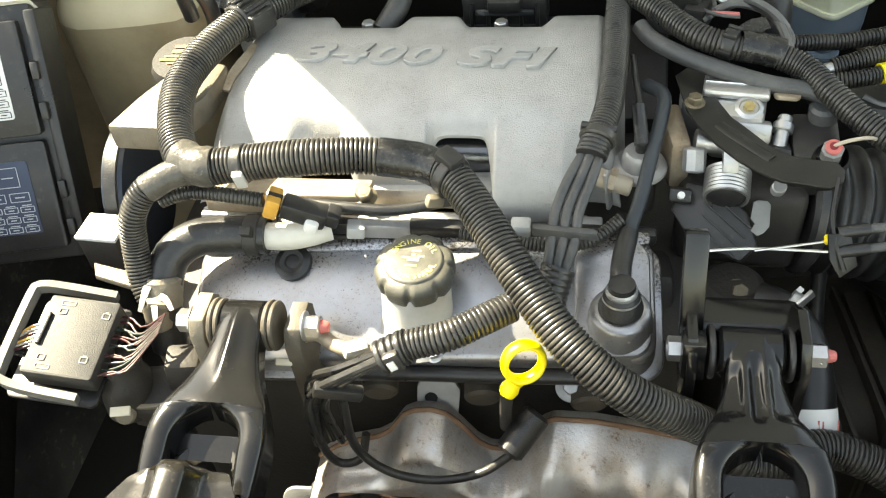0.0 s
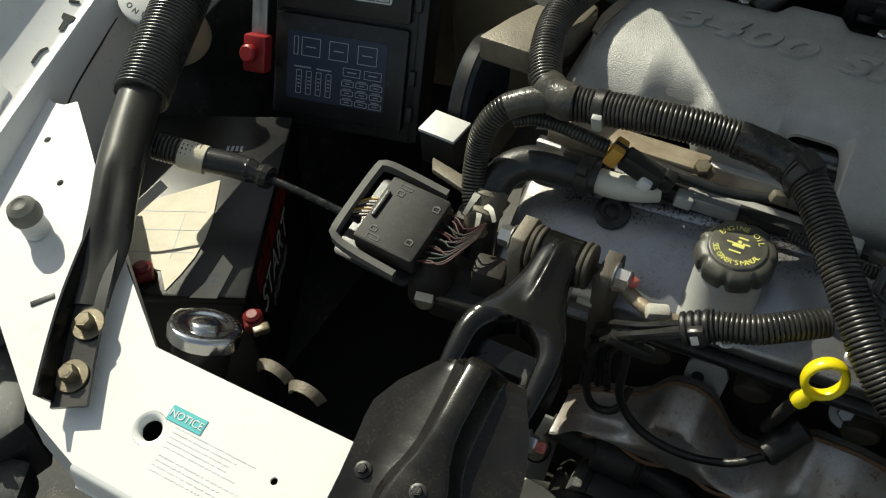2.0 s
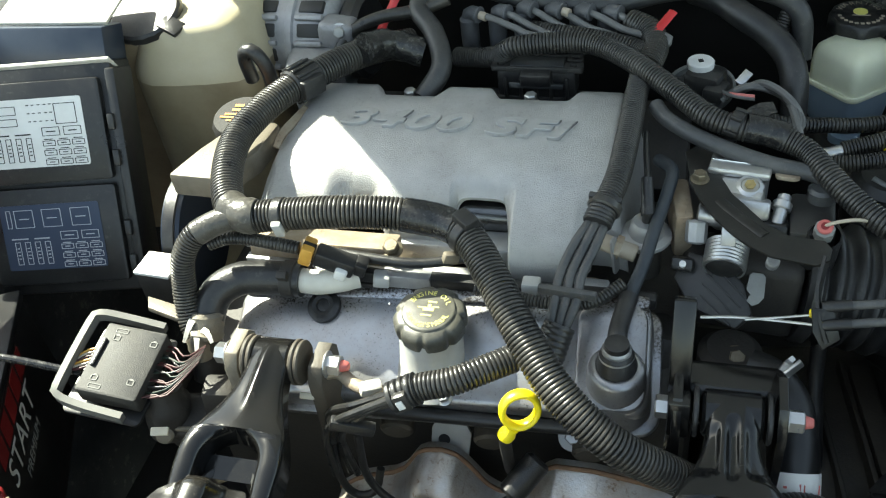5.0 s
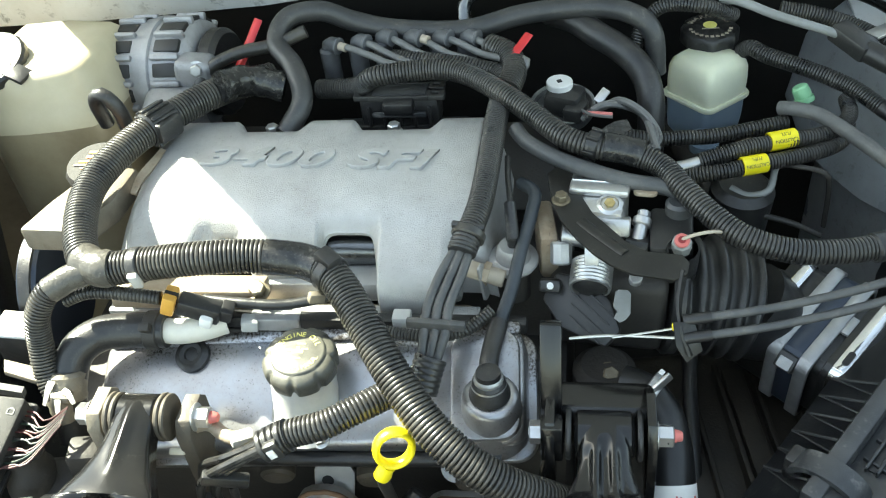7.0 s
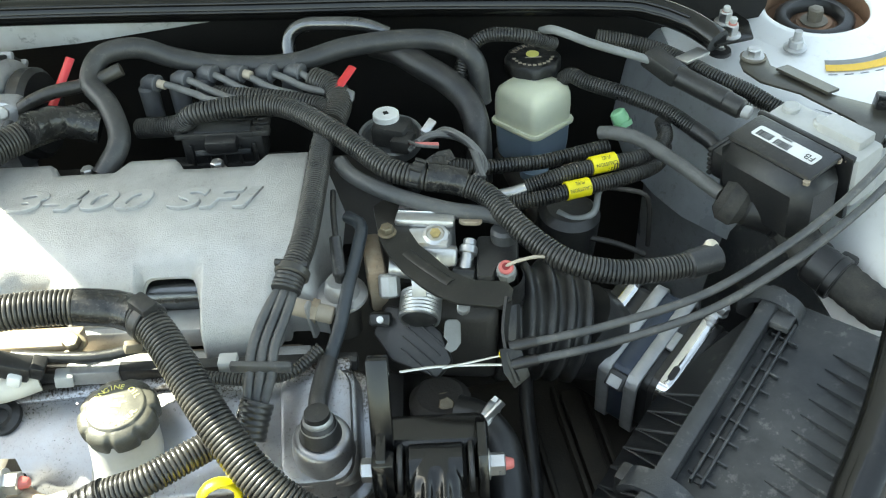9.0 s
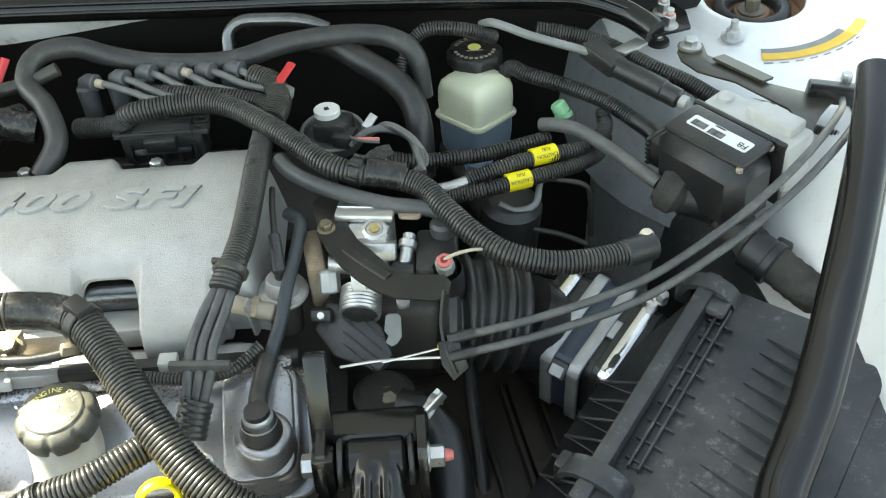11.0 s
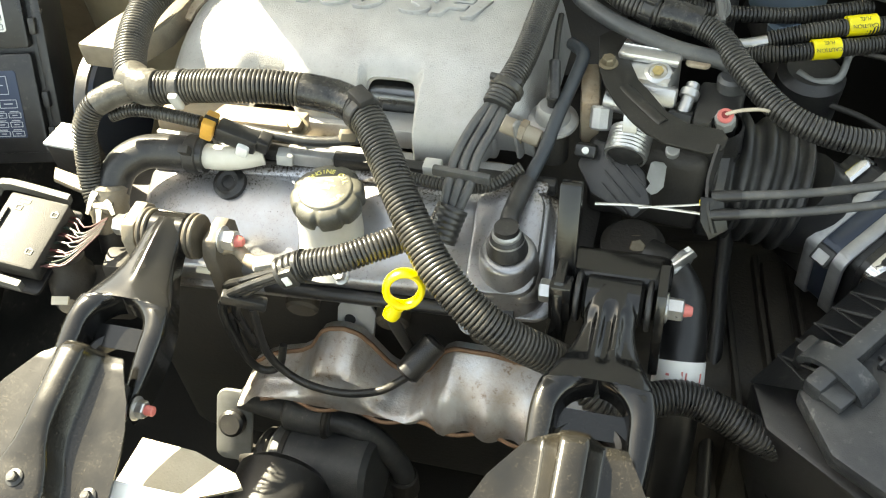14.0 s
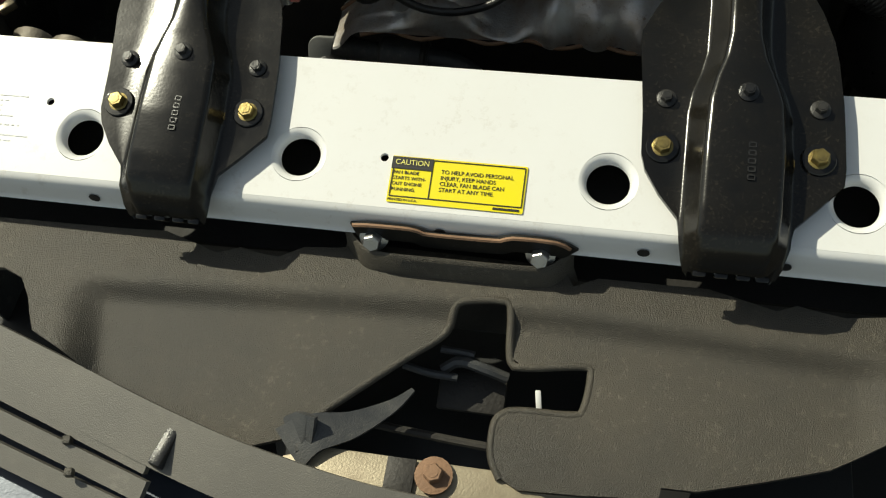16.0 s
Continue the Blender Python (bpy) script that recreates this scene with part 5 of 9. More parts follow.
def coolant_hoses():
    hose("coolant_hose", "grey rubber coolant hose over the engine", [(-0.140, 0.876, 0.876), (-0.123, 0.903, 0.900), (-0.138, 0.941, 0.920), (-0.163, 0.974, 0.932), (-0.154, 1.002, 0.948), (-0.118, 1.015, 0.949), (-0.083, 1.021, 0.932), (-0.031, 1.016, 0.922), (0.048, 1.010, 0.922), (0.111, 1.026, 0.930), (0.175, 1.034, 0.932), (0.225, 1.030, 0.928), (0.255, 1.018, 0.910), (0.262, 1.01, 0.86)], 0.0116, "hose_dark", seg=18)
    hose("heater_hose", "dark rubber heater hose by the firewall", [(0.140, 1.06, 0.915), (0.169, 1.040, 0.914), (0.195, 1.015, 0.908), (0.222, 0.997, 0.898), (0.245, 0.978, 0.880), (0.254, 0.955, 0.855), (0.254, 0.935, 0.80)], 0.0150, "rubber", seg=18)
    hose("vacuum_hose", "smooth grey vacuum hose to the throttle body", [(0.113, 0.835, 0.905), (0.122, 0.820, 0.902), (0.140, 0.803, 0.900), (0.169, 0.785, 0.897), (0.216, 0.770, 0.889), (0.260, 0.764, 0.883), (0.270, 0.760, 0.872), (0.271, 0.757, 0.85)], 0.0078, "grey_rubber")
    hose("breather_hose", "slate-blue breather hose to the valve cover", [(0.120, 0.785, 0.875), (0.134, 0.763, 0.880), (0.132, 0.736, 0.876), (0.123, 0.697, 0.861), (0.115, 0.666, 0.842), (0.104, 0.630, 0.828), (0.100, 0.595, 0.826), (0.101, 0.578, 0.818)], 0.0062, "blue_hose")
    single("hose_elbow", tube([(0.106, 0.636, 0.833), (0.101, 0.607, 0.829), (0.100, 0.586, 0.828), (0.101, 0.576, 0.815)], 0.0086, 14), "rubber", "black rubber elbow on the breather", "hose", smooth=60)
    hose("vacuum_line", "thin black vacuum line to the regulator", [(0.107, 0.80, 0.895), (0.109, 0.77, 0.893), (0.113, 0.735, 0.888), (0.115, 0.712, 0.870)], 0.0030, seg=8)
    single("line_end", cut((0.112, 0.738, 0.889), (0.116, 0.709, 0.866), 0.0055, 12, 0.0065, 0.001), "rubber", "black rubber end of the vacuum line", "hose")
    # front left: black hose into the white tube
    h = thing("bypass_hose", "dark rubber bypass hose with an elbow", "hose", (-0.25, 0.61, 0.83))
    part("hose_wall", tube([(-0.297, 0.562, 0.745), (-0.297, 0.578, 0.788), (-0.290, 0.602, 0.817), (-0.270, 0.620, 0.826), (-0.240, 0.6265, 0.826), (-0.205, 0.628, 0.825)], 0.0168, 18), "rubber", h, smooth=60)
    clamp = part("spring_clamp", cut((-0.224, 0.6275, 0.8255), (-0.211, 0.628, 0.825), 0.0185, 24, bevel=0.001), "dark", h, "black spring clamp")
    part("clamp_ear", box((0.010, 0.008, 0.012), pose(-0.217, 0.615, 0.841, 30, 0, 0), 0.001), "dark", clamp)
    hose("white_coolant_tube", "off-white plastic coolant tube", [(-0.215, 0.628, 0.825), (-0.190, 0.628, 0.824), (-0.170, 0.632, 0.825), (-0.152, 0.641, 0.825)], 0.0122, "pipe_white", "tube", seg=18)
    h = thing("lower_hose", "black rubber hose with a white printed label", "hose", (0.28, 0.55, 0.71))
    part("hose_wall", tube([(0.215, 0.628, 0.762), (0.234, 0.619, 0.761), (0.248, 0.598, 0.753), (0.2545, 0.570, 0.7365), (0.256, 0.546, 0.719), (0.257, 0.525, 0.692), (0.257, 0.512, 0.64), (0.255, 0.508, 0.55)], lambda i: 0.0190 + 0.0026 * smooth01(3, 9, i), 32), "battery_black", h, smooth=60)
    lab = part("printed_label", tube([(0.2556, 0.5510, 0.7230), (0.2561, 0.5445, 0.7172), (0.2564, 0.5395, 0.7115), (0.2566, 0.5345, 0.7050)], 0.0226, 32, step=0.0015, caps=False), "paper", h, "white printed label", smooth=60)
    part("label_print", bars([(0.0, 0.0, 0.0015, 0.008), (0.0035, -0.001, 0.0012, 0.009), (0.015, 0.001, 0.0012, 0.008), (-0.012, 0.0, 0.003, 0.002)], basis((0.259, 0.5275, 0.7310), (1, 0, 0), (0, 0.66, 0.75))), "pink", lab)
    clamp = part("hose_clamp", cut((0.236, 0.6195, 0.7636), (0.246, 0.6140, 0.7610), 0.0206, 24, bevel=0.001), "steel", h, "bright spring hose clamp")
    part("clamp_ear", box((0.026, 0.0035, 0.010), pose(0.247, 0.610, 0.7840, 0, -28, 35), 0.001), "steel", clamp)
# ---- left of the engine ----
def control_module():
    t = thing("control_module", "grey-framed black control module with maroon wires", "control module", (-0.36, 0.52, 0.78))
    m = basis((-0.352, 0.5165, 0.806), (0.99, -0.02, -0.10), (0.10, 0.98, 0.17))
    b = plate(rounded(0.062, 0.074, 0.003), 0.022, m @ pose(0.003, 0, 0.006), bevel=0.002)
    part("cover", b, "module_black", t)
    b = plate(rounded(0.004, 0.03, 0.001), 0.003, m @ pose(-0.022, 0.004, 0.0085), bevel=0.0005)
    part("latch", b, "plastic", t)
    for x, y in ((-0.012, 0.022), (0.026, 0.022), (-0.014, -0.022), (0.022, -0.020)):
        part("moulded_mark", bars(frames(0.006, 0.005, 0.0009, x, y) + [(x, y + 0.0035, 0.003, 0.0009)], m @ pose(0, 0, 0.0062)), "bumper", t)
    for x, y in ((-0.010, 0.030), (-0.010, -0.030)):
        part("moulded_mark", bars(frames(0.012, 0.004, 0.0008, x, y), m @ pose(0, 0, 0.006)), "bumper", t)
    # cradle: a C-shaped rim
    pts = [m @ Vector(p) for p in ((0.022, 0.049, -0.008), (-0.02, 0.048, -0.002), (-0.041, 0.045, 0.002), (-0.047, 0.036, 0.002), (-0.047, -0.034, 0.0), (-0.042, -0.044, -0.002), (-0.02, -0.047, -0.006), (0.022, -0.048, -0.010))]
    b = strip(pts, 0.0065, 0.011, m.to_3x3() @ Vector((0, 0, 1)))
    part("cradle", b, "bumper", t, "weathered grey plastic cradle")
    b = plate(rounded(0.08, 0.095, 0.006), 0.004, m @ pose(-0.008, 0, -0.024), bevel=0.001)
    part("back_plate", b, "plastic", t)
    rnd = random.Random(8)
    for i in range(14):
        y = -0.030 + 0.060 * i / 13
        p = [m @ Vector(q) for q in ((0.030, y, -0.002 - 0.006 * rnd.random()), (0.044, y * 0.9 + rnd.uniform(-0.004, 0.004), -0.002), (0.058, y * 0.6 + rnd.uniform(-0.004, 0.004), 0.0), (0.070, 0.028 + y * 0.3, -0.004))]
        part("wire", tube(p, 0.0010, 6), ("wire_red", "wire_red", "wire_green", "rubber")[i % 4], t)
    for i in range(6):
        y = -0.010 + 0.02 * i / 5
        p = [m @ Vector(q) for q in ((-0.030, y, 0.0), (-0.040, y - 0.004, -0.002), (-0.052, -0.012 + y * 0.3, -0.006))]
        part("wire", tube(p, 0.0012, 6), ("wire_red", "wire_tan", "orange")[i % 3], t)
    # dusty bracket with tape behind
    b = plate([(-0.03, 0.02), (0.05, 0.012), (0.056, -0.018), (0.04, -0.02), (0.03, -0.004), (-0.02, 0.004)], 0.006, pose(-0.335, 0.578, 0.812, -8, 6, -4), bevel=0.0015)
    part("bracket", b, "dusty_tan", t, "dusty tan bracket")
    # harness with pale sleeve and tape, from the brace
    h = thing("battery_harness", "black harness with a paper label and foil wrap", "wiring loom", (-0.5, 0.5, 0.80))
    part("sleeve", ribbed([(-0.60, 0.475, 0.832), (-0.58, 0.481, 0.828), (-0.556, 0.489, 0.822)], 0.0135, 0.004), "loom", h, smooth=25)
    part("paper_label", cut((-0.575, 0.483, 0.826), (-0.551, 0.490, 0.820), 0.0142, 20, bevel=0.0005), "cream", h)
    part("tube", tube([(-0.555, 0.489, 0.821), (-0.53, 0.498, 0.817), (-0.512, 0.503, 0.813)], 0.0125, 14), "plastic", h)
    b = tube([(-0.53, 0.498, 0.817), (-0.51, 0.503, 0.813), (-0.488, 0.5045, 0.811)], lambda i: 0.0125 - 0.0012 * (i % 3), 11)
    part("foil_wrap", b, "foil", h, smooth=15)
    part("braid", tube([(-0.495, 0.504, 0.811), (-0.455, 0.505, 0.807), (-0.41, 0.506, 0.800), (-0.39, 0.506, 0.798)], lambda i: 0.0040 - 0.0004 * (i % 2), 10), "foil", h, smooth=20)


def taped_bundle():
    t = thing("taped_bundle", "dirty white tape knotted round loom ends", "wiring loom", (-0.29, 0.57, 0.80))
    b = bmesh.new()
    for c, d, r in (((-0.298, 0.565, 0.786), (0.2, -0.3, -1), 0.0118), ((-0.294, 0.580, 0.800), (0.0, 0.6, 1), 0.0172)):
        c, d = Vector(c), Vector(d).normalized()
        lathe([(0, -0.013), (r * 0.9, -0.014), (r, -0.010), (r * 0.93, -0.005), (r * 1.03, 0.0), (r * 0.92, 0.005), (r, 0.010), (r * 0.85, 0.014), (0, 0.013)], along(c, c + d), 16, b)
    part("wrapping", b, "dusty_tan", t, smooth=40)
    for k, (p, q) in enumerate((((-0.297, 0.566, 0.805), (-0.288, 0.545, 0.80)), ((-0.290, 0.566, 0.808), (-0.274, 0.553, 0.806)), ((-0.300, 0.572, 0.815), (-0.306, 0.555, 0.80)))):
        p, q = Vector(p), Vector(q)
        part("loose_end", strip([p, (p + q) / 2 + Vector((0.002, 0, 0.005)), q], lambda u: 0.007 * (1 - 0.5 * u), 0.0015, (0.2, -0.4, 1)), "dirty_paper", t)
    u = thing("crank_sensor", "tan plastic sensor body under the module", "sensor", (-0.305, 0.50, 0.73))
    b = box((0.062, 0.046, 0.040), pose(-0.292, 0.520, 0.728, 14, 0, 8), 0.009, 3)
    lathe([(0, -0.030), (0.020, -0.028), (0.022, -0.012), (0.022, 0.010), (0.017, 0.016), (0.016, 0.030), (0, 0.031)], along((-0.318, 0.512, 0.752), (-0.312, 0.520, 0.80)), 20, b)
    box((0.030, 0.028, 0.050), pose(-0.268, 0.528, 0.752, 0, 6, 12), 0.005, 2, b)
    part("body", b, "dark", u)
    part("lug", cut((-0.316, 0.494, 0.738), (-0.313, 0.486, 0.742), 0.009, 14, bevel=0.002), "dusty_tan", u)
    part("rib", box((0.052, 0.004, 0.006), pose(-0.292, 0.498, 0.742, 14, 0, 8), 0.0012), "dusty_tan", u)
    part("label", box((0.017, 0.003, 0.008), pose(-0.308, 0.479, 0.760, -60, 0, 10), 0.0005), "cream", u)
    part("bracket_ear", box((0.014, 0.004, 0.006), pose(-0.170, 0.520, 0.786, -50, 0, 0), 0.001), "cream", u)


def fuse_box():
    p0 = Vector((-0.495, 0.748, 0.857))
    m = basis(p0, (0.98, 0.196, 0.0), (-0.09, 0.45, 0.89))
    t = thing("fuse_box", "black under-hood fuse box with two printed lids", "fuse box", p0)
    part("body", box((0.175, 0.262, 0.055), m @ pose(-0.052, -0.020, -0.038), 0.004), "plastic", t)
    part("side_channel", box((0.012, 0.25, 0.05), m @ pose(0.036, -0.022, -0.028), 0.003), "plastic", t)
    for dv in (0.005, 0.045, -0.075, -0.115):
        part("hinge_loop", box((0.008, 0.018, 0.012), m @ pose(0.031, dv, -0.004), 0.002), "rubber", t)
    for k, v in enumerate((0.038, -0.080)):
        part("lid", plate(rounded(0.156, 0.112, 0.004), 0.010, m @ pose(-0.055, v, 0.0), bevel=0.0015), "plastic", t)
        lab = part("label_sheet", plate(rounded(0.118, 0.076, 0.003), 0.0006, m @ pose(-0.058, v, 0.0008)), "paper" if k == 0 else "blue_label", t, "white fuse diagram" if k == 0 else "dark blue fuse diagram")
        rows = []
        q = m @ pose(-0.058, v, 0.0009)
        ln = 0.0007
        rows += frames(0.005, 0.020, ln, -0.049, 0.022)
        if k == 0:
            rows += frames(0.022, 0.009, ln, -0.029, 0.026) + frames(0.022, 0.008, ln, -0.029, 0.013) + frames(0.024, 0.022, ln, 0.039, 0.020)
            rows += [(0.010 + dx, 0.022 + dy, 0.003, 0.001) for dx in (-0.013, -0.007, 0, 0.007, 0.013) for dy in (-0.009, 0.0, 0.009)]
        else:
            rows += [r for x in (-0.031, 0.002, 0.036) for r in frames(0.022, 0.020, ln, x, 0.022)]
            rows += [(x, 0.022, 0.012, 0.001) for x in (-0.031, 0.002, 0.036)]
        rows += [r for x in (-0.044, -0.032, -0.020, -0.008) for r in frames(0.006, 0.026, ln, x, -0.018)]
        rows += [(x, -0.018 + dy, 0.003, 0.0012) for x in (-0.044, -0.032, -0.020, -0.008) for dy in (-0.006, -0.002, 0.002, 0.006)]
        rows += frames(0.020, 0.009, ln, 0.019, 0.001) + frames(0.020, 0.009, ln, 0.044, 0.001)
        rows += [r for x in (0.015, 0.032, 0.049) for y in (-0.012, -0.0225, -0.033) for r in frames(0.014, 0.0055, ln, x, y)]
        rows += [(x, y, 0.006, 0.001) for x in (0.015, 0.032, 0.049) for y in (-0.012, -0.0225, -0.033)]
        rows += [(x, y + 0.0045, 0.010, 0.0009) for x in (0.015, 0.032, 0.049) for y in (-0.012, -0.0225, -0.033)]
        rows += [(-0.040, -0.001, 0.020, 0.0015), (-0.014, -0.001, 0.018, 0.0015), (0.019, 0.001, 0.011, 0.0012), (0.044, 0.001, 0.010, 0.0012)]
        b = bars(rows, q, thick=0.0004)
        part("fuse_diagram", b, "ink_and_shade" if k == 0 else "grey_ink", t)
    part("top_ledge", box((0.178, 0.036, 0.004), m @ pose(-0.052, 0.105, -0.022, 62, 0, 0), 0.001), "dirty_paper", t)
    for at, s in (((-0.628, 0.722, 0.895), 1.0), ((-0.628, 0.672, 0.803), 1.0)):
        b = box((0.028, 0.042, 0.020), basis(at, (0.98, 0.196, 0), (-0.09, 0.45, 0.89)), 0.004)
        red = part("terminal_cover", b, "deep_red", t, "red plastic battery terminal cover")
        part("cover_lug", cut(Vector(at) + Vector((0.0, -0.010, 0.006)), Vector(at) + Vector((0, -0.019, 0.011)), 0.010, 16, bevel=0.002), "deep_red", t)
    part("steel_strap", box((0.018, 0.13, 0.004), basis((-0.634, 0.70, 0.85), (0.98, 0.196, 0), (-0.09, 0.45, 0.89)), 0.001), "brushed", t)
    # relay box above
    r = thing("relay_box", "dark blue-black box with a dusty cream top", "electrical box", (-0.55, 0.83, 0.93))
    part("body", box((0.142, 0.045, 0.064), pose(-0.555, 0.842, 0.940, -22, 0, 3), 0.003), "pulley", r)
    part("dusty_top", box((0.144, 0.075, 0.004), pose(-0.558, 0.882, 0.981, 8, 0, 3), 0.001), "dirty_paper", r)


def washer_tank():
    t = thing("coolant_tank", "cream translucent plastic coolant tank with black cap", "fluid tank", (-0.42, 0.9, 0.70))
    corners = [(-0.505, 0.897), (-0.498, 0.884), (-0.486, 0.874), (-0.470, 0.868), (-0.44, 0.869), (-0.40, 0.875), (-0.365, 0.884), (-0.350, 0.900), (-0.345, 0.96), (-0.35, 1.03), (-0.43, 1.04), (-0.500, 1.03), (-0.508, 0.97)]
    def shell(rows, mat, name):
        b = bmesh.new()
        rings = [[b.verts.new((-0.43 + (x + 0.43) * k, 0.955 + (y - 0.955) * k, z)) for x, y in corners] for z, k in rows]
        for a, c in zip(rings, rings[1:]):
            for q in range(len(corners)):
                b.faces.new((a[q], a[(q + 1) % len(a)], c[(q + 1) % len(a)], c[q]))
        b.faces.new(rings[0])
        b.faces.new(rings[-1])
        part(name, b, mat, t, smooth=50)
    # Body browner than the shoulder: the front's shade is put into its colour.
    shell([(0.56, 0.95), (0.70, 0.97), (0.80, 0.985), (0.884, 1.0)], "tank_full_shaded", "body")
    shell([(0.884, 1.0), (0.894, 0.985), (0.903, 0.94), (0.920, 0.86), (0.940, 0.80), (0.948, 0.72), (0.950, 0.4)], "tank", "shoulder")
    part("filler", cut((-0.478, 0.925, 0.90), (-0.478, 0.918, 0.945), 0.030, 24), "tank", t)
    b = lathe([(0.040, 0), (0.043, 0.003), (0.043, 0.011), (0.040, 0.014), (0, 0.015)], along((-0.478, 0.918, 0.943), (-0.480, 0.90, 1.0)), 40, wobble=lambda a, r, z: 1 + (0.015 * math.cos(20 * a) if r > 0.041 else 0))
    part("cap", b, "plastic", t, "black ribbed cap")
    part("cap_tab", box((0.03, 0.022, 0.006), pose(-0.437, 0.896, 0.948, 10, 15, -20), 0.002), "plastic", t)
    rows = [[(x, 0.900 + 0.25 * (0.9 - z) + 0.2 * (x + 0.5), z) for x in (-0.66, -0.56, -0.47, -0.40)] for z in (0.93, 0.84, 0.72, 0.58)]
    single("wheelhouse", quad_sheet(rows), "dusty_apron", "dust-covered wheelhouse panel behind the fuse box", "car body", kind="structure", smooth=50)
    w = thing("washer_filler", "white washer fluid cap on a cream filler neck", "fluid tank", (-0.72, 0.63, 0.82))
    c = Vector((-0.722, 0.634, 0.874))
    fr = along(c, c + Vector((0.25, -0.45, 1)))
    part("neck", lathe([(0.036, -0.10), (0.036, -0.03), (0.026, -0.004), (0.026, 0.0)], fr, 28), "tank", w)
    part("cap", lathe([(0.030, -0.006), (0.0385, -0.004), (0.0385, 0.003), (0.036, 0.005), (0, 0.005)], fr, 36), "paper", w)
    part("cap_tab", box((0.012, 0.012, 0.005), fr @ pose(-0.012, 0.041, 0.001), 0.002), "paper", w)
    for i, ch in enumerate("WASHER FLUID"):
        if ch != " ":
            a = radians(200 - 165 * i / 11)
            writing("cap_letter", ch, 0.0085, fr @ pose(0.0285 * math.cos(a), 0.0285 * math.sin(a), 0.0053, 0, 0, math.degrees(a) - 90), "ink_and_shade", w, 0.0001)
    for i, ch in enumerate("ONLY"):
        a = radians(240 + 60 * i / 3)
        writing("cap_letter", ch, 0.0085, fr @ pose(0.0285 * math.cos(a), 0.0285 * math.sin(a), 0.0053, 0, 0, math.degrees(a) + 90), "ink_and_shade", w, 0.0001)
    part("wiper_symbol", bars(frames(0.020, 0.010, 0.0012, 0, 0.002) + [(0, -0.002, 0.0012, 0.010), (0, 0.0095, 0.012, 0.0012)], fr @ pose(0, 0, 0.005)), "ink_and_shade", w)


def battery():
    t = thing("car_battery", "black car battery with red and white side print", "battery", (-0.60, 0.50, 0.55))
    o = Vector((-0.463, 0.41, 0.75))
    L = Vector((-0.425, 0.905, 0))
    m = basis(o, (0.905, 0.425, 0), L)
    part("case", box((0.172, 0.26, 0.19), m @ pose(-0.086, 0.130, -0.096), 0.005), "battery_black", t)
    part("lid", box((0.176, 0.264, 0.012), m @ pose(-0.086, 0.130, -0.006), 0.003), "battery_black", t)
    # Outline follows the pool of sunlight; the pale patch is painted light.
    lab = part("sunlit_label", plate([(-0.150, 0.040), (-0.0869, 0.0288), (-0.0761, 0.0037), (-0.066, 0.025), (-0.058, 0.047), (-0.0535, 0.070), (-0.0525, 0.095), (-0.0538, 0.118), (-0.057, 0.1555), (-0.150, 0.110)], 0.0006, m @ pose(0, 0, 0.0012)), "cream", t, "dusty cream paper label, cut to the sunlit patch")
    part("label_lines", bars([(-0.104, 0.052, 0.085, 0.0008), (-0.100, 0.082, 0.088, 0.0008), (-0.096, 0.108, 0.070, 0.0008), (-0.082, 0.075, 0.0008, 0.06)], m @ pose(0, 0, 0.0013), thick=0.0002), "grey_ink", lab)
    strip_label = part("pole_label", plate([(-0.0510, -0.004), (-0.0250, -0.004), (-0.0178, 0.0353), (-0.0308, 0.0505), (-0.0403, 0.0143)], 0.0006, m @ pose(0, 0, 0.0012)), "cream", t, "cream strip with a plus sign")
    part("plus_mark", bars([(-0.032, 0.016, 0.008, 0.0012), (-0.032, 0.016, 0.0012, 0.008), (-0.0385, 0.0135, 0.0010, 0.015), (-0.034, 0.0235, 0.010, 0.0010)], m @ pose(0, 0, 0.0013), thick=0.0002), "grey_ink", strip_label)
    part("date_code", bars([(-0.060 + 0.005 * i, 0.205, 0.0030, 0.008) for i in range(4)], m @ pose(0, 0, 0.0006)), "grey_ink", t)
    s = m @ basis((0.0005, 0.0, 0.0), (0, 1, 0), (0, 0, 1))
    red = [(0.060 + 0.030 * i, -0.030, 0.024, 0.026) for i in range(5)]
    part("print_red", bars(red + [(x, y + 0.004, w * 0.4, 0.010) for x, y, w, h in red], s @ Matrix(((1, 0.25, 0, 0), (0, 1, 0, 0), (0, 0, 1, 0), (0, 0, 0, 1)))), "dark_red", t, "red print on the case side")
    writing("print_word", "START", 0.040, s @ pose(0.098, -0.062, 0.0007), "light_grey", t, 0.0002, 0.25, spacing=1.08, label="white print on the case side")
    writing("print_word", "PREMIUM", 0.0175, s @ pose(0.105, -0.092, 0.0007), "grey_plastic", t, 0.0002, 0.25, spacing=1.05)
    for x, y, z in ((-0.101, 0.022, 0.012), (0.0085, -0.014, -0.012)):
        b = box((0.019, 0.021, 0.012), m @ pose(x, y, z - 0.007, 0, 0, 20), 0.004, 3)
        lathe([(0, 0.004), (0.008, 0.004), (0.008, 0.010), (0.005, 0.0125), (0, 0.0125)], m @ pose(x, y, z - 0.008), 16, b)
        part("terminal_boot", b, "dark_red", t, "red rubber terminal boot")
    tag = part("date_tag", box((0.030, 0.012, 0.0012), m @ pose(-0.118, 0.205, 0.001, 0, 0, 60), 0.0003), "light_grey", t)
    part("tag_print", bars([(-0.008 + 0.0055 * i, 0, 0.0035, 0.007) for i in range(4)], m @ pose(-0.118, 0.205, 0.0016, 0, 0, 60), thick=0.0003), "ink_and_shade", tag)
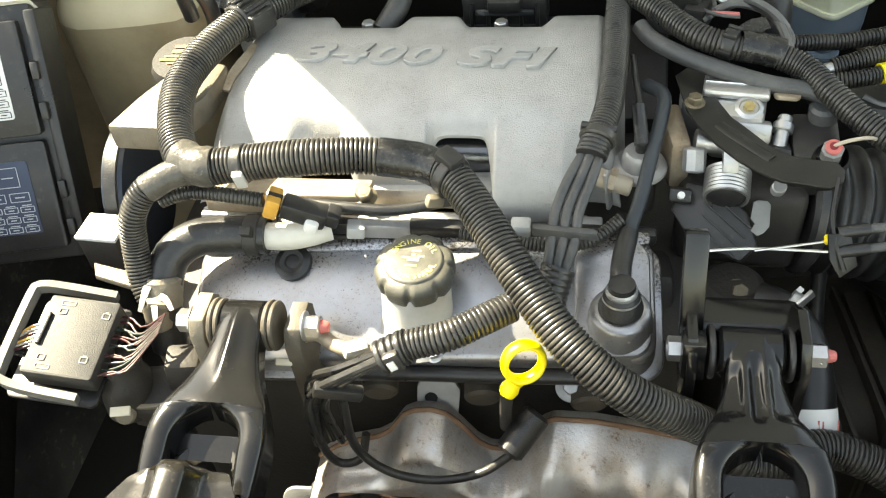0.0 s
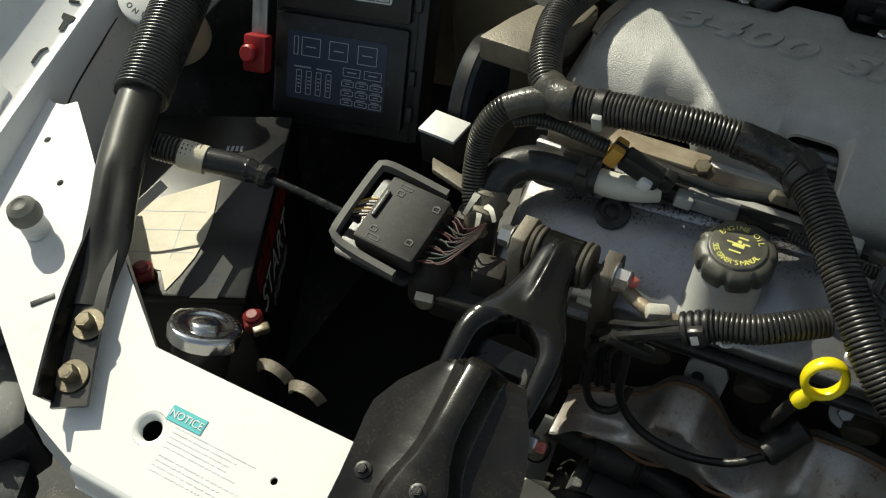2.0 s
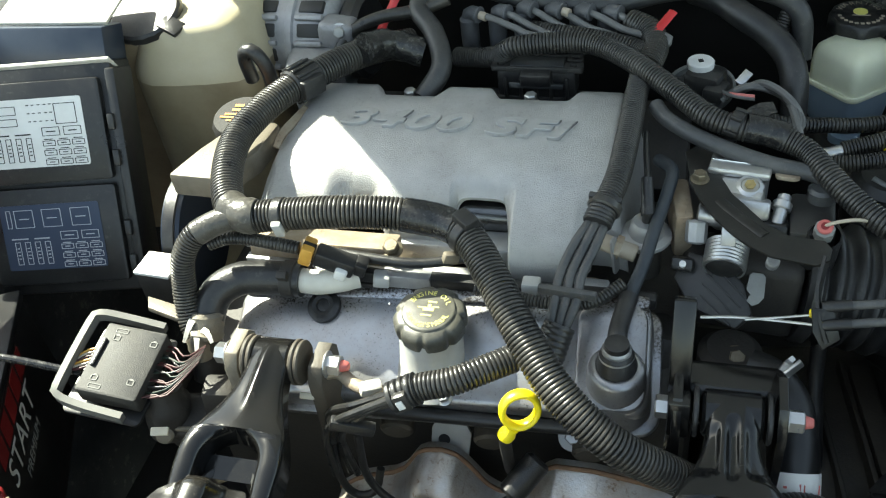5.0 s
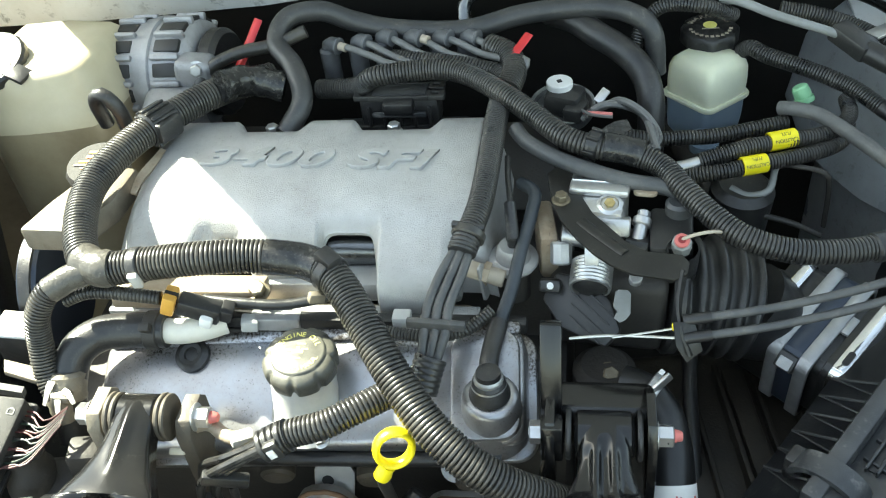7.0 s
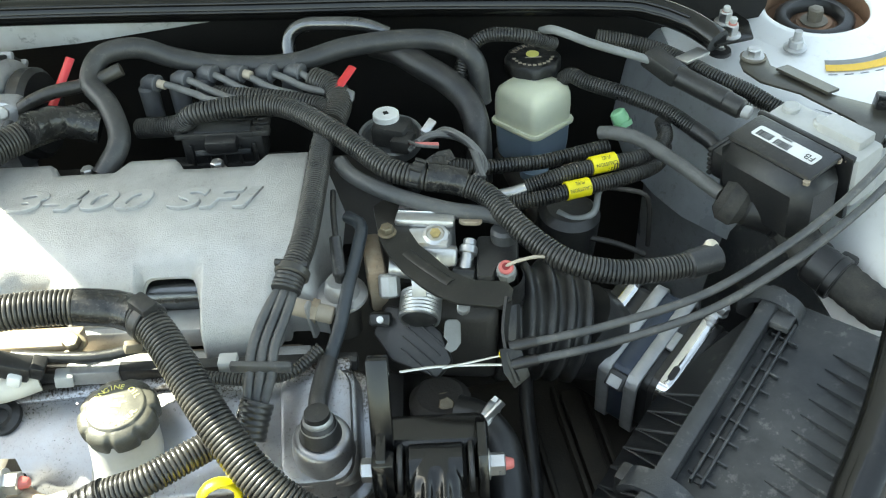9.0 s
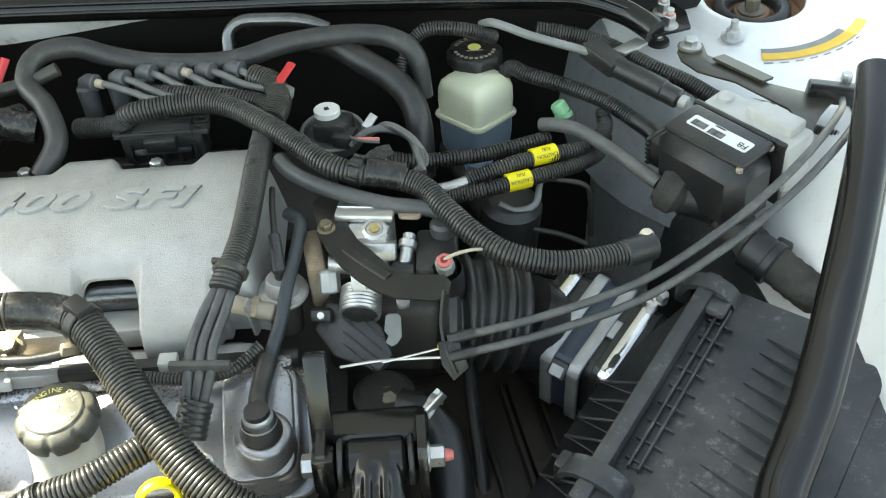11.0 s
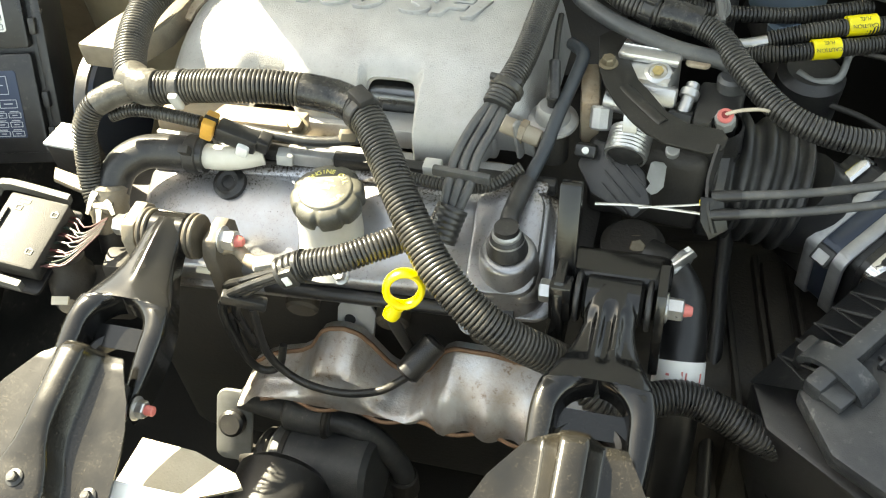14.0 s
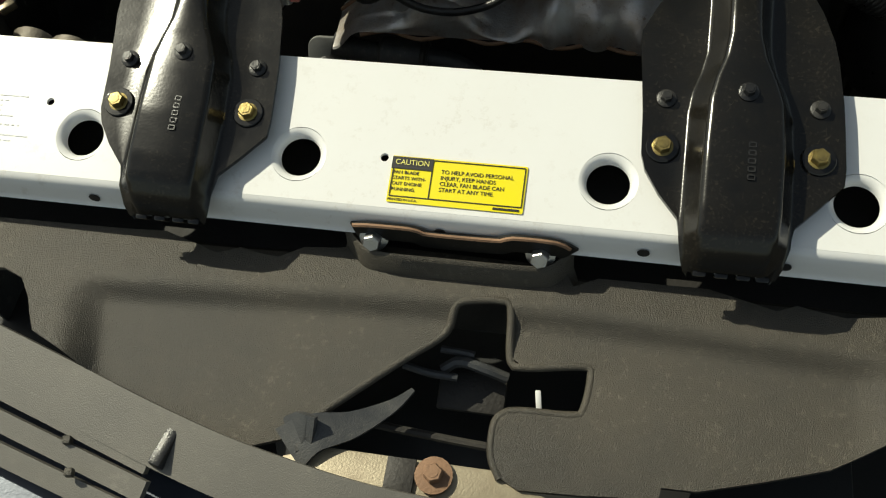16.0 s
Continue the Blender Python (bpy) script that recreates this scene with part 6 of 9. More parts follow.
    part("terminal_clamp", box((0.016, 0.010, 0.008), m @ pose(0.018, -0.024, -0.018, 0, 0, 25), 0.002), "dark_zinc", t)
    # thin steel hold-down beside the battery
    single("hold_down_bar", strip([(-0.585, 0.46, 0.80), (-0.60, 0.43, 0.785), (-0.618, 0.40, 0.765)], 0.010, 0.002, (0.6, -0.3, 1)), "brushed", "thin bright steel hold-down bar", "bracket")


def radiator_cap():
    c = Vector((-0.456, 0.352, 0.774))
    ax = Vector((0.03, 0.50, 0.86)).normalized()
    fr = along(c, c + ax)
    t = thing("radiator_filler", "bright steel radiator pressure cap with stamped text", "radiator cap", c)
    cap = lathe([(0.0300, -0.011), (0.0322, -0.010), (0.0328, 0.000), (0.0318, 0.0025), (0.030, 0.0035), (0.022, 0.0035), (0.020, 0.0025), (0.014, 0.0025), (0.0125, 0.005), (0.009, 0.0062), (0, 0.0064)], fr, 64, wobble=lambda a, r, z: 1 + ((0.07 * max(0, math.cos(2 * a + 0.3)) ** 10 - 0.012 * (math.cos(12 * a) > 0.4)) if r > 0.0305 else 0))
    cap = part("cap", cap, "chrome", t, smooth=50)
    for i, ch in enumerate("ENGINE COOLANT"):
        if ch != " ":
            a = radians(200 + 130 * i / 13)
            writing("stamped_letter", ch, 0.0062, fr @ pose(0.0265 * math.cos(a), 0.0265 * math.sin(a), 0.0036, 0, 0, math.degrees(a) + 90), "dark", cap, 0.0002)
    part("stamped_mark", bars([(0.0265 * math.cos(q), 0.0265 * math.sin(q), 0.003, 0.0022) for q in [radians(30 + 12 * k) for k in range(10)]], fr @ pose(0, 0, 0.0034), thick=0.0004), "dark", cap)
    part("neck", lathe([(0.026, -0.06), (0.026, -0.010), (0.031, -0.009)], fr, 28), "plastic", t)


def flattened_tube(pts):
    """A round tube pressed flat towards its first end, with a crease down the pressed part."""
    b = bmesh.new()
    rings = []
    n = len(pts)
    for i, p in enumerate(pts):
        t = (pts[min(i + 1, n - 1)] - pts[max(i - 1, 0)]).normalized()
        up = Vector((0.35, -0.20, 1))
        up = (up - t * up.dot(t)).normalized()
        side = t.cross(up)
        d = 0.004 * i
        k = smooth01(0.015, 0.135, d)
        w, h = 0.0145 + 0.0065 * k + 0.004 * math.exp(-((d - 0.060) / 0.03) ** 2), 0.0025 + 0.0135 * k
        ring = []
        for q in range(32):
            a = 2 * math.pi * q / 32
            x, z = w * math.cos(a), h * math.sin(a)
            if z > 0:
                z -= 0.55 * h * math.exp(-(x / 0.006) ** 2) * smooth01(0.02, 0.06, d) * (1 - smooth01(0.085, 0.15, d))
            ring.append(b.verts.new(p + side * x + up * (z + h * 0.25)))
        rings.append(ring)
    for a, c in zip(rings, rings[1:]):
        for q in range(32):
            b.faces.new((a[q], c[q], c[(q + 1) % 32], a[(q + 1) % 32]))
    b.faces.new(rings[0])
    b.faces.new(rings[-1])
    bmesh.ops.recalc_face_normals(b, faces=b.faces[:])
    return b


def brace_bar(s, name):
    """Flattened steel brace from the radiator support towards the wing, with a ribbed sleeve on the battery side."""
    t = thing("brace_bar", name, "brace", (s * 0.56, 0.40, 0.82), group="wing braces")
    if s < 0:
        mid = [(0.552, 0.352, 0.828), (0.575, 0.395, 0.841), (0.597, 0.437, 0.851), (0.622, 0.497, 0.868), (0.64, 0.55, 0.882), (0.655, 0.603, 0.896), (0.668, 0.655, 0.914), (0.678, 0.706, 0.934), (0.695, 0.80, 0.965)]
    else:
        base = [(0.458, 0.236, 0.788), (0.468, 0.275, 0.798), (0.476, 0.302, 0.804)]
        mid = [(0.472, 0.290, 0.804), (0.478, 0.33, 0.803), (0.488, 0.40, 0.803), (0.502, 0.464, 0.808), (0.530, 0.508, 0.822), (0.551, 0.539, 0.836), (0.577, 0.585, 0.857), (0.606, 0.64, 0.888), (0.636, 0.70, 0.914), (0.665, 0.76, 0.935), (0.70, 0.84, 0.955)]
    if s < 0:
        line = [(-0.490, 0.228, 0.7925), (-0.512, 0.268, 0.8025), (-0.530, 0.305, 0.8135), (-0.548, 0.345, 0.825), (-0.566, 0.380, 0.836)]
        part("bolt_flange", strip(line, lambda u: 0.031 - 0.006 * u, 0.004, (0, -0.25, 1)), "brace_paint", t, smooth=30)
        wall = [(x - 0.0165 * k, y - 0.006 * k, z + 0.0085 * k) for (x, y, z), k in zip(line, (1, 1, 0.95, 0.8, 0.5))]
        part("side_wall", strip(wall, lambda u: 0.024 - 0.012 * u, 0.003, (0.85, 0.40, 0.35)), "paint", t, smooth=30)
    else:
        part("bolt_flange", strip([Vector((x, y, z)) for x, y, z in base], 0.047, 0.005, (0, -0.25, 1)), "paint", t, smooth=30)
    if s < 0:
        b = flattened_tube([Vector(p) for p in spline(line[2:] + [(-x, y, z) for x, y, z in mid[2:]], 0.004)])
    else:
        pts = spline(mid, 0.005)
        n = len(pts)
        b = sweep(pts, lambda i: 0.0195 + 0.004 * (1 - smooth01(0.03, 0.12, i / n)), 28, flat=0.75)
    part("tube", b, "brace_paint" if s < 0 else "paint", t, smooth=70)
    if s > 0:
        part("pressed_ridge", tube([(x - 0.004, y, z + 0.010) for x, y, z in mid[1:5]], 0.0075, 12, flat=0.6), "paint", t, smooth=80)
    for x, y, z in (((0.519, 0.290, 0.8115), (0.503, 0.249, 0.8000)) if s < 0 else ()):
        bolt = part("flange_bolt", hexbolt(bmesh.new(), (s * x, y, z), (0, -0.25, 1), 0.0075, 0.012, 0.0125), "dark_zinc", t)
        part("washer", cut((s * x, y, z), (s * x, y - 0.0005, z + 0.002), 0.0145, 24, bevel=0.0005), "dark_zinc", bolt)
    if s < 0:
        sl = [(-0.622, 0.495, 0.868), (-0.64, 0.55, 0.882), (-0.655, 0.603, 0.896), (-0.668, 0.655, 0.914), (-0.678, 0.706, 0.934), (-0.695, 0.80, 0.965)]
        part("ribbed_sleeve", ribbed(sl, 0.0272, 0.0042, 0.075, 24), "loom_dusty", t, smooth=25)


def bump_stop():
    t = thing("hood_bumper", "white ribbed hood bumper with a grey rubber tip", "bump stop", (-0.638, 0.353, 0.80))
    fr = along((-0.640, 0.352, support_z(0.352)), (-0.640, 0.345, support_z(0.352) + 0.05))
    part("screw", lathe([(0.013, 0), (0.0115, 0.004), (0.0128, 0.006), (0.0112, 0.009), (0.0125, 0.012), (0.011, 0.015), (0.0118, 0.019), (0.010, 0.021)], fr, 24), "paper", t)
    part("tip", lathe([(0.0145, 0.020), (0.0150, 0.026), (0.013, 0.034), (0.007, 0.038), (0.005, 0.0365), (0, 0.036)], fr, 24), "bumper", t)
    single("body_slot", box((0.022, 0.005, 0.001), basis((-0.586, 0.298, support_z(0.298) + 0.0008), (0.7, 0.75, 0.18), (0, 1, 0.25)), 0.0003), "ink_and_shade", "dark slot punched in the white panel", "slot")


def power_steering():
    t = thing("power_steering_pump", "tan alloy power steering reservoir with black cap", "engine part", (-0.33, 0.74, 0.82))
    o = [(-0.366, 0.700), (-0.310, 0.697), (-0.285, 0.745), (-0.280, 0.80), (-0.325, 0.805), (-0.352, 0.745)]
    part("reservoir", plate(o, 0.028, pose(0, 0, 0.888), bevel=0.004), "dusty_tan", t)
    c = Vector((-0.326, 0.806, 0.874))
    b = lathe([(0.030, 0), (0.033, 0.003), (0.033, 0.014), (0.030, 0.019), (0, 0.020)], along(c, c + Vector((0, -0.15, 1))), 36, wobble=lambda a, r, z: 1 + (0.02 * math.cos(12 * a) if r > 0.031 else 0))
    part("cap", b, "shade_black", t, smooth=50)
    fr = along(c, c + Vector((0, -0.15, 1))) @ pose(0, 0, 0.0202)
    part("cap_print", bars([(0.004, 0.014, 0.030, 0.004), (0.006, 0.007, 0.036, 0.004), (0.002, 0.0, 0.040, 0.0025), (0.0, -0.005, 0.044, 0.0025), (0.004, -0.010, 0.034, 0.002)], fr, thick=0.0003), "orange_ink", t)
    part("braided_hose", ribbed([(-0.29, 0.80, 0.905), (-0.278, 0.825, 0.912), (-0.265, 0.845, 0.905)], 0.0135, 0.003, 0.16), "grey_rubber", t, smooth=20)
    part("pulley", lathe([(0.012, -0.02), (0.068, -0.02), (0.070, -0.016), (0.066, -0.010), (0.070, -0.004), (0.070, 0.0), (0.055, 0.002), (0.045, -0.006), (0.012, -0.006)], along((-0.395, 0.74, 0.775), (-0.45, 0.735, 0.775)), 48), "pulley", t, "blue-black drive pulley")
    part("belt_ring", lathe([(0.0705, -0.016), (0.073, -0.015), (0.073, -0.003), (0.0705, -0.002)], along((-0.395, 0.74, 0.775), (-0.45, 0.735, 0.775)), 48), "rubber", t)
    b = tube([(-0.335, 0.865, 0.90), (-0.332, 0.855, 0.935), (-0.318, 0.85, 0.945), (-0.306, 0.85, 0.925), (-0.304, 0.85, 0.89)], 0.008, 12)
    part("lifting_loop", b, "plastic", t)
    single("intake_stay", strip([(-0.268, 0.757, 0.886), (-0.2653, 0.7735, 0.892), (-0.2596, 0.796, 0.894), (-0.2564, 0.8213, 0.894)], lambda u: 0.010 - 0.004 * abs(2 * u - 1), 0.004, (0.3, 0, 1)), "tan", "tan steel stay beside the plenum", "bracket")
    w = thing("white_box", "small white sunlit box beside the hose", "electrical box", (-0.376, 0.648, 0.78))
    part("lid", box((0.042, 0.034, 0.004), pose(-0.377, 0.648, 0.808, 0, 0, -4), 0.001), "paper", w)
    part("body", box((0.040, 0.032, 0.04), pose(-0.377, 0.648, 0.786, 0, 0, -4), 0.002), "dark", w)


def alternator():
    c = Vector((-0.312, 1.012, 0.875))
    t = thing("alternator", "cast aluminium alternator with slotted cooling fins", "engine part", c)
    ax = Vector((1, -0.10, 0.06)).normalized()
    fr = along(c - ax * 0.062, c, (0, 0, 1))
    b = lathe([(0.030, 0.0), (0.055, 0.004), (0.064, 0.014), (0.066, 0.030), (0.066, 0.052), (0.069, 0.054), (0.069, 0.062), (0.066, 0.064), (0.066, 0.088), (0.062, 0.104), (0.048, 0.112), (0, 0.112)], fr, 56)
    part("housing", b, "alternator_alloy", t, smooth=50)
    for row, z0, z1 in ((0, 0.012, 0.036), (1, 0.072, 0.098)):
        for i in range(14):
            a = 2 * math.pi * i / 14 + 0.1
            mm = fr @ Matrix.Rotation(a, 4, "Z")
            part("cooling_slot", box((0.008, 0.016, z1 - z0 + 0.006), mm @ pose(0.0635, 0, (z0 + z1) / 2), 0.002), "ink_and_shade", t)
            part("fin", box((0.012, 0.0075, z1 - z0 + 0.012), mm @ Matrix.Rotation(math.pi / 14, 4, "Z") @ pose(0.0655, 0, (z0 + z1) / 2), 0.003), "alternator_alloy", t)
    part("rear_cover", cut(c + ax * 0.050, c + ax * 0.075, 0.052, 28, bevel=0.006), "plastic", t)
    part("mount_lug", box((0.044, 0.034, 0.036), pose(-0.262, 0.962, 0.906, 0, 6, 0), 0.008, 3), "alternator_alloy", t)
    part("lower_body", box((0.060, 0.046, 0.090), pose(-0.292, 0.940, 0.850, 12, 0, 4), 0.012, 3), "alternator_alloy", t)
    part("lug_bolt", hexbolt(bmesh.new(), (-0.255, 0.950, 0.915), (0.2, -1, 0.3), 0.007, 0.009, 0.01), "steel", t)
    hose("alternator_lead", "ribbed black alternator lead", [(-0.262, 0.94, 0.885), (-0.245, 0.955, 0.91), (-0.21, 0.965, 0.925), (-0.165, 0.975, 0.93), (-0.13, 0.985, 0.94)], 0.0075, "loom", "wiring loom")
    b = tube([(-0.206, 0.893, 0.926), (-0.190, 0.920, 0.917), (-0.172, 0.930, 0.908), (-0.150, 0.932, 0.900)], lambda i: 0.0168 + 0.0008 * math.sin(i * 1.7), 24)
    single("tape_wrap", b, "foil", "crumpled black tape wrapped round a loom joint", "tape", smooth=60)
    single("red_tape", tube([(-0.193, 1.013, 0.942), (-0.205, 0.992, 0.92), (-0.217, 0.972, 0.898)], 0.0065, 8, flat=0.5), "red", "strip of red tape on a cable", "tape")
    single("red_tape", tube([(0.121, 0.976, 0.932), (0.110, 0.960, 0.924), (0.101, 0.948, 0.918)], 0.0058, 8, flat=0.5), "red", "strip of red tape on a loom", "tape")


# ---- behind and right of the plenum ----
def ignition():
    t = thing("ignition_coil", "black ignition coil pack behind the plenum", "engine part", (-0.02, 0.96, 0.85))
    part("pack", box((0.088, 0.034, 0.038), pose(-0.021, 0.935, 0.870), 0.004), "plastic", t)
    part("top_plate", box((0.060, 0.022, 0.005), pose(-0.020, 0.931, 0.892), 0.001), "dusty", t)
    part("frame_bar", box((0.066, 0.003, 0.007), pose(-0.020, 0.9175, 0.891), 0.001), "module_black", t)
    part("frame_bar", box((0.066, 0.003, 0.007), pose(-0.020, 0.9445, 0.891), 0.001), "module_black", t)
    for x in (-0.060, 0.020):
        for y, w in ((0.942, 0.018), (0.924, 0.022)):
            ear = part("ear", plate(rounded(w, 0.014, 0.003), 0.006, pose(x, y, 0.8935), [rounded(0.008, 0.005, 0.002, 4)], bevel=0.0008), "module_black", t)
    part("connector_ledge", box((0.060, 0.004, 0.006), pose(-0.020, 0.9115, 0.874), 0.001), "dusty", t)
    for k in range(5):
        part("pack_fin", box((0.004, 0.004, 0.026), pose(-0.055 + 0.017 * k, 0.9165, 0.868), 0.001), "plastic", t)
    part("plug_socket", box((0.034, 0.020, 0.016), pose(-0.020, 0.915, 0.884, 10, 0, 0), 0.003), "rubber", t)
    part("tray", box((0.15, 0.02, 0.03), pose(-0.02, 0.925, 0.842), 0.004), "plastic", t)
    heads = [(-0.112, 1.000, 0.914), (-0.078, 1.0, 0.917), (-0.049, 1.004, 0.920), (-0.016, 1.001, 0.920), (0.017, 0.999, 0.920), (0.049, 0.997, 0.920)]
    ends = [(-0.052, 0.971, 0.912), (-0.030, 0.972, 0.912), (-0.002, 0.978, 0.912), (0.031, 0.975, 0.912), (0.069, 0.969, 0.914), (0.090, 0.965, 0.916)]
    for i, (h, e) in enumerate(zip(heads, ends)):
        h, e = Vector(h), Vector(e)
        w = thing("coil_lead", "grey spark plug lead with a moulded boot", "ignition lead", h, group="coil leads")
        part("boot", cut(h - Vector((0, 0, 0.055)), h - Vector((0, 0, 0.004)), 0.0105, 16, 0.0112, 0.003), "boot_grey", w)
        part("elbow", tube([h - Vector((0, 0, 0.012)), h + Vector((0.002, 0, 0.0)), h + Vector((0.014, -0.008, 0.002))], 0.0088, 14), "boot_grey", w)
        part("boot_lip", cut(h + Vector((0.0125, -0.0072, 0.002)), h + Vector((0.0155, -0.0088, 0.002)), 0.0100, 16, bevel=0.001), "boot_grey", w)
        part("cable", tube([h + Vector((0.010, -0.006, 0.002)), h.lerp(e, 0.5) + Vector((0, 0, 0.003)), e, e + Vector((0.03, -0.015, -0.002)), Vector((0.105, 0.94, 0.90))], 0.0040, 10), "wire_grey", w)
        if i in (0, 3):
            part("pale_band", cut(h + Vector((0.016, -0.009, 0.0025)), h + Vector((0.024, -0.013, 0.002)), 0.0050, 12), "wire_tan", w)
    loom("lead_conduit", "ribbed conduit behind the coil leads", [(-0.035, 0.985, 0.903), (0.0, 0.972, 0.906), (0.04, 0.962, 0.906), (0.085, 0.945, 0.905), (0.10, 0.92, 0.905)], 0.010, "loom_dusty")
    loom("lead_conduit", "thick ribbed conduit joining the looms", [(0.075, 0.985, 0.915), (0.098, 0.968, 0.913), (0.106, 0.94, 0.908), (0.10, 0.905, 0.905)], 0.014, "loom")
    hose("chrome_pipe", "bright steel heater pipe by the cowl", [(0.041, 1.051, 0.90), (0.042, 1.066, 0.925), (0.058, 1.070, 0.938), (0.085, 1.066, 0.941), (0.129, 1.058, 0.941), (0.158, 1.055, 0.93)], 0.0082, "dull_pipe", "pipe")


def egr_valve():
    c = Vector((0.157, 0.952, 0.862))
    t = thing("egr_valve", "black-topped valve on a round dusty flange", "engine part", c)
    part("flange", lathe([(0, -0.02), (0.032, -0.02), (0.0345, -0.016), (0.0345, -0.006), (0.0325, -0.004), (0.030, -0.008), (0.018, -0.004), (0, -0.004)], along(c, c + Vector((0, -0.1, 1))), 40), "grey_rubber", t)
    rim = [c + Matrix.Rotation(radians(6), 3, "X") @ Vector((0.0345 * math.cos(q), 0.0345 * math.sin(q), -0.004)) for q in [2 * math.pi * i / 40 for i in range(41)]]
    part("flange_rim", sweep(rim, 0.0022, 8, caps=False), "grey_plastic", t, "dusty rolled rim")
    part("head", box((0.040, 0.034, 0.026), pose(0.160, 0.944, 0.868, 0, 0, -20), 0.006), "plastic", t)
    part("connector", box((0.022, 0.026, 0.016), pose(0.172, 0.925, 0.866, 0, 0, -20), 0.003), "plastic", t)
    part("label_disc", cut((0.154, 0.951, 0.880), (0.154, 0.951, 0.888), 0.0145, 24, bevel=0.001), "paper", t, "white round label")
    part("disc_mark", box((0.005, 0.005, 0.001), pose(0.154, 0.950, 0.8886, 0, 0, 20)), "ink_and_shade", t)
    part("clip", box((0.010, 0.018, 0.004), pose(0.200, 0.944, 0.872, 30, 20, -30), 0.001), "steel", t)
    for i, mt in enumerate(("wire_pink", "wire_pink", "wire_grey")):
        single("sensor_wire", tube([(0.176, 0.918, 0.868 + 0.002 * i), (0.19, 0.908 - 0.002 * i, 0.874), (0.21, 0.902 - 0.003 * i, 0.876)], 0.0018, 6), mt, "thin wire from a sensor plug", "wire")
    for i in range(5):
        k = 0.0022 * (i - 2)
        single("twisted_wire", tube([(0.182 + k, 0.912, 0.868 + k), (0.201, 0.924 + k, 0.872 - k), (0.224 - k, 0.9245, 0.874 + k), (0.244, 0.904 - k, 0.872 + k), (0.253 + k, 0.876, 0.868 - k), (0.2495 - k, 0.850, 0.866)], 0.0040, 8), "grey_rubber" if i % 2 else "wire_grey", "twisted bundle wire in grey and black", "wire", group="twisted wires")
    loom("cross_conduit", "ribbed conduit under the brake reservoir", [(0.21, 0.905, 0.85), (0.25, 0.91, 0.838), (0.29, 0.92, 0.832), (0.33, 0.93, 0.828), (0.40, 0.95, 0.83)], 0.0085, "loom")


def throttle_body():
    t = thing("throttle_unit", "bright alloy throttle body with black linkage", "engine part", (0.19, 0.72, 0.83))
    part("body", box((0.044, 0.046, 0.050), pose(0.198, 0.752, 0.858, 0, 0, -10), 0.006), "brushed", t)
    cover = part("top_cover", box((0.056, 0.034, 0.008), pose(0.196, 0.768, 0.885, -8, 0, -8), 0.003), "brushed", t)
    for k in range(3):
        part("cover_rib", box((0.050, 0.003, 0.003), pose(0.194, 0.778 - 0.010 * k, 0.8905 - 0.0014 * k, -8, 0, -8), 0.001), "chrome", cover)
    boss = part("cover_boss", lathe([(0.013, 0), (0.012, 0.004), (0.0085, 0.006), (0.0075, 0.0045), (0, 0.0045)], along((0.204, 0.741, 0.880), (0.204, 0.735, 0.90)), 24), "brushed", t)
    part("cover_pad", box((0.034, 0.016, 0.018), pose(0.206, 0.728, 0.868, -25, 0, -6), 0.003), "brushed", t)
    part("boss_screw", cut((0.204, 0.7405, 0.8835), (0.204, 0.739, 0.887), 0.005, 6), "gold", boss)
    ear = part("cover_ear", plate(rounded(0.022, 0.022, 0.006), 0.004, pose(0.238, 0.764, 0.884, -8, 0, -8), [circle(0.002, 0, 0.003, 12)], bevel=0.001), "tan", t)
    fr = along((0.1885, 0.700, 0.846), (0.1855, 0.672, 0.836))
    ribs = [(0.0195 - 0.0012 * (k % 2), 0.001 + 0.0018 * k) for k in range(14)]
    part("idle_valve", lathe([(0.010, 0), (0.0185, 0.0)] + ribs + [(0.0185, 0.026), (0.0165, 0.0262), (0.0165, 0.018), (0, 0.018)], fr, 40), "brushed", t, "finely ribbed bright neck", smooth=20)
    part("neck_cap", lathe([(0.0163, 0.019), (0.0160, 0.024), (0.012, 0.027), (0, 0.028)], fr, 32), "plastic", t)
    part("neck_bracket", box((0.013, 0.010, 0.020), pose(0.1875, 0.691, 0.866, -30, 0, 0), 0.0015), "brushed", t)
    part("rear_flange", box((0.05, 0.02, 0.06), pose(0.175, 0.778, 0.845), 0.004), "alloy", t)
    part("hex_fitting", cut((0.160, 0.711, 0.864), (0.160, 0.699, 0.846), 0.0100, 8, bevel=0.002), "alloy", t)
    part("side_pipe", tube([(0.160, 0.716, 0.868), (0.172, 0.716, 0.866), (0.190, 0.716, 0.862)], 0.0095, 16), "brushed", t)
    fit = part("small_fitting", cut((0.236, 0.744, 0.872), (0.228, 0.712, 0.855), 0.0062, 14, bevel=0.001), "steel", t)
    part("fitting_collar", cut((0.2345, 0.738, 0.869), (0.2325, 0.731, 0.865), 0.0088, 14, bevel=0.001), "steel", fit)
    part("fitting_mount", box((0.022, 0.05, 0.012), pose(0.231, 0.728, 0.850, -26, 0, -10), 0.003), "plastic", t)
    part("white_stub", cut((0.226, 0.678, 0.846), (0.226, 0.672, 0.856), 0.0060, 14, bevel=0.001), "alloy", t)
    part("lower_casting", box((0.11, 0.05, 0.09), pose(0.205, 0.715, 0.785, 0, 0, -6), 0.012, 3), "dark", t)
    # black linkage cover, sloping to the front
    m = basis((0.182, 0.668, 0.816), (0.70, -0.55, -0.25), (0.35, 0.60, 0.55))
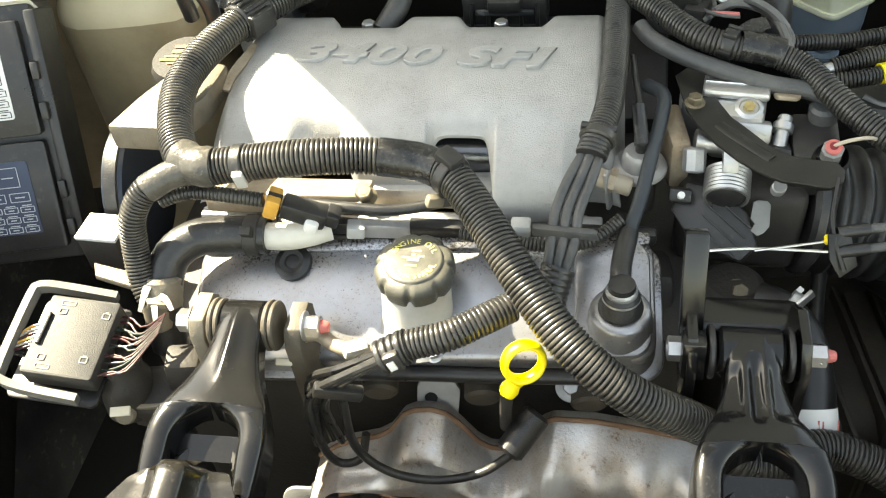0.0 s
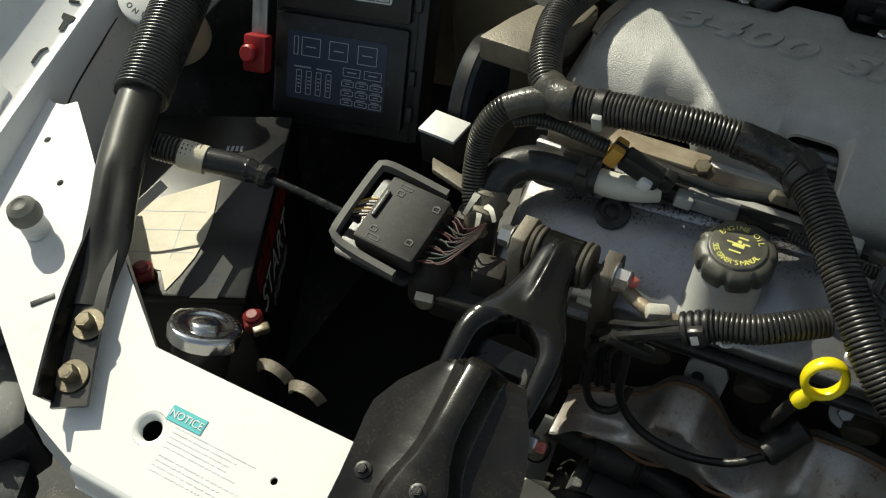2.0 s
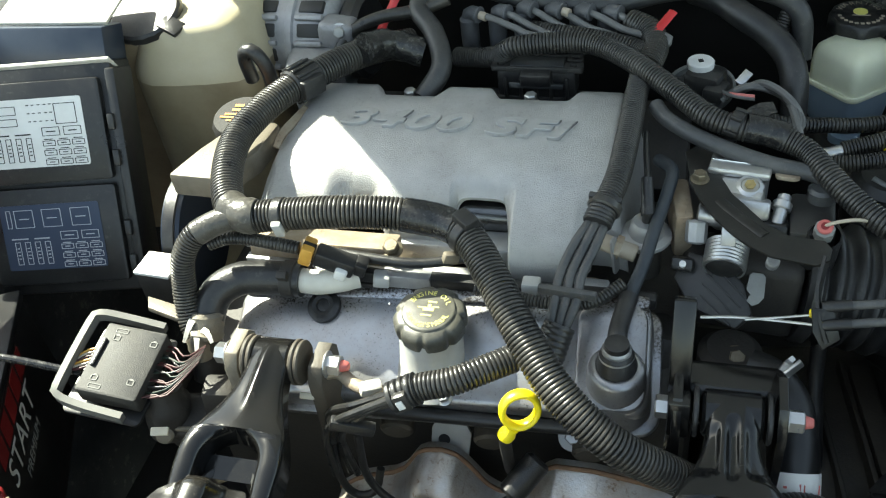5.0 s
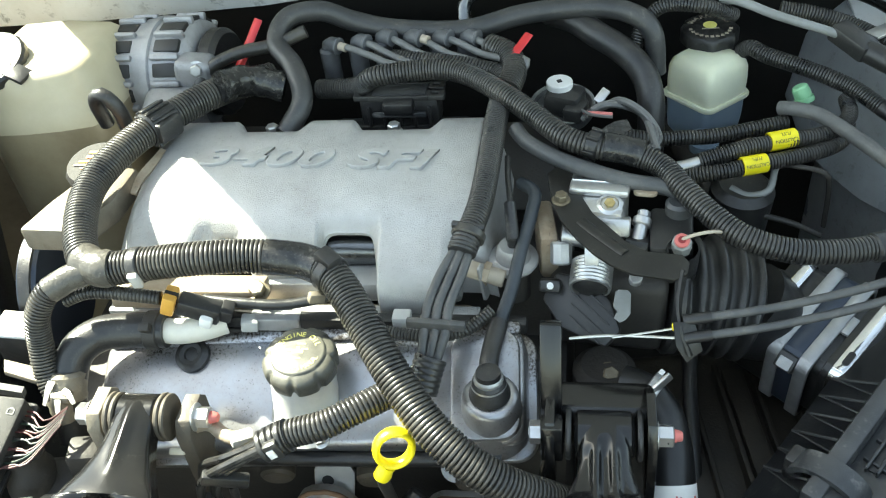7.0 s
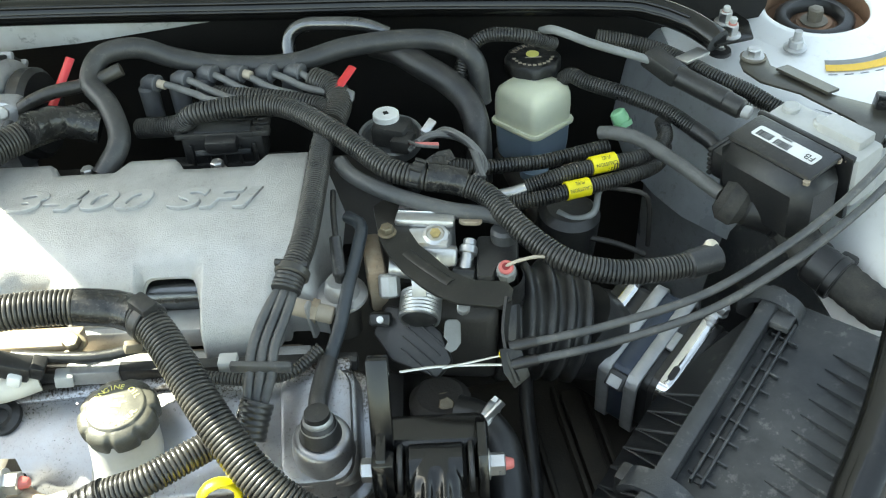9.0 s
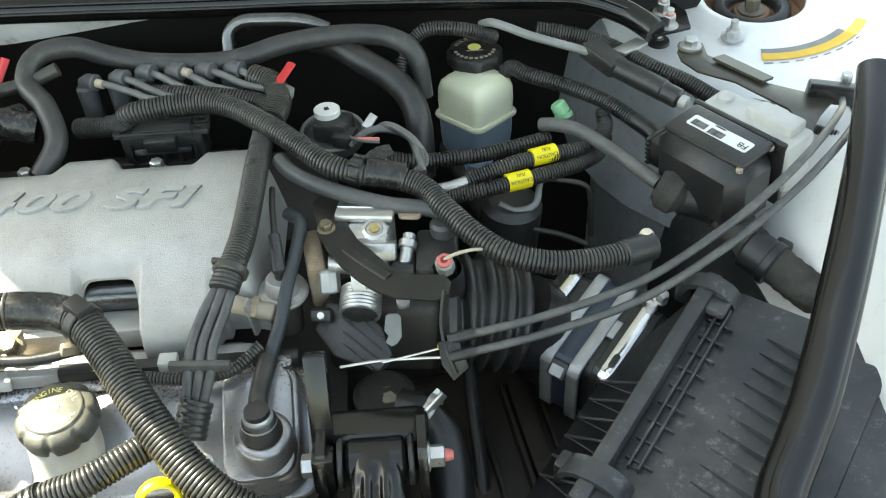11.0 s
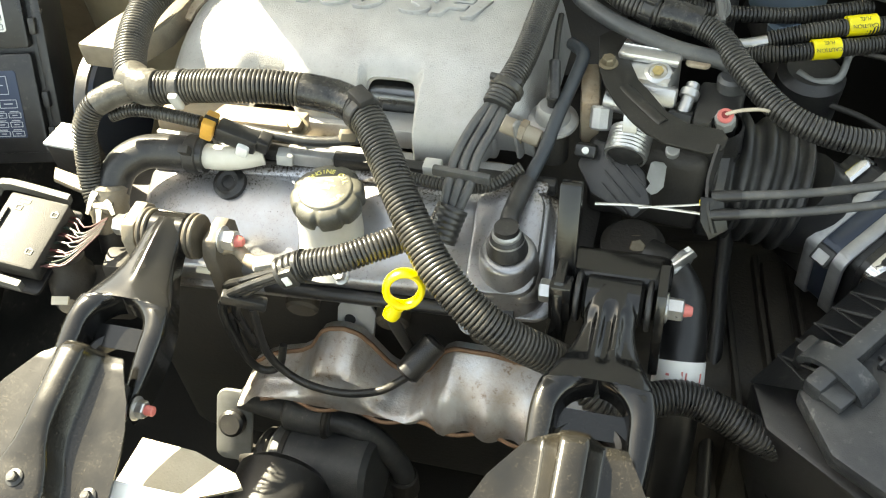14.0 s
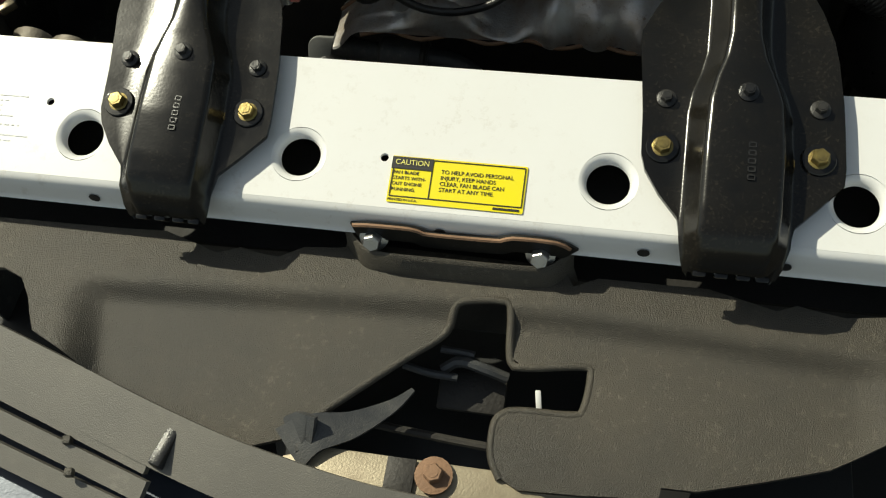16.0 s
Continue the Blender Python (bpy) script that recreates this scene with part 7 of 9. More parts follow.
    cov = part("linkage_cover", plate([(-0.045, 0.012), (-0.020, 0.024), (0.012, 0.022), (0.036, 0.006), (0.034, -0.014), (-0.01, -0.026), (-0.04, -0.016)], 0.012, m, bevel=0.003), "plastic", t)
    for k in range(4):
        part("cover_rib", box((0.050 - 0.004 * k, 0.0016, 0.0030), m @ pose(-0.002 + 0.004 * k, 0.015 - 0.0095 * k, 0.0012, 0, 0, -4), 0.0005), "plastic", cov)
    clip = part("square_clip", box((0.020, 0.016, 0.012), pose(0.150, 0.690, 0.828, -35, 0, -6), 0.003), "plastic", t)
    part("white_dot", cut((0.150, 0.684, 0.832), (0.150, 0.681, 0.836), 0.0032, 12), "paper", clip)
    part("lever", plate([(-0.006, 0.011), (-0.003, 0.013), (0.005, 0.013), (0.008, 0.010), (0.009, -0.008), (0.005, -0.014), (0.0, -0.017), (-0.006, -0.013), (-0.003, -0.007), (-0.007, -0.003)], 0.003, basis((0.214, 0.668, 0.826), (1, 0, -0.1), (0, 0.65, 0.75)), bevel=0.0006), "grey_plastic", t, "grey steel lever")
    k = thing("cable_bracket", "black stamped throttle cable bracket", "bracket", (0.2, 0.7, 0.88))
    o = [(0.145, 0.787), (0.152, 0.738), (0.160, 0.716), (0.174, 0.691), (0.190, 0.670), (0.202, 0.658), (0.220, 0.646), (0.255, 0.639), (0.266, 0.646), (0.269, 0.660), (0.264, 0.670), (0.235, 0.674), (0.217, 0.687), (0.199, 0.713), (0.189, 0.726), (0.180, 0.748), (0.173, 0.780), (0.168, 0.813)]
    pl = part("plate", plate(o, 0.003, pose(0, 0, 0.8845), bevel=0.0008), "satin", k)
    part("pressed_ridge", tube([(0.178, 0.716, 0.8842), (0.190, 0.700, 0.8850), (0.206, 0.682, 0.8850), (0.216, 0.672, 0.8842)], 0.0055, 10, flat=0.35), "satin", pl, smooth=80)
    part("plate_bolt", hexbolt(bmesh.new(), (0.1595, 0.745, 0.8845), (0, -0.05, 1), 0.0065, 0.008, 0.0088), "dark_zinc", k)
    b = strip([(0.264, 0.650, 0.8825), (0.261, 0.638, 0.874), (0.259, 0.626, 0.864), (0.261, 0.611, 0.854), (0.268, 0.596, 0.838)], lambda u: 0.014 - 0.008 * u, 0.0025, (0.9, -0.3, 0.2))
    part("end_tab", b, "satin", k)
    part("tab_wing", plate([(-0.008, 0.014), (0.010, 0.010), (0.012, -0.016), (-0.004, -0.022), (-0.010, -0.006)], 0.002, basis((0.264, 0.606, 0.851), (0.25, 0.1, 0.0), (0.0, 0.6, 0.8)), bevel=0.0005), "satin", k)
    s = thing("pressure_sensor", "black sensor with a red-and-white plug", "sensor", (0.268, 0.72, 0.85))
    part("body", lathe([(0.015, -0.045), (0.015, 0.0), (0.013, 0.006)], along((0.268, 0.700, 0.862), (0.267, 0.690, 0.885)), 20), "plastic", s)
    part("block", box((0.040, 0.060, 0.045), pose(0.260, 0.730, 0.842, 0, 0, -4), 0.005), "plastic", s)
    plug = part("plug", cut((0.2665, 0.698, 0.866), (0.265, 0.690, 0.882), 0.0088, 8, bevel=0.002), "grey_plastic", s)
    part("red_seal", cut((0.2652, 0.6905, 0.8815), (0.265, 0.689, 0.8845), 0.0068, 20, bevel=0.001), "pink", plug)
    part("seal_hole", cut((0.265, 0.6895, 0.884), (0.265, 0.689, 0.8850), 0.0035, 12), "dark_red", plug)
    part("plug_wire", tube([(0.265, 0.690, 0.884), (0.274, 0.690, 0.889), (0.290, 0.697, 0.887), (0.30, 0.705, 0.88)], 0.0016, 6), "wire_tan", s)
    part("stand", cut((0.269, 0.752, 0.82), (0.2675, 0.752, 0.878), 0.0125, 16, bevel=0.003), "grey_rubber", s)
    r = thing("fuel_regulator", "round steel fuel pressure regulator can", "engine part", (0.115, 0.71, 0.84))
    fr = along((0.115, 0.712, 0.835), (0.1155, 0.709, 0.87))
    can = part("can", lathe([(0, 0), (0.018, 0.0), (0.0225, 0.003), (0.0240, 0.006), (0.0232, 0.0085), (0.0165, 0.0105), (0.0145, 0.022), (0.012, 0.0255), (0, 0.026)], fr, 36), "alloy", r)
    part("vacuum_nipple", lathe([(0.005, 0.025), (0.005, 0.034), (0.0045, 0.036), (0, 0.036)], fr, 14), "plastic", can)
    part("lower_can", cut((0.114, 0.708, 0.80), (0.115, 0.711, 0.836), 0.016, 20), "dark", r)
    part("brass_fitting", cut((0.072, 0.692, 0.848), (0.108, 0.687, 0.838), 0.0085, 12, bevel=0.001), "wire_tan", r)
    part("fitting_nut", cut((0.088, 0.690, 0.8435), (0.094, 0.689, 0.842), 0.0115, 6), "tan", r)
    part("bracket_plate", plate(rounded(0.010, 0.040, 0.003), 0.003, basis((0.090, 0.683, 0.838), (0.3, 0.9, 0), (0, 0.3, 0.9)), bevel=0.0006), "alloy", r)
    part("rusty_plate", box((0.018, 0.06, 0.05), pose(0.145, 0.740, 0.842, 0, 0, 8), 0.005), "tan", r, "grainy tan casting")


def intake_tract():
    ax = Vector((0.76, -0.63, -0.10)).normalized()
    m = basis((0.4233, 0.7163, 0.7544), ax, (0.62, 0.76, 0.2))
    t = thing("intake_bellows", "black ribbed rubber intake bellows", "air intake", (0.32, 0.74, 0.78))
    end = m @ Vector((-0.072, 0.0, -0.050))
    pts = spline([(0.262, 0.740, 0.772), (0.295, 0.742, 0.768), (0.340, 0.744, 0.757)], 0.0028)
    b = sweep(pts, lambda i: 0.056 + 0.0055 * math.sin(i * 2 * math.pi / 6), 36)
    part("bellows", b, "rubber", t, smooth=60)
    part("smooth_duct", tube([(0.336, 0.744, 0.757), (0.352, 0.746, 0.738), end, m @ Vector((-0.05, 0, -0.05))], 0.047, 28), "rubber", t, smooth=60)
    part("bellows_collar", cut((0.255, 0.737, 0.780), (0.270, 0.738, 0.778), 0.064, 32, bevel=0.004), "rubber", t)
    a = thing("airflow_meter", "black airflow meter with bright steel bands", "air intake", (0.42, 0.70, 0.76))
    def ring(name, a0, a1, w, h, grow, mat, lab="", parent=a, corner=0.014):
        b = bmesh.new()
        loops = []
        for x, g in ((a0, grow - 0.004), (a0, grow - 0.0006), (a0 + 0.0006, grow), (a1 - 0.0006, grow), (a1, grow - 0.0006), (a1, grow - 0.004)):
            loops.append([b.verts.new(m @ Vector((x, p, q - h / 2))) for p, q in rounded(w + 2 * g, h + 2 * g, corner, 8)])
        for p, q in zip(loops, loops[1:]):
            for i in range(len(p)):
                b.faces.new((p[i], p[(i + 1) % len(p)], q[(i + 1) % len(q)], q[i]))
        return part(name, b, mat, parent, lab, smooth=50)
    ring("barrel", -0.075, 0.060, 0.112, 0.10, -0.004, "plastic")
    ring("steel_band", -0.0640, -0.0520, 0.100, 0.10, 0.001, "chrome", "bright steel clamp band")
    ring("alloy_ring", -0.0390, -0.0260, 0.118, 0.10, 0.002, "alloy")
    ring("dark_insert", -0.0265, -0.0075, 0.116, 0.10, 0.0, "pulley")
    ring("alloy_ring", -0.0080, 0.0050, 0.122, 0.10, 0.002, "alloy")
    ring("rubber_ring", 0.0120, 0.0400, 0.104, 0.10, 0.0, "rubber")
    band = ring("steel_band", 0.0190, 0.0330, 0.104, 0.10, 0.002, "chrome", "slotted bright steel clamp band")
    part("slot", plate(rounded(0.0065, 0.017, 0.003), 0.0008, m @ pose(0.0265, -0.029, 0.0030)), "ink_and_shade", band)
    part("band_lip", box((0.012, 0.006, 0.012), m @ pose(0.0265, 0.046, 0.004), 0.001), "steel", band)
    boss = part("square_boss", box((0.019, 0.018, 0.014), m @ pose(-0.017, -0.059, -0.010, 40, 0, 0), 0.002), "plastic", a)
    part("boss_label", plate(rounded(0.013, 0.011, 0.001), 0.0006, m @ pose(-0.017, -0.0655, -0.0045, 40, 0, 0)), "alloy", boss)
    part("clamp_screw", hexbolt(bmesh.new(), m @ Vector((0.030, 0.057, 0.004)), (0.2, -0.3, 1), 0.0062, 0.012, 0.0078), "steel", a)
    part("step", box((0.008, 0.022, 0.004), m @ pose(0.0085, 0.004, -0.001), 0.001), "alloy", a)


def air_box():
    """Ribbed black lid of the air cleaner, with raised track and rows of short ribs."""
    t = thing("air_cleaner_box", "dusty black ribbed air cleaner box", "air cleaner", (0.5, 0.6, 0.70))
    m = basis((0.378, 0.5447, 0.7721), (0.6146, 0.7821, 0.1027), (-0.7869, 0.6169, 0.0114))
    # local x runs along the track to the rear, local y towards the engine, local -y towards the wing
    top = [(-0.05, 0.002), (0.240, 0.002), (0.240, -0.19), (0.19, -0.23), (-0.06, -0.23), (-0.075, -0.05)]
    part("lid", plate(top, 0.02, m, bevel=0.004), "dusty", t)
    part("case", plate([(-0.045, 0.046), (0.125, 0.048), (0.20, 0.0), (0.225, -0.02), (0.225, -0.18), (-0.06, -0.21), (-0.07, 0.01)], 0.15, m @ pose(0, 0, -0.05), bevel=0.006), "plastic", t)
    side = bmesh.new()
    a = [m @ Vector(p) for p in ((-0.050, 0.000, 0.002), (0.215, 0.000, 0.002), (0.125, 0.050, -0.050), (-0.045, 0.048, -0.052))]
    side.faces.new([side.verts.new(p) for p in a])
    bmesh.ops.solidify(side, geom=side.faces[:], thickness=0.004)
    slope = part("sloped_side", side, "dusty", t)
    def edge(p, q, r0, mat, parent):
        part("side_rib", sweep([m @ Vector(p), m @ (Vector(p) * 0.5 + Vector(q) * 0.5), m @ Vector(q)], r0, 6), mat, parent)
    for i in range(6):
        x = 0.088 - 0.0235 * i
        p, q = (x, 0.002, 0.006), (x + 0.018, 0.047, -0.044)
        edge(p, q, 0.0013, "grey_rubber", slope)
        edge((x - 0.013, 0.003, 0.005), q, 0.0008, "grey_rubber", slope)
    part("edge_wall", box((0.285, 0.017, 0.020), m @ pose(0.095, -0.0075, 0.006), 0.004), "dusty", t)
    for y in (-0.0270, -0.0360):
        part("track_rail", box((0.200, 0.0026, 0.007), m @ pose(0.108, y, 0.003), 0.0008), "dusty", t)
    # Black strip laid on the lid to paint the shade between the rails.
    part("track_shade", box((0.196, 0.0064, 0.002), m @ pose(0.108, -0.0315, 0.0005), 0.0004), "ink_and_shade", t, "black strip painted as shade between the rails")
    for i in range(9):
        x = 0.016 + 0.0215 * i
        part("track_rung", box((0.0020, 0.026, 0.0045), m @ pose(x, -0.0335, 0.002, 0, 0, -6), 0.0006), "dusty", t)
    for i in range(11):
        x = 0.196 - 0.0192 * i
        b = bmesh.new()
        va = [b.verts.new(m @ Vector(p)) for p in ((x + 0.0006, -0.076, 0.0), (x - 0.0006, -0.076, 0.0), (x, -0.076, 0.001), (x - 0.0075, -0.127, 0.0), (x - 0.0125, -0.126, 0.0), (x - 0.009, -0.124, 0.008), (x - 0.0115, -0.124, 0.008))]
        for f in ((0, 2, 5, 3), (1, 4, 6, 2), (2, 6, 5), (3, 5, 6, 4)):
            b.faces.new([va[k] for k in f])
        part("lid_rib", b, "dusty", t, smooth=20)
    part("lid_step", box((0.24, 0.05, 0.010), m @ pose(0.09, -0.155, 0.001), 0.004), "dusty", t)
    for x, s in ((0.222, 0.85), (-0.018, 0.95)):
        mm = m @ pose(x, -0.010, -0.002)
        b = bmesh.new()
        pts = [mm @ Vector((0.0, 0.030 * s * math.cos(q), 0.020 * s * math.sin(q))) for q in [math.pi * k / 14 for k in range(15)]]
        strip(pts, 0.022 * s, 0.006, mm.to_3x3() @ Vector((0, 0, 1)), b)
        arch = part("clip_arch", b, "dusty", t)
        part("clip_tongue", box((0.022, 0.020, 0.008), mm @ pose(-0.018, -0.014, 0.009, 0, 8, 0), 0.002), "grey_rubber", arch)
        part("clip_lug", box((0.020, 0.018, 0.030), mm @ pose(0.004, 0.030 * s, -0.006), 0.004), "plastic", arch)


def control_unit():
    """Black electronic unit with a white bar-code label on a pale casting."""
    t = thing("abs_control_unit", "black control unit on a pale alloy block, labelled", "control unit", (0.56, 0.85, 0.84))
    m = basis((0.560, 0.840, 0.864), (0.56, -0.83, 0.0), (0.83, 0.56, 0.12))
    part("black_case", box((0.112, 0.066, 0.082), m @ pose(0, -0.013, -0.010), 0.015, 1), "plastic", t)
    part("case_lid", box((0.100, 0.050, 0.008), m @ pose(0, -0.008, 0.033), 0.004), "plastic", t)
    part("alloy_block", box((0.114, 0.040, 0.060), m @ pose(0.008, 0.040, 0.004), 0.005), "light_grey", t)
    part("case_flange", box((0.116, 0.008, 0.078), m @ pose(0.002, 0.022, -0.004), 0.003), "plastic", t)
    for x in (-0.034, 0.004):
        part("port_boss", cut(m @ Vector((x, 0.044, 0.030)), m @ Vector((x, 0.044, 0.040)), 0.009, 16, bevel=0.002), "light_grey", t)
    part("alloy_step", box((0.05, 0.025, 0.02), m @ pose(0.03, 0.045, 0.034), 0.003), "light_grey", t)
    q = m @ pose(0.002, -0.008, 0.0372)
    part("label", plate(rounded(0.074, 0.017, 0.003), 0.0005, q @ pose(0, 0, 0.0005)), "paper", t, "white bar-code label")
    rows = []
    rnd = random.Random(4)
    for x0 in (-0.032, -0.010):
        x = x0
        while x < x0 + 0.017:
            w = rnd.choice((0.0005, 0.0009, 0.0013))
            rows.append((x, -0.002 if x0 < -0.02 else -0.003, w, 0.009))
            x += w + 0.0009
    rows.append((-0.004, 0.0065, 0.012, 0.0016))
    part("bar_code", bars(rows, q @ pose(0, 0, 0.0006)), "ink_and_shade", t)
    writing("label_letters", "FB", 0.011, q @ pose(0.029, -0.001, 0.0008, 0, 0, 180), "ink_and_shade", t, 0.0001)
    part("socket", box((0.020, 0.034, 0.034), m @ pose(-0.058, -0.018, -0.008), 0.004), "plastic", t)
    for k in range(6):
        part("socket_fin", box((0.005, 0.038, 0.003), m @ pose(-0.068, -0.018, 0.008 - 0.006 * k), 0.0008), "plastic", t)
    for x, y in ((0.048, -0.034), (0.048, 0.012)):
        part("screw", cut(m @ Vector((x, y, 0.030)), m @ Vector((x, y, 0.0335)), 0.0035, 10), "tan", t)
    part("purple_tip", cut((0.538, 0.930, 0.880), (0.546, 0.924, 0.879), 0.0075, 12, bevel=0.001), "light_grey", t, "clear plastic plug tip")
    part("red_seal", cut((0.5345, 0.9335, 0.8805), (0.5375, 0.9305, 0.8802), 0.0085, 14, bevel=0.001), "faded_red", t)
    c = thing("large_connector", "black plug connectors joined end to end", "connector", (0.49, 0.98, 0.89))
    part("plug_body", box((0.026, 0.05, 0.020), basis((0.468, 1.004, 0.897), (0.8, 0.6, 0), (0.6, -0.8, -0.2)), 0.004), "plastic", c)
    part("plug_barrel", cut((0.478, 0.992, 0.893), (0.526, 0.943, 0.884), 0.0125, 18, bevel=0.003), "plastic", c)
    part("plug_barrel", cut((0.515, 0.953, 0.886), (0.54, 0.930, 0.880), 0.0115, 18, bevel=0.003), "rubber", c)
    part("holder_strip", box((0.045, 0.018, 0.004), pose(0.505, 1.028, 0.895, 0, 4, 40), 0.001), "brushed", c)
    loom("wing_loom", "ribbed loom along the inner wing", [(0.40, 1.066, 0.905), (0.436, 1.060, 0.900), (0.480, 1.046, 0.890), (0.523, 1.003, 0.882), (0.560, 0.980, 0.872), (0.598, 0.948, 0.860), (0.650, 0.914, 0.852), (0.70, 0.88, 0.848)], 0.0100, "loom", 0.0034)
    p = thing("diagonal_bracket", "dark steel stay bolted to the strut tower", "bracket", (0.62, 1.0, 0.87))
    o = [(0.5600, 1.0075), (0.5610, 1.028), (0.5680, 1.046), (0.578, 1.0515), (0.5890, 1.050), (0.5955, 1.0433), (0.5932, 1.015), (0.6002, 1.0062), (0.6407, 0.9442), (0.6714, 0.9225), (0.6977, 0.9019), (0.6728, 0.8749), (0.6394, 0.8256), (0.6342, 0.8415), (0.6454, 0.8815), (0.6438, 0.8916), (0.6063, 0.9522), (0.5717, 0.9805)]
    stay = part("stay", plate(o, 0.003, None, bevel=0.0008, lift=lambda x, y: 0.885), "olive_steel", p)
    part("stay_flange", strip([(0.602, 1.004, 0.8875), (0.6215, 0.974, 0.8875), (0.640, 0.946, 0.8875)], 0.020, 0.003, (0.1, 0.1, 1)), "olive_steel", stay)
    part("stay_washer", cut((0.578, 1.034, 0.885), (0.578, 1.034, 0.8875), 0.0150, 24, bevel=0.0005), "dusty_tan", p)
    part("stay_nut", hexbolt(bmesh.new(), (0.578, 1.034, 0.887), (-0.05, -0.1, 1), 0.0080, 0.011, 0.0125), "steel", p)
    n = thing("tower_nut", "zinc nut on the white strut tower", "nut", (0.643, 1.085, 0.872))
    part("nut", hexbolt(bmesh.new(), (0.645, 1.082, 0.869), (-0.05, -0.1, 1), 0.009, 0.012, 0.014), "steel", n)
    part("stud", cut((0.645, 1.081, 0.878), (0.6445, 1.080, 0.892), 0.0048, 12), "steel", n)
    b = single("push_plug", lathe([(0.014, 0), (0.013, 0.004), (0.006, 0.006), (0.005, 0.008), (0, 0.008)], along((0.548, 1.064, 0.878), (0.548, 1.062, 0.9)), 18), "plastic", "black push plug with pale stem", "plug")
    part("stem", cut((0.548, 1.0635, 0.885), (0.548, 1.062, 0.899), 0.0040, 12, bevel=0.001), "paper", b)
    h = thing("hinge_plate", "black hood hinge plate with two bolts", "hinge", (0.56, 1.085, 0.90))
    o = [(-0.028, 0.020), (0.022, 0.042), (0.032, 0.020), (0.028, -0.018), (-0.020, -0.034), (-0.034, -0.010)]
    part("plate", plate(o, 0.004, pose(0.5565, 1.078, 0.900, 3, 2, 0), bevel=0.001), "paint", h)
    part("hinge_bolt", hexbolt(bmesh.new(), (0.5577, 1.064, 0.900), (0, -0.1, 1), 0.008, 0.015, 0.012), "steel", h)
    part("hinge_bolt", hexbolt(bmesh.new(), (0.5580, 1.094, 0.902), (0, -0.1, 1), 0.008, 0.015, 0.012), "steel", h)
    for y in (1.0625, 1.0925):
        part("stud_tip", cut((0.5577, y, 0.914), (0.5577, y - 0.001, 0.9175), 0.0050, 12, bevel=0.001), "faded_red", h, "red-painted stud")
        part("stud_tip", cut((0.5577, y - 0.001, 0.917), (0.5577, y - 0.002, 0.9235), 0.0042, 12, bevel=0.001), "light_grey", h)
    y = thing("warning_strip", "yellow curved warning sticker on the strut tower", "label", (0.71, 1.03, 0.868))
    cc = Vector((0.699, 1.170, 0.8785))
    fr = along(cc, cc + Vector((-0.05, -0.10, 1)))
    b = bmesh.new()
    g = bmesh.new()
    for bb, r0, r1, a0, a1, dz in ((b, 0.1270, 0.1400, 257, 326, 0.0), (g, 0.1175, 0.1268, 257, 326, 0.0)):
        rows = []
        for i in range(15):
            a = radians(a0 + (a1 - a0) * i / 14)
            rows.append([bb.verts.new(fr @ Vector((r * math.cos(a), r * math.sin(a), -0.0015))) for r in (r0, (r0 + r1) / 2, r1)])
        for p0, p1 in zip(rows, rows[1:]):
            for i in range(2):
                bb.faces.new((p0[i], p0[i + 1], p1[i + 1], p1[i]))
    part("sticker", b, "amber_label", y)
    part("dark_edge", g, "grey_plastic", y)
    for k in range(9):
        q = radians(260 + 7.2 * k)
        part("print_bar", bars([(0, 0, 0.010, 0.0016)], fr @ pose(0.1445 * math.cos(q), 0.1445 * math.sin(q), -0.0030, 0, 0, math.degrees(q) + 90), thick=0.0004), "grey_plastic", y)


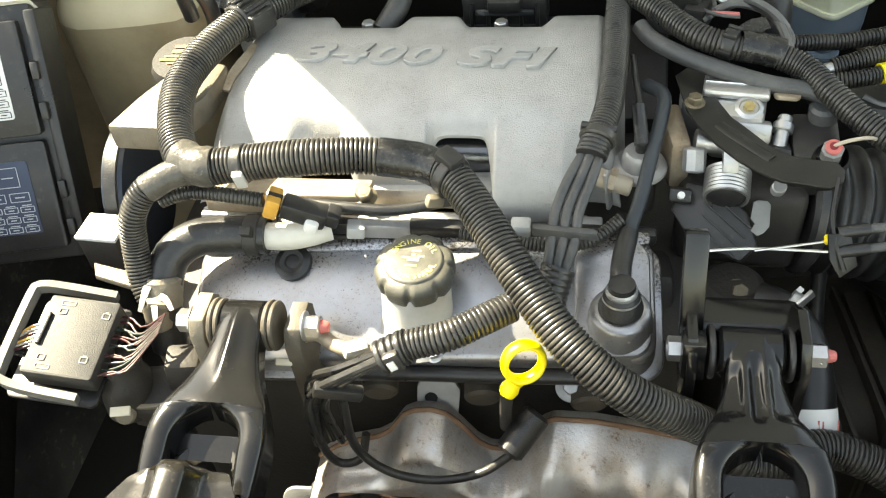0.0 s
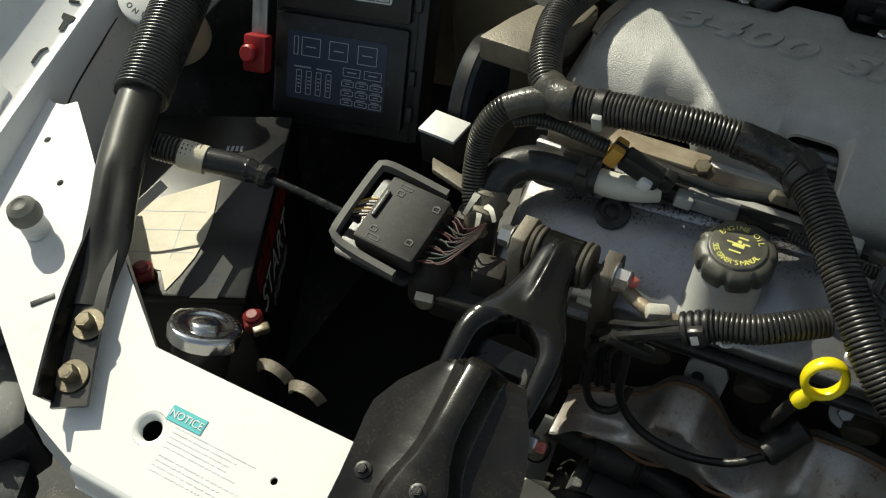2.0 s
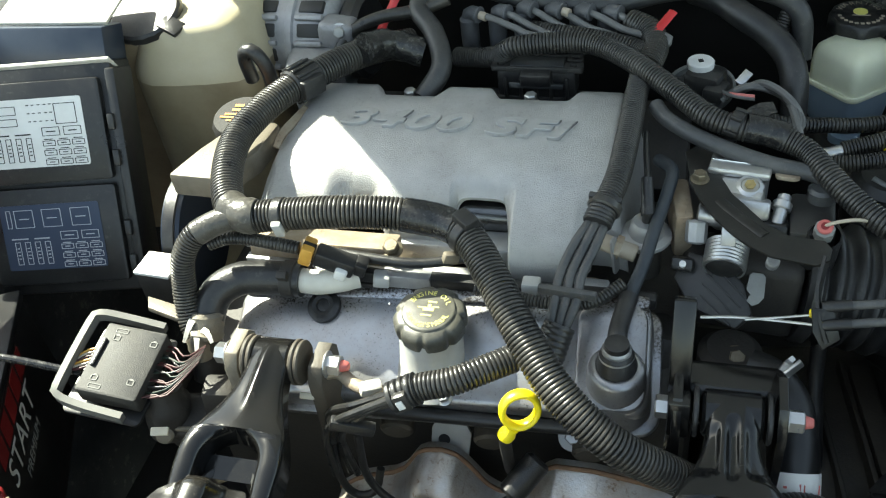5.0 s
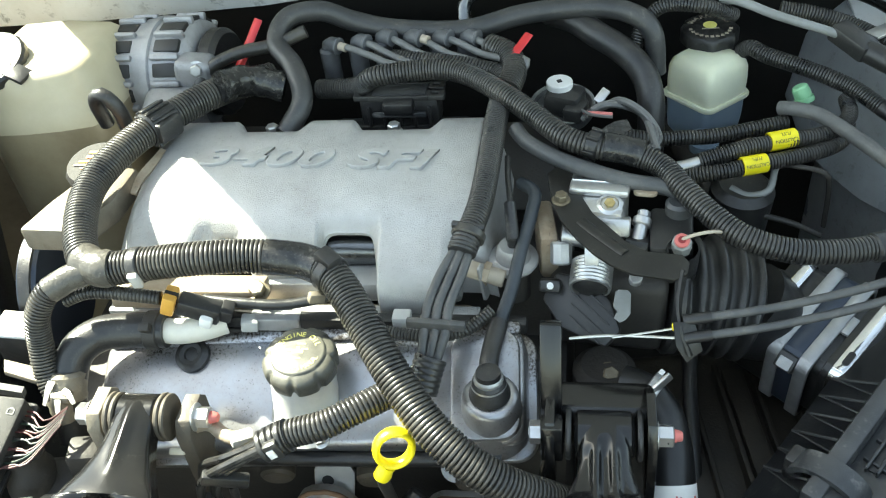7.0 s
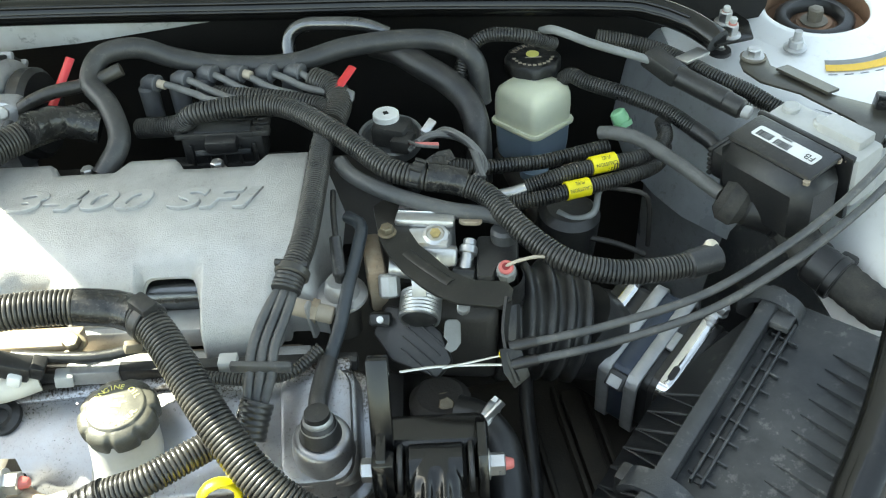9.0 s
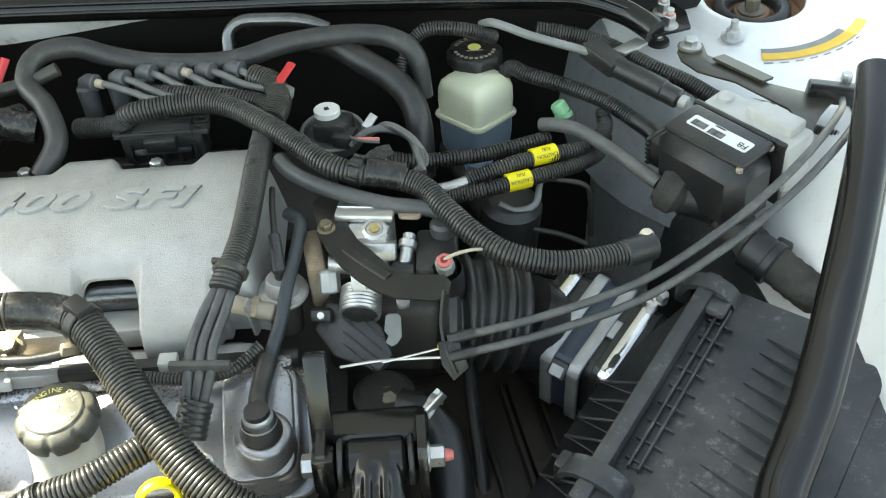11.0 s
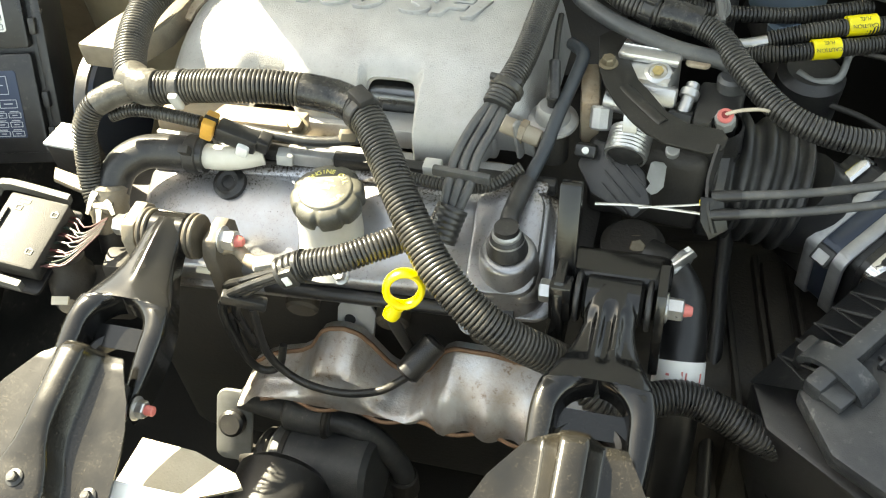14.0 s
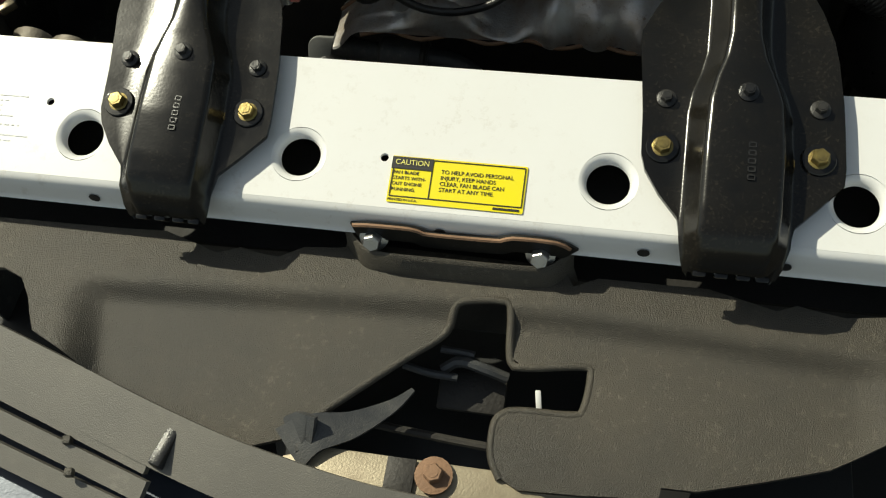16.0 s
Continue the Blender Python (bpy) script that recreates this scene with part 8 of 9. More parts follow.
def brake_reservoir():
    t = thing("brake_reservoir", "milky plastic brake fluid reservoir with black cap", "fluid tank", (0.327, 1.045, 0.77))
    # a square tank turned so that an edge faces forward
    b, f, lip = bmesh.new(), bmesh.new(), bmesh.new()
    def tank(bb, rows):
        rings = []
        for z, k in rows:
            ring = []
            for x, y in rounded(0.080 * k, 0.080 * k, 0.012 * k, 4):
                v = Matrix.Rotation(radians(42), 3, "Z") @ Vector((x * 0.96, y, 0))
                ring.append(bb.verts.new((0.326 + v.x * 0.92, 1.055 + v.y * 0.86, z)))
            rings.append(ring)
        for a, c in zip(rings, rings[1:]):
            for i in range(len(a)):
                bb.faces.new((a[i], a[(i + 1) % len(a)], c[(i + 1) % len(a)], c[i]))
        bb.faces.new(rings[0])
        bb.faces.new(rings[-1])
    tank(b, [(0.806, 0.97), (0.825, 0.99), (0.842, 0.97), (0.850, 0.90), (0.857, 0.70)])
    tank(lip, [(0.802, 1.06), (0.804, 1.08), (0.806, 1.08), (0.808, 1.05)])
    tank(f, [(0.752, 0.80), (0.758, 0.90), (0.775, 0.95), (0.8025, 0.97)])
    part("upper_tank", b, "milk", t, smooth=50)
    part("seam_flange", lip, "milk", t)
    part("lower_tank", f, "fluid", t, "lower half dark with fluid", smooth=50)
    part("outlet", cut((0.326, 1.025, 0.735), (0.326, 1.025, 0.754), 0.018, 20), "fluid", t)
    c = Vector((0.329, 1.092, 0.853))
    b = lathe([(0.031, 0), (0.0335, 0.002), (0.0335, 0.016), (0.031, 0.019), (0, 0.0195)], along(c, c + Vector((0, -0.02, 1))), 60, wobble=lambda a, r, z: 1 + (0.03 * math.cos(8 * a) if r > 0.032 else 0))
    part("cap", b, "plastic", t, "black lobed cap", smooth=50)
    fr = along(c, c + Vector((0, -0.02, 1))) @ pose(0, 0, 0.0197)
    for i, ch in enumerate("WARNING"):
        a = radians(150 - 120 * i / 6)
        writing("cap_letter", ch, 0.0105, fr @ pose(0.0235 * math.cos(a), 0.024 * math.sin(a), 0.0, 0, 0, math.degrees(a) - 90), "wire_tan", t, 0.0001)
    part("cap_print", bars([(0.024 * math.cos(q), 0.024 * math.sin(q), 0.004, 0.004) for q in [radians(195 + 15 * k) for k in range(11)]] + [(0, -0.005, 0.020, 0.002)], fr, thick=0.0003), "wire_tan", t)
    part("cap_mark", cut(fr @ Vector((0, 0.003, 0)), fr @ Vector((0, 0.003, 0.0006)), 0.008, 20), "cap_ink", t)
    part("side_clip", cut((0.362, 1.02, 0.765), (0.375, 1.012, 0.768), 0.008, 12), "tan", t)
    part("master_cylinder", cut((0.30, 1.10, 0.73), (0.34, 0.95, 0.72), 0.022, 24, bevel=0.004), "dark", t)


def fuel_lines():
    for pts in ([(0.300, 0.876, 0.832), (0.343, 0.886, 0.840), (0.382, 0.899, 0.840), (0.433, 0.915, 0.838), (0.462, 0.945, 0.838), (0.468, 0.985, 0.835)], [(0.281, 0.866, 0.820), (0.317, 0.862, 0.828), (0.354, 0.872, 0.829), (0.412, 0.892, 0.828), (0.448, 0.915, 0.826), (0.466, 0.955, 0.822)]):
        loom("fuel_line", "black ribbed fuel line with a yellow caution tag", pts, 0.0088, "loom", 0.0033, category="fuel line")
    for a, c in (((0.372, 0.897, 0.8405), (0.400, 0.906, 0.840)), ((0.342, 0.869, 0.8295), (0.368, 0.877, 0.829))):
        a, c = Vector(a), Vector(c)
        t = thing("caution_tag", "yellow caution fuel sleeve with black print", "label", a, group="fuel caution tags")
        part("sleeve", cut(a, c, 0.0102, 20, bevel=0.0004), "yellow_label", t)
        m = basis((a + c) / 2 + Vector((0.002, -0.0074, 0.0083)), -(c - a), (0, -0.75, -0.66))
        writing("tag_word", "CAUTION", 0.0055, m @ pose(0, 0.0035, 0.0014), "ink_and_shade", t, 0.0001)
        writing("tag_word", "FUEL", 0.0050, m @ pose(0, -0.0035, 0.0018, -14, 0, 0), "ink_and_shade", t, 0.0001)
    hose("fuel_fitting", "bright end fitting of a fuel line", [(0.268, 0.872, 0.826), (0.285, 0.872, 0.829), (0.302, 0.876, 0.832)], 0.0065, "brushed", "fuel line")
    hose("brake_pipe", "bent bright steel brake pipe", [(0.335, 0.872, 0.800), (0.352, 0.862, 0.797), (0.374, 0.868, 0.800), (0.382, 0.888, 0.815), (0.40, 0.895, 0.825)], 0.0038, "grey_plastic", "pipe")
    hose("brake_pipe", "dark bent steel brake pipe", [(0.39, 0.885, 0.82), (0.425, 0.868, 0.822), (0.434, 0.87, 0.80), (0.44, 0.88, 0.74)], 0.0028, "dark", "pipe")
    hose("brake_pipe", "thin dark brake pipe low in the bay", [(0.36, 0.86, 0.775), (0.40, 0.855, 0.765), (0.43, 0.85, 0.752)], 0.0032, "dark", "pipe")
    single("damper_can", cut((0.345, 0.885, 0.73), (0.35, 0.88, 0.80), 0.034, 28, bevel=0.008), "plastic", "black round damper can under the fuel lines", "can")
    loom("booster_loom", "ribbed loom beside the brake reservoir", [(0.362, 1.06, 0.855), (0.371, 1.050, 0.866), (0.388, 1.034, 0.864), (0.430, 1.008, 0.860), (0.471, 0.983, 0.851), (0.50, 0.952, 0.842)], 0.0094, "loom_dusty", 0.0033)
    hose("loom_tail", "black taped tail of a loom", [(0.497, 0.955, 0.843), (0.513, 0.935, 0.838), (0.52, 0.915, 0.832)], 0.0095, "rubber", "wiring loom")
    loom("cap_loom", "ribbed loom arching over the brake reservoir", [(0.236, 1.012, 0.885), (0.243, 1.026, 0.905), (0.256, 1.037, 0.921), (0.276, 1.040, 0.929), (0.314, 1.038, 0.926), (0.35, 1.055, 0.905)], 0.0082, "loom_dusty", 0.0033)
    hose("grey_tube", "pale grey tube along the cowl", [(0.335, 1.06, 0.92), (0.345, 1.045, 0.929), (0.362, 1.033, 0.928), (0.389, 1.023, 0.920), (0.453, 1.010, 0.902), (0.475, 1.0, 0.895)], 0.0050, "grey_plastic", "tube")
    hose("purge_hose", "dusty grey hose to the airflow tube", [(0.392, 0.955, 0.845), (0.405, 0.945, 0.850), (0.430, 0.930, 0.850), (0.465, 0.885, 0.845), (0.498, 0.838, 0.838)], 0.0078, "hose_pale")
    g = thing("green_cap", "pale green plastic cap", "cap", (0.414, 0.970, 0.858))
    part("head", lathe([(0, 0), (0.009, 0), (0.0095, 0.003), (0.009, 0.012), (0.007, 0.014), (0, 0.014)], along((0.418, 0.968, 0.850), (0.408, 0.974, 0.868)), 12), "green", g)
    part("ring", cut((0.420, 0.966, 0.845), (0.418, 0.968, 0.850), 0.0105, 18), "green", g)
    a = thing("resonator_tube", "dark corrugated rubber air duct with a collar", "air intake", (0.56, 0.80, 0.80))
    part("collar", cut((0.499, 0.843, 0.836), (0.524, 0.828, 0.826), 0.0250, 28, bevel=0.008), "foam", a, "crumbling dark foam collar")
    barrel = part("barrel", cut((0.520, 0.832, 0.828), (0.560, 0.822, 0.817), 0.0220, 28, bevel=0.003), "plastic", a, "glossy black plastic joint")
    part("barrel_rib", cut((0.551, 0.8243, 0.8195), (0.558, 0.8225, 0.8175), 0.0240, 28, bevel=0.0015), "plastic", barrel)
    part("red_mark", cut((0.540, 0.8105, 0.838), (0.540, 0.8090, 0.8395), 0.0018, 10), "pink", barrel)
    part("duct", tube([(0.552, 0.824, 0.818), (0.568, 0.810, 0.809), (0.585, 0.777, 0.796), (0.600, 0.755, 0.790), (0.616, 0.733, 0.784), (0.65, 0.69, 0.772)], lambda i: 0.0205 - 0.0010 * (i % 2), 22), "foam", a, smooth=60)
    part("joint", cut((0.578, 0.777, 0.7965), (0.601, 0.751, 0.789), 0.0225, 26, bevel=0.003), "plastic", a)
    part("joint_ring", cut((0.594, 0.759, 0.791), (0.600, 0.752, 0.789), 0.0240, 26, bevel=0.001), "plastic", a)
    part("joint_lug", box((0.018, 0.014, 0.016), pose(0.613, 0.770, 0.797, 0, 10, -40), 0.004), "plastic", a)


def throttle_cables():
    for pts in ([(0.262, 0.617, 0.858), (0.285, 0.619, 0.861), (0.347, 0.625, 0.870), (0.427, 0.636, 0.890), (0.498, 0.661, 0.918), (0.551, 0.692, 0.936), (0.60, 0.735, 0.945), (0.665, 0.825, 0.920), (0.703, 0.895, 0.888)], [(0.262, 0.606, 0.848), (0.285, 0.608, 0.851), (0.346, 0.614, 0.860), (0.426, 0.625, 0.880), (0.497, 0.648, 0.908), (0.551, 0.678, 0.926), (0.605, 0.722, 0.936), (0.675, 0.812, 0.912), (0.7135, 0.888, 0.884)]):
        c = thing("throttle_cable", "grey sheathed control cable curving across the bay", "cable", pts[0], group="control cables")
        part("sheath", tube(pts, 0.0037, 10), "grey_rubber", c)
        part("ferrule", tube(pts[:2], 0.0050, 10), "plastic", c)
    w = thing("inner_cable", "thin bare steel cable with a yellow stop", "cable", (0.22, 0.62, 0.835))
    part("strand", tube([(0.168, 0.622, 0.829), (0.20, 0.624, 0.831), (0.235, 0.620, 0.835), (0.262, 0.612, 0.842)], 0.0013, 6), "steel", w)
    part("strand", tube([(0.205, 0.622, 0.831), (0.235, 0.622, 0.838), (0.262, 0.619, 0.848)], 0.0011, 6), "steel", w)
    part("yellow_stop", cut((0.254, 0.618, 0.849), (0.262, 0.617, 0.851), 0.0040, 12, bevel=0.001), "yellow", w)
    k = thing("cable_holder", "black cable holder clipped to the wing", "bracket", (0.70, 0.92, 0.88))
    hb = part("holder", box((0.062, 0.020, 0.020), pose(0.704, 0.912, 0.886, 0, 4, -14), 0.003), "plastic", k)
    part("holder_nut", hexbolt(bmesh.new(), (0.715, 0.921, 0.893), (0, -0.1, 1), 0.006, 0.012, 0.010), "steel", k)
    part("holder_ridge", box((0.060, 0.005, 0.006), pose(0.702, 0.905, 0.896, 0, 4, -14), 0.001), "plastic", hb)
    q = thing("white_clip", "white plastic tie on a black hose", "clip", (0.235, 0.622, 0.768))
    part("tab", box((0.005, 0.018, 0.002), pose(0.246, 0.628, 0.774, 20, 20, -40), 0.001), "paper", q)
    part("strap", tube([(0.215, 0.618, 0.764), (0.228, 0.618, 0.769), (0.240, 0.622, 0.770), (0.252, 0.624, 0.764)], 0.0035, 8), "paper", q)


def fuel_rail():
    t = thing("fuel_rail", "bright fuel rail with white label blocks", "engine part", (-0.08, 0.645, 0.82))
    part("rail", box((0.33, 0.013, 0.014), pose(-0.035, 0.648, 0.820, 0, 1.2, 0.5), 0.003), "plastic", t)
    part("alloy_face", box((0.048, 0.014, 0.0155), pose(-0.104, 0.646, 0.8215, 0, 1.2, 0.5), 0.002), "alloy", t)
    part("alloy_face", box((0.017, 0.014, 0.0155), pose(0.016, 0.6465, 0.8245, 0, 1.2, 0.5), 0.002), "light_grey", t)
    part("white_block", box((0.016, 0.014, 0.013), pose(-0.128, 0.640, 0.824, 0, 10, 10), 0.002), "light_grey", t)
    s = thing("sensor_connector", "black connector with an ochre lock and white cap", "connector", (-0.17, 0.63, 0.84))
    part("loom_tail", ribbed([(-0.290, 0.622, 0.868), (-0.272, 0.628, 0.872), (-0.252, 0.630, 0.872), (-0.227, 0.629, 0.870), (-0.200, 0.630, 0.865)], 0.0066, 0.0034), "loom", s, smooth=25)
    part("ochre_lock", box((0.012, 0.020, 0.022), basis((-0.193, 0.631, 0.861), (0.93, 0.05, -0.42), (0, 1, 0)), 0.002), "orange", s)
    part("lock_gap", box((0.0125, 0.004, 0.0225), basis((-0.1925, 0.6305, 0.861), (0.93, 0.05, -0.42), (0, 1, 0))), "ink_and_shade", s)
    part("plug_body", box((0.040, 0.018, 0.018), basis((-0.168, 0.633, 0.850), (0.93, 0.05, -0.42), (0, 1, 0)), 0.003), "plastic", s)
    part("white_cap", box((0.012, 0.015, 0.013), basis((-0.1615, 0.6265, 0.842), (0.93, 0.05, -0.42), (0, 1, 0)), 0.003), "paper", s)
    part("clip", box((0.012, 0.018, 0.014), basis((-0.145, 0.637, 0.842), (0.93, 0.05, -0.42), (0, 1, 0)), 0.002), "rubber", s)
    single("intake_pipe", tube([(-0.172, 0.652, 0.843), (-0.13, 0.648, 0.842), (-0.09, 0.648, 0.841), (-0.045, 0.660, 0.842)], 0.0050, 10), "plastic", "thin black pipe along the intake", "pipe")
    single("fuel_crossover", tube([(-0.165, 0.526, 0.806), (-0.145, 0.540, 0.800), (-0.128, 0.530, 0.800), (-0.112, 0.524, 0.800), (-0.090, 0.527, 0.796)], 0.0062, 10), "tan", "grimy tan pipe by the engine mount", "pipe")
    single("pipe_lug", box((0.020, 0.012, 0.012), pose(-0.108, 0.524, 0.803, 10, 10, 30), 0.003), "dirty_paper", "dirty pale lug on a pipe", "bracket")


# ---- low in front of the engine ----
def radiator():
    t = thing("radiator_fan", "black fan shroud and motor behind the radiator", "radiator", (0, 0.37, 0.5))
    part("shroud", box((0.86, 0.07, 0.36), pose(0.0, 0.32, 0.49), 0.01), "plastic", t)
    part("motor", cut((-0.12, 0.46, 0.54), (-0.12, 0.35, 0.54), 0.05, 28, bevel=0.008), "plastic", t)
    lh = thing("lower_radiator_hose", "bent black radiator pipe below the heat shield", "hose", (-0.08, 0.52, 0.55))
    part("pipe", tube([(-0.19, 0.52, 0.574), (-0.142, 0.52, 0.563), (-0.084, 0.52, 0.561), (-0.055, 0.52, 0.553), (-0.033, 0.52, 0.523), (-0.019, 0.52, 0.475), (-0.020, 0.515, 0.41)], 0.0125, 14), "grey_rubber", lh, smooth=60)
    joint = part("joint", cut((-0.140, 0.52, 0.563), (-0.086, 0.52, 0.561), 0.0195, 22, bevel=0.004), "grey_rubber", lh)
    part("joint_ring", cut((-0.095, 0.52, 0.5615), (-0.088, 0.52, 0.561), 0.0212, 22, bevel=0.002), "dark", joint)
    part("end_collar", cut((-0.019, 0.520, 0.470), (-0.020, 0.518, 0.440), 0.0165, 18, bevel=0.002), "dark", lh)
    ac = thing("ac_fitting", "grey bracket with a black round fitting", "bracket", (-0.20, 0.50, 0.53))
    part("plate", plate(rounded(0.040, 0.085, 0.012), 0.006, basis((-0.198, 0.500, 0.545), (1, 0.1, -0.1), (0.15, 0.5, 0.85)), bevel=0.001), "grey_plastic", ac)
    part("fitting", cut((-0.193, 0.500, 0.556), (-0.193, 0.489, 0.566), 0.0145, 20, bevel=0.003), "rubber", ac)
    st = thing("starter_motor", "dark cylindrical starter motor low in the bay", "engine part", (-0.10, 0.48, 0.51))
    part("barrel", cut((-0.150, 0.49, 0.505), (-0.035, 0.49, 0.510), 0.046, 36, bevel=0.006), "grey_rubber", st)
    part("end_cap", cut((-0.168, 0.49, 0.504), (-0.150, 0.49, 0.505), 0.036, 28, bevel=0.006), "dark", st)
    part("shaft_nose", cut((-0.195, 0.49, 0.503), (-0.168, 0.49, 0.504), 0.013, 18, bevel=0.003), "dark", st)
    part("band", cut((-0.135, 0.49, 0.5056), (-0.128, 0.49, 0.506), 0.0475, 36, bevel=0.001), "dark", st)
    single("air_seal", plate([(-0.20, 0.395), (-0.145, 0.392), (-0.10, 0.378), (-0.088, 0.366), (-0.12, 0.35), (-0.135, 0.335), (-0.20, 0.335)], 0.003, pose(0, 0, 0.735, -6, 0, 0)), "cream", "cream foam air seal behind the panel", "seal")
    single("air_seal", plate([(0.06, 0.318), (0.10, 0.345), (0.14, 0.352), (0.17, 0.34), (0.17, 0.315)], 0.003, pose(0, 0, 0.765, -6, 0, 0)), "tan", "tan foam air seal behind the panel", "seal")
    single("air_seal", plate([(0.275, 0.318), (0.285, 0.345), (0.31, 0.35), (0.33, 0.318)], 0.003, pose(0, 0, 0.772, -6, 0, 0)), "cream", "cream foam air seal behind the panel", "seal")
    for x, y in ((-0.401, 0.356), (-0.362, 0.350)):
        b = bmesh.new()
        pts = [Vector((x + 0.017 * math.cos(a), y + 0.008, 0.722 + 0.014 * math.sin(a))) for a in [math.pi * (0.05 + 0.9 * i / 12) for i in range(13)]]
        strip(pts, 0.010, 0.003, (0, -0.3, 1), b)
        single("pipe_clip", b, "dusty_tan", "curved tan dusty pipe clip", "clip")


def front_shroud():
    """Textured grey plastic sight shield with its latch opening, and the grille in front of it."""
    t = thing("sight_shield", "textured dark grey plastic panel over the grille", "trim", (0, 0.1, 0.70))
    back = [(-0.50, 0.192), (-0.3596, 0.187), (-0.2536, 0.1887), (-0.2166, 0.1904), (-0.195, 0.184), (-0.1731, 0.1767), (-0.1640, 0.1795), (-0.1547, 0.1834), (-0.140, 0.180), (-0.1242, 0.1786), (-0.1155, 0.184), (-0.1069, 0.1891), (-0.0811, 0.1915), (-0.060, 0.197), (0.084, 0.195), (0.092, 0.180), (0.1085, 0.1885), (0.1835, 0.1895), (0.206, 0.184), (0.2296, 0.1778), (0.2427, 0.1839), (0.256, 0.181), (0.2742, 0.1782), (0.3066, 0.1832), (0.50, 0.19)]
    front = [(0.50, 0.14), (0.36, 0.118), (0.3038, 0.1008), (0.2662, 0.0792), (0.225, 0.066), (0.1844, 0.0545), (0.1620, 0.0540), (0.1605, 0.0466), (0.110, 0.042), (0.0700, 0.0400), (0.0575, 0.0460), (0.0500, 0.0600), (0.0490, 0.0800), (0.0530, 0.0880), (0.064, 0.092), (0.100, 0.0935), (0.1078, 0.0985), (0.1105, 0.1220), (0.105, 0.128), (0.064, 0.1225), (0.0544, 0.1270), (0.0510, 0.158), (0.0449, 0.1640), (0.018, 0.1610), (0.0110, 0.1560), (0.006, 0.140), (-0.02, 0.118), (-0.05, 0.092), (-0.075, 0.070), (-0.092, 0.052), (-0.115, 0.044), (-0.145, 0.050), (-0.20, 0.062), (-0.245, 0.078), (-0.2896, 0.0974), (-0.297, 0.110), (-0.3035, 0.1229), (-0.315, 0.138), (-0.3323, 0.1445), (-0.36, 0.141), (-0.50, 0.12)]
    def lift(x, y):
        yb = 0.146 + 0.06 * (x + 0.27) if x < 0 else 0.163 - 0.05 * max(0, x - 0.1)
        floor = smooth01(0.0, 0.016, yb - y) * smooth01(0.0, 0.030, x + 0.281 - 0.25 * (0.143 - y))
        return 0.7175 - (0.009 + 0.16 * max(0, yb - y)) * floor + 0.014 * smooth01(0.275, 0.335, x) * floor
    raised = Matrix.Translation((0.0035, -0.0058, 0.0110))
    sheet = moulded(back + front, 0.004, lift, 0.008, 0.005)
    bmesh.ops.transform(sheet, matrix=raised, verts=sheet.verts[:])
    part("panel", sheet, "shroud", t, smooth=35)
    rim = [raised @ Vector((x, y, lift(x, y) - 0.0025)) for x, y in front[10:30]]
    part("opening_rim", tube(rim, 0.0032, 8, step=0.004), "shroud", t, smooth=70)
    under = [(-0.46, 0.200, 0.722), (-0.2, 0.194, 0.722), (0.0, 0.200, 0.722), (0.2, 0.194, 0.722), (0.46, 0.196, 0.722)]
    # Black strip added to paint the shade of the gap behind the panel.
    part("gap_shade_strip", strip([(x, y + 0.012, z - 0.018) for x, y, z in under], 0.03, 0.004, (0, -0.1, 1)), "shade_black", t)
    tr = thing("latch_trim", "dark plastic tray lip with two bolts", "trim", (0.01, 0.185, 0.735))
    b = bmesh.new()
    outline = [(-0.072, 0.194), (-0.060, 0.181), (-0.046, 0.1745), (0.0, 0.174), (0.070, 0.1755), (0.084, 0.181), (0.094, 0.194)]
    rows = []
    for x, y in spline([(x, y, 0) for x, y in outline], 0.006) and [(p.x, p.y) for p in spline([(x, y, 0) for x, y in outline], 0.006)]:
        rows.append([b.verts.new(p) for p in ((x * 1.06, y - 0.012, 0.716), (x, y - 0.004, 0.730), (x, y - 0.001, 0.744), (x * 0.985, y + 0.002, 0.746), (x * 0.97, y + 0.004, 0.743), (x * 0.96, y + 0.006, 0.724))])
    for p, q in zip(rows, rows[1:]):
        for i in range(5):
            b.faces.new((p[i], p[i + 1], q[i + 1], q[i]))
    part("lip", b, "shroud", tr, smooth=70)
    pts = [(-0.062, 0.1875, 0.760), (-0.048, 0.1865, 0.7635), (-0.018, 0.1865, 0.7635), (-0.009, 0.1865, 0.759), (0.042, 0.1865, 0.760), (0.050, 0.1865, 0.765), (0.080, 0.1865, 0.765), (0.091, 0.1875, 0.757)]
    part("bright_edge", tube(pts, 0.0016, 6), "rust", tr, "worn bronze edge")
    part("steel_tab", strip([(x, y + 0.001, z - 0.008) for x, y, z in pts], 0.016, 0.002, (0, -1, 0.2)), "satin", tr)
    for x in (-0.048, 0.071):
        part("lip_bolt", hexbolt(bmesh.new(), (x, 0.1865, 0.748), (0, -1, 0.55), 0.0068, 0.010, 0.0105), "steel", tr)
    # latch deep in the opening
    la = thing("hood_latch", "dark steel hood latch with a hooked lever", "latch", (0.02, 0.10, 0.66))
    part("hook", strip([(-0.085, 0.040, 0.700), (-0.070, 0.052, 0.704), (-0.045, 0.062, 0.702), (-0.02, 0.080, 0.700), (-0.008, 0.094, 0.699)], lambda u: 0.030 * (1 - u) + 0.003, 0.006, (0, -0.3, 1)), "grey_rubber", la)
    part("hook_cup", strip([(-0.086, 0.036, 0.688), (-0.088, 0.046, 0.698), (-0.080, 0.052, 0.706), (-0.068, 0.050, 0.708)], 0.026, 0.004, (-0.6, -0.5, 0.6)), "grey_rubber", la)
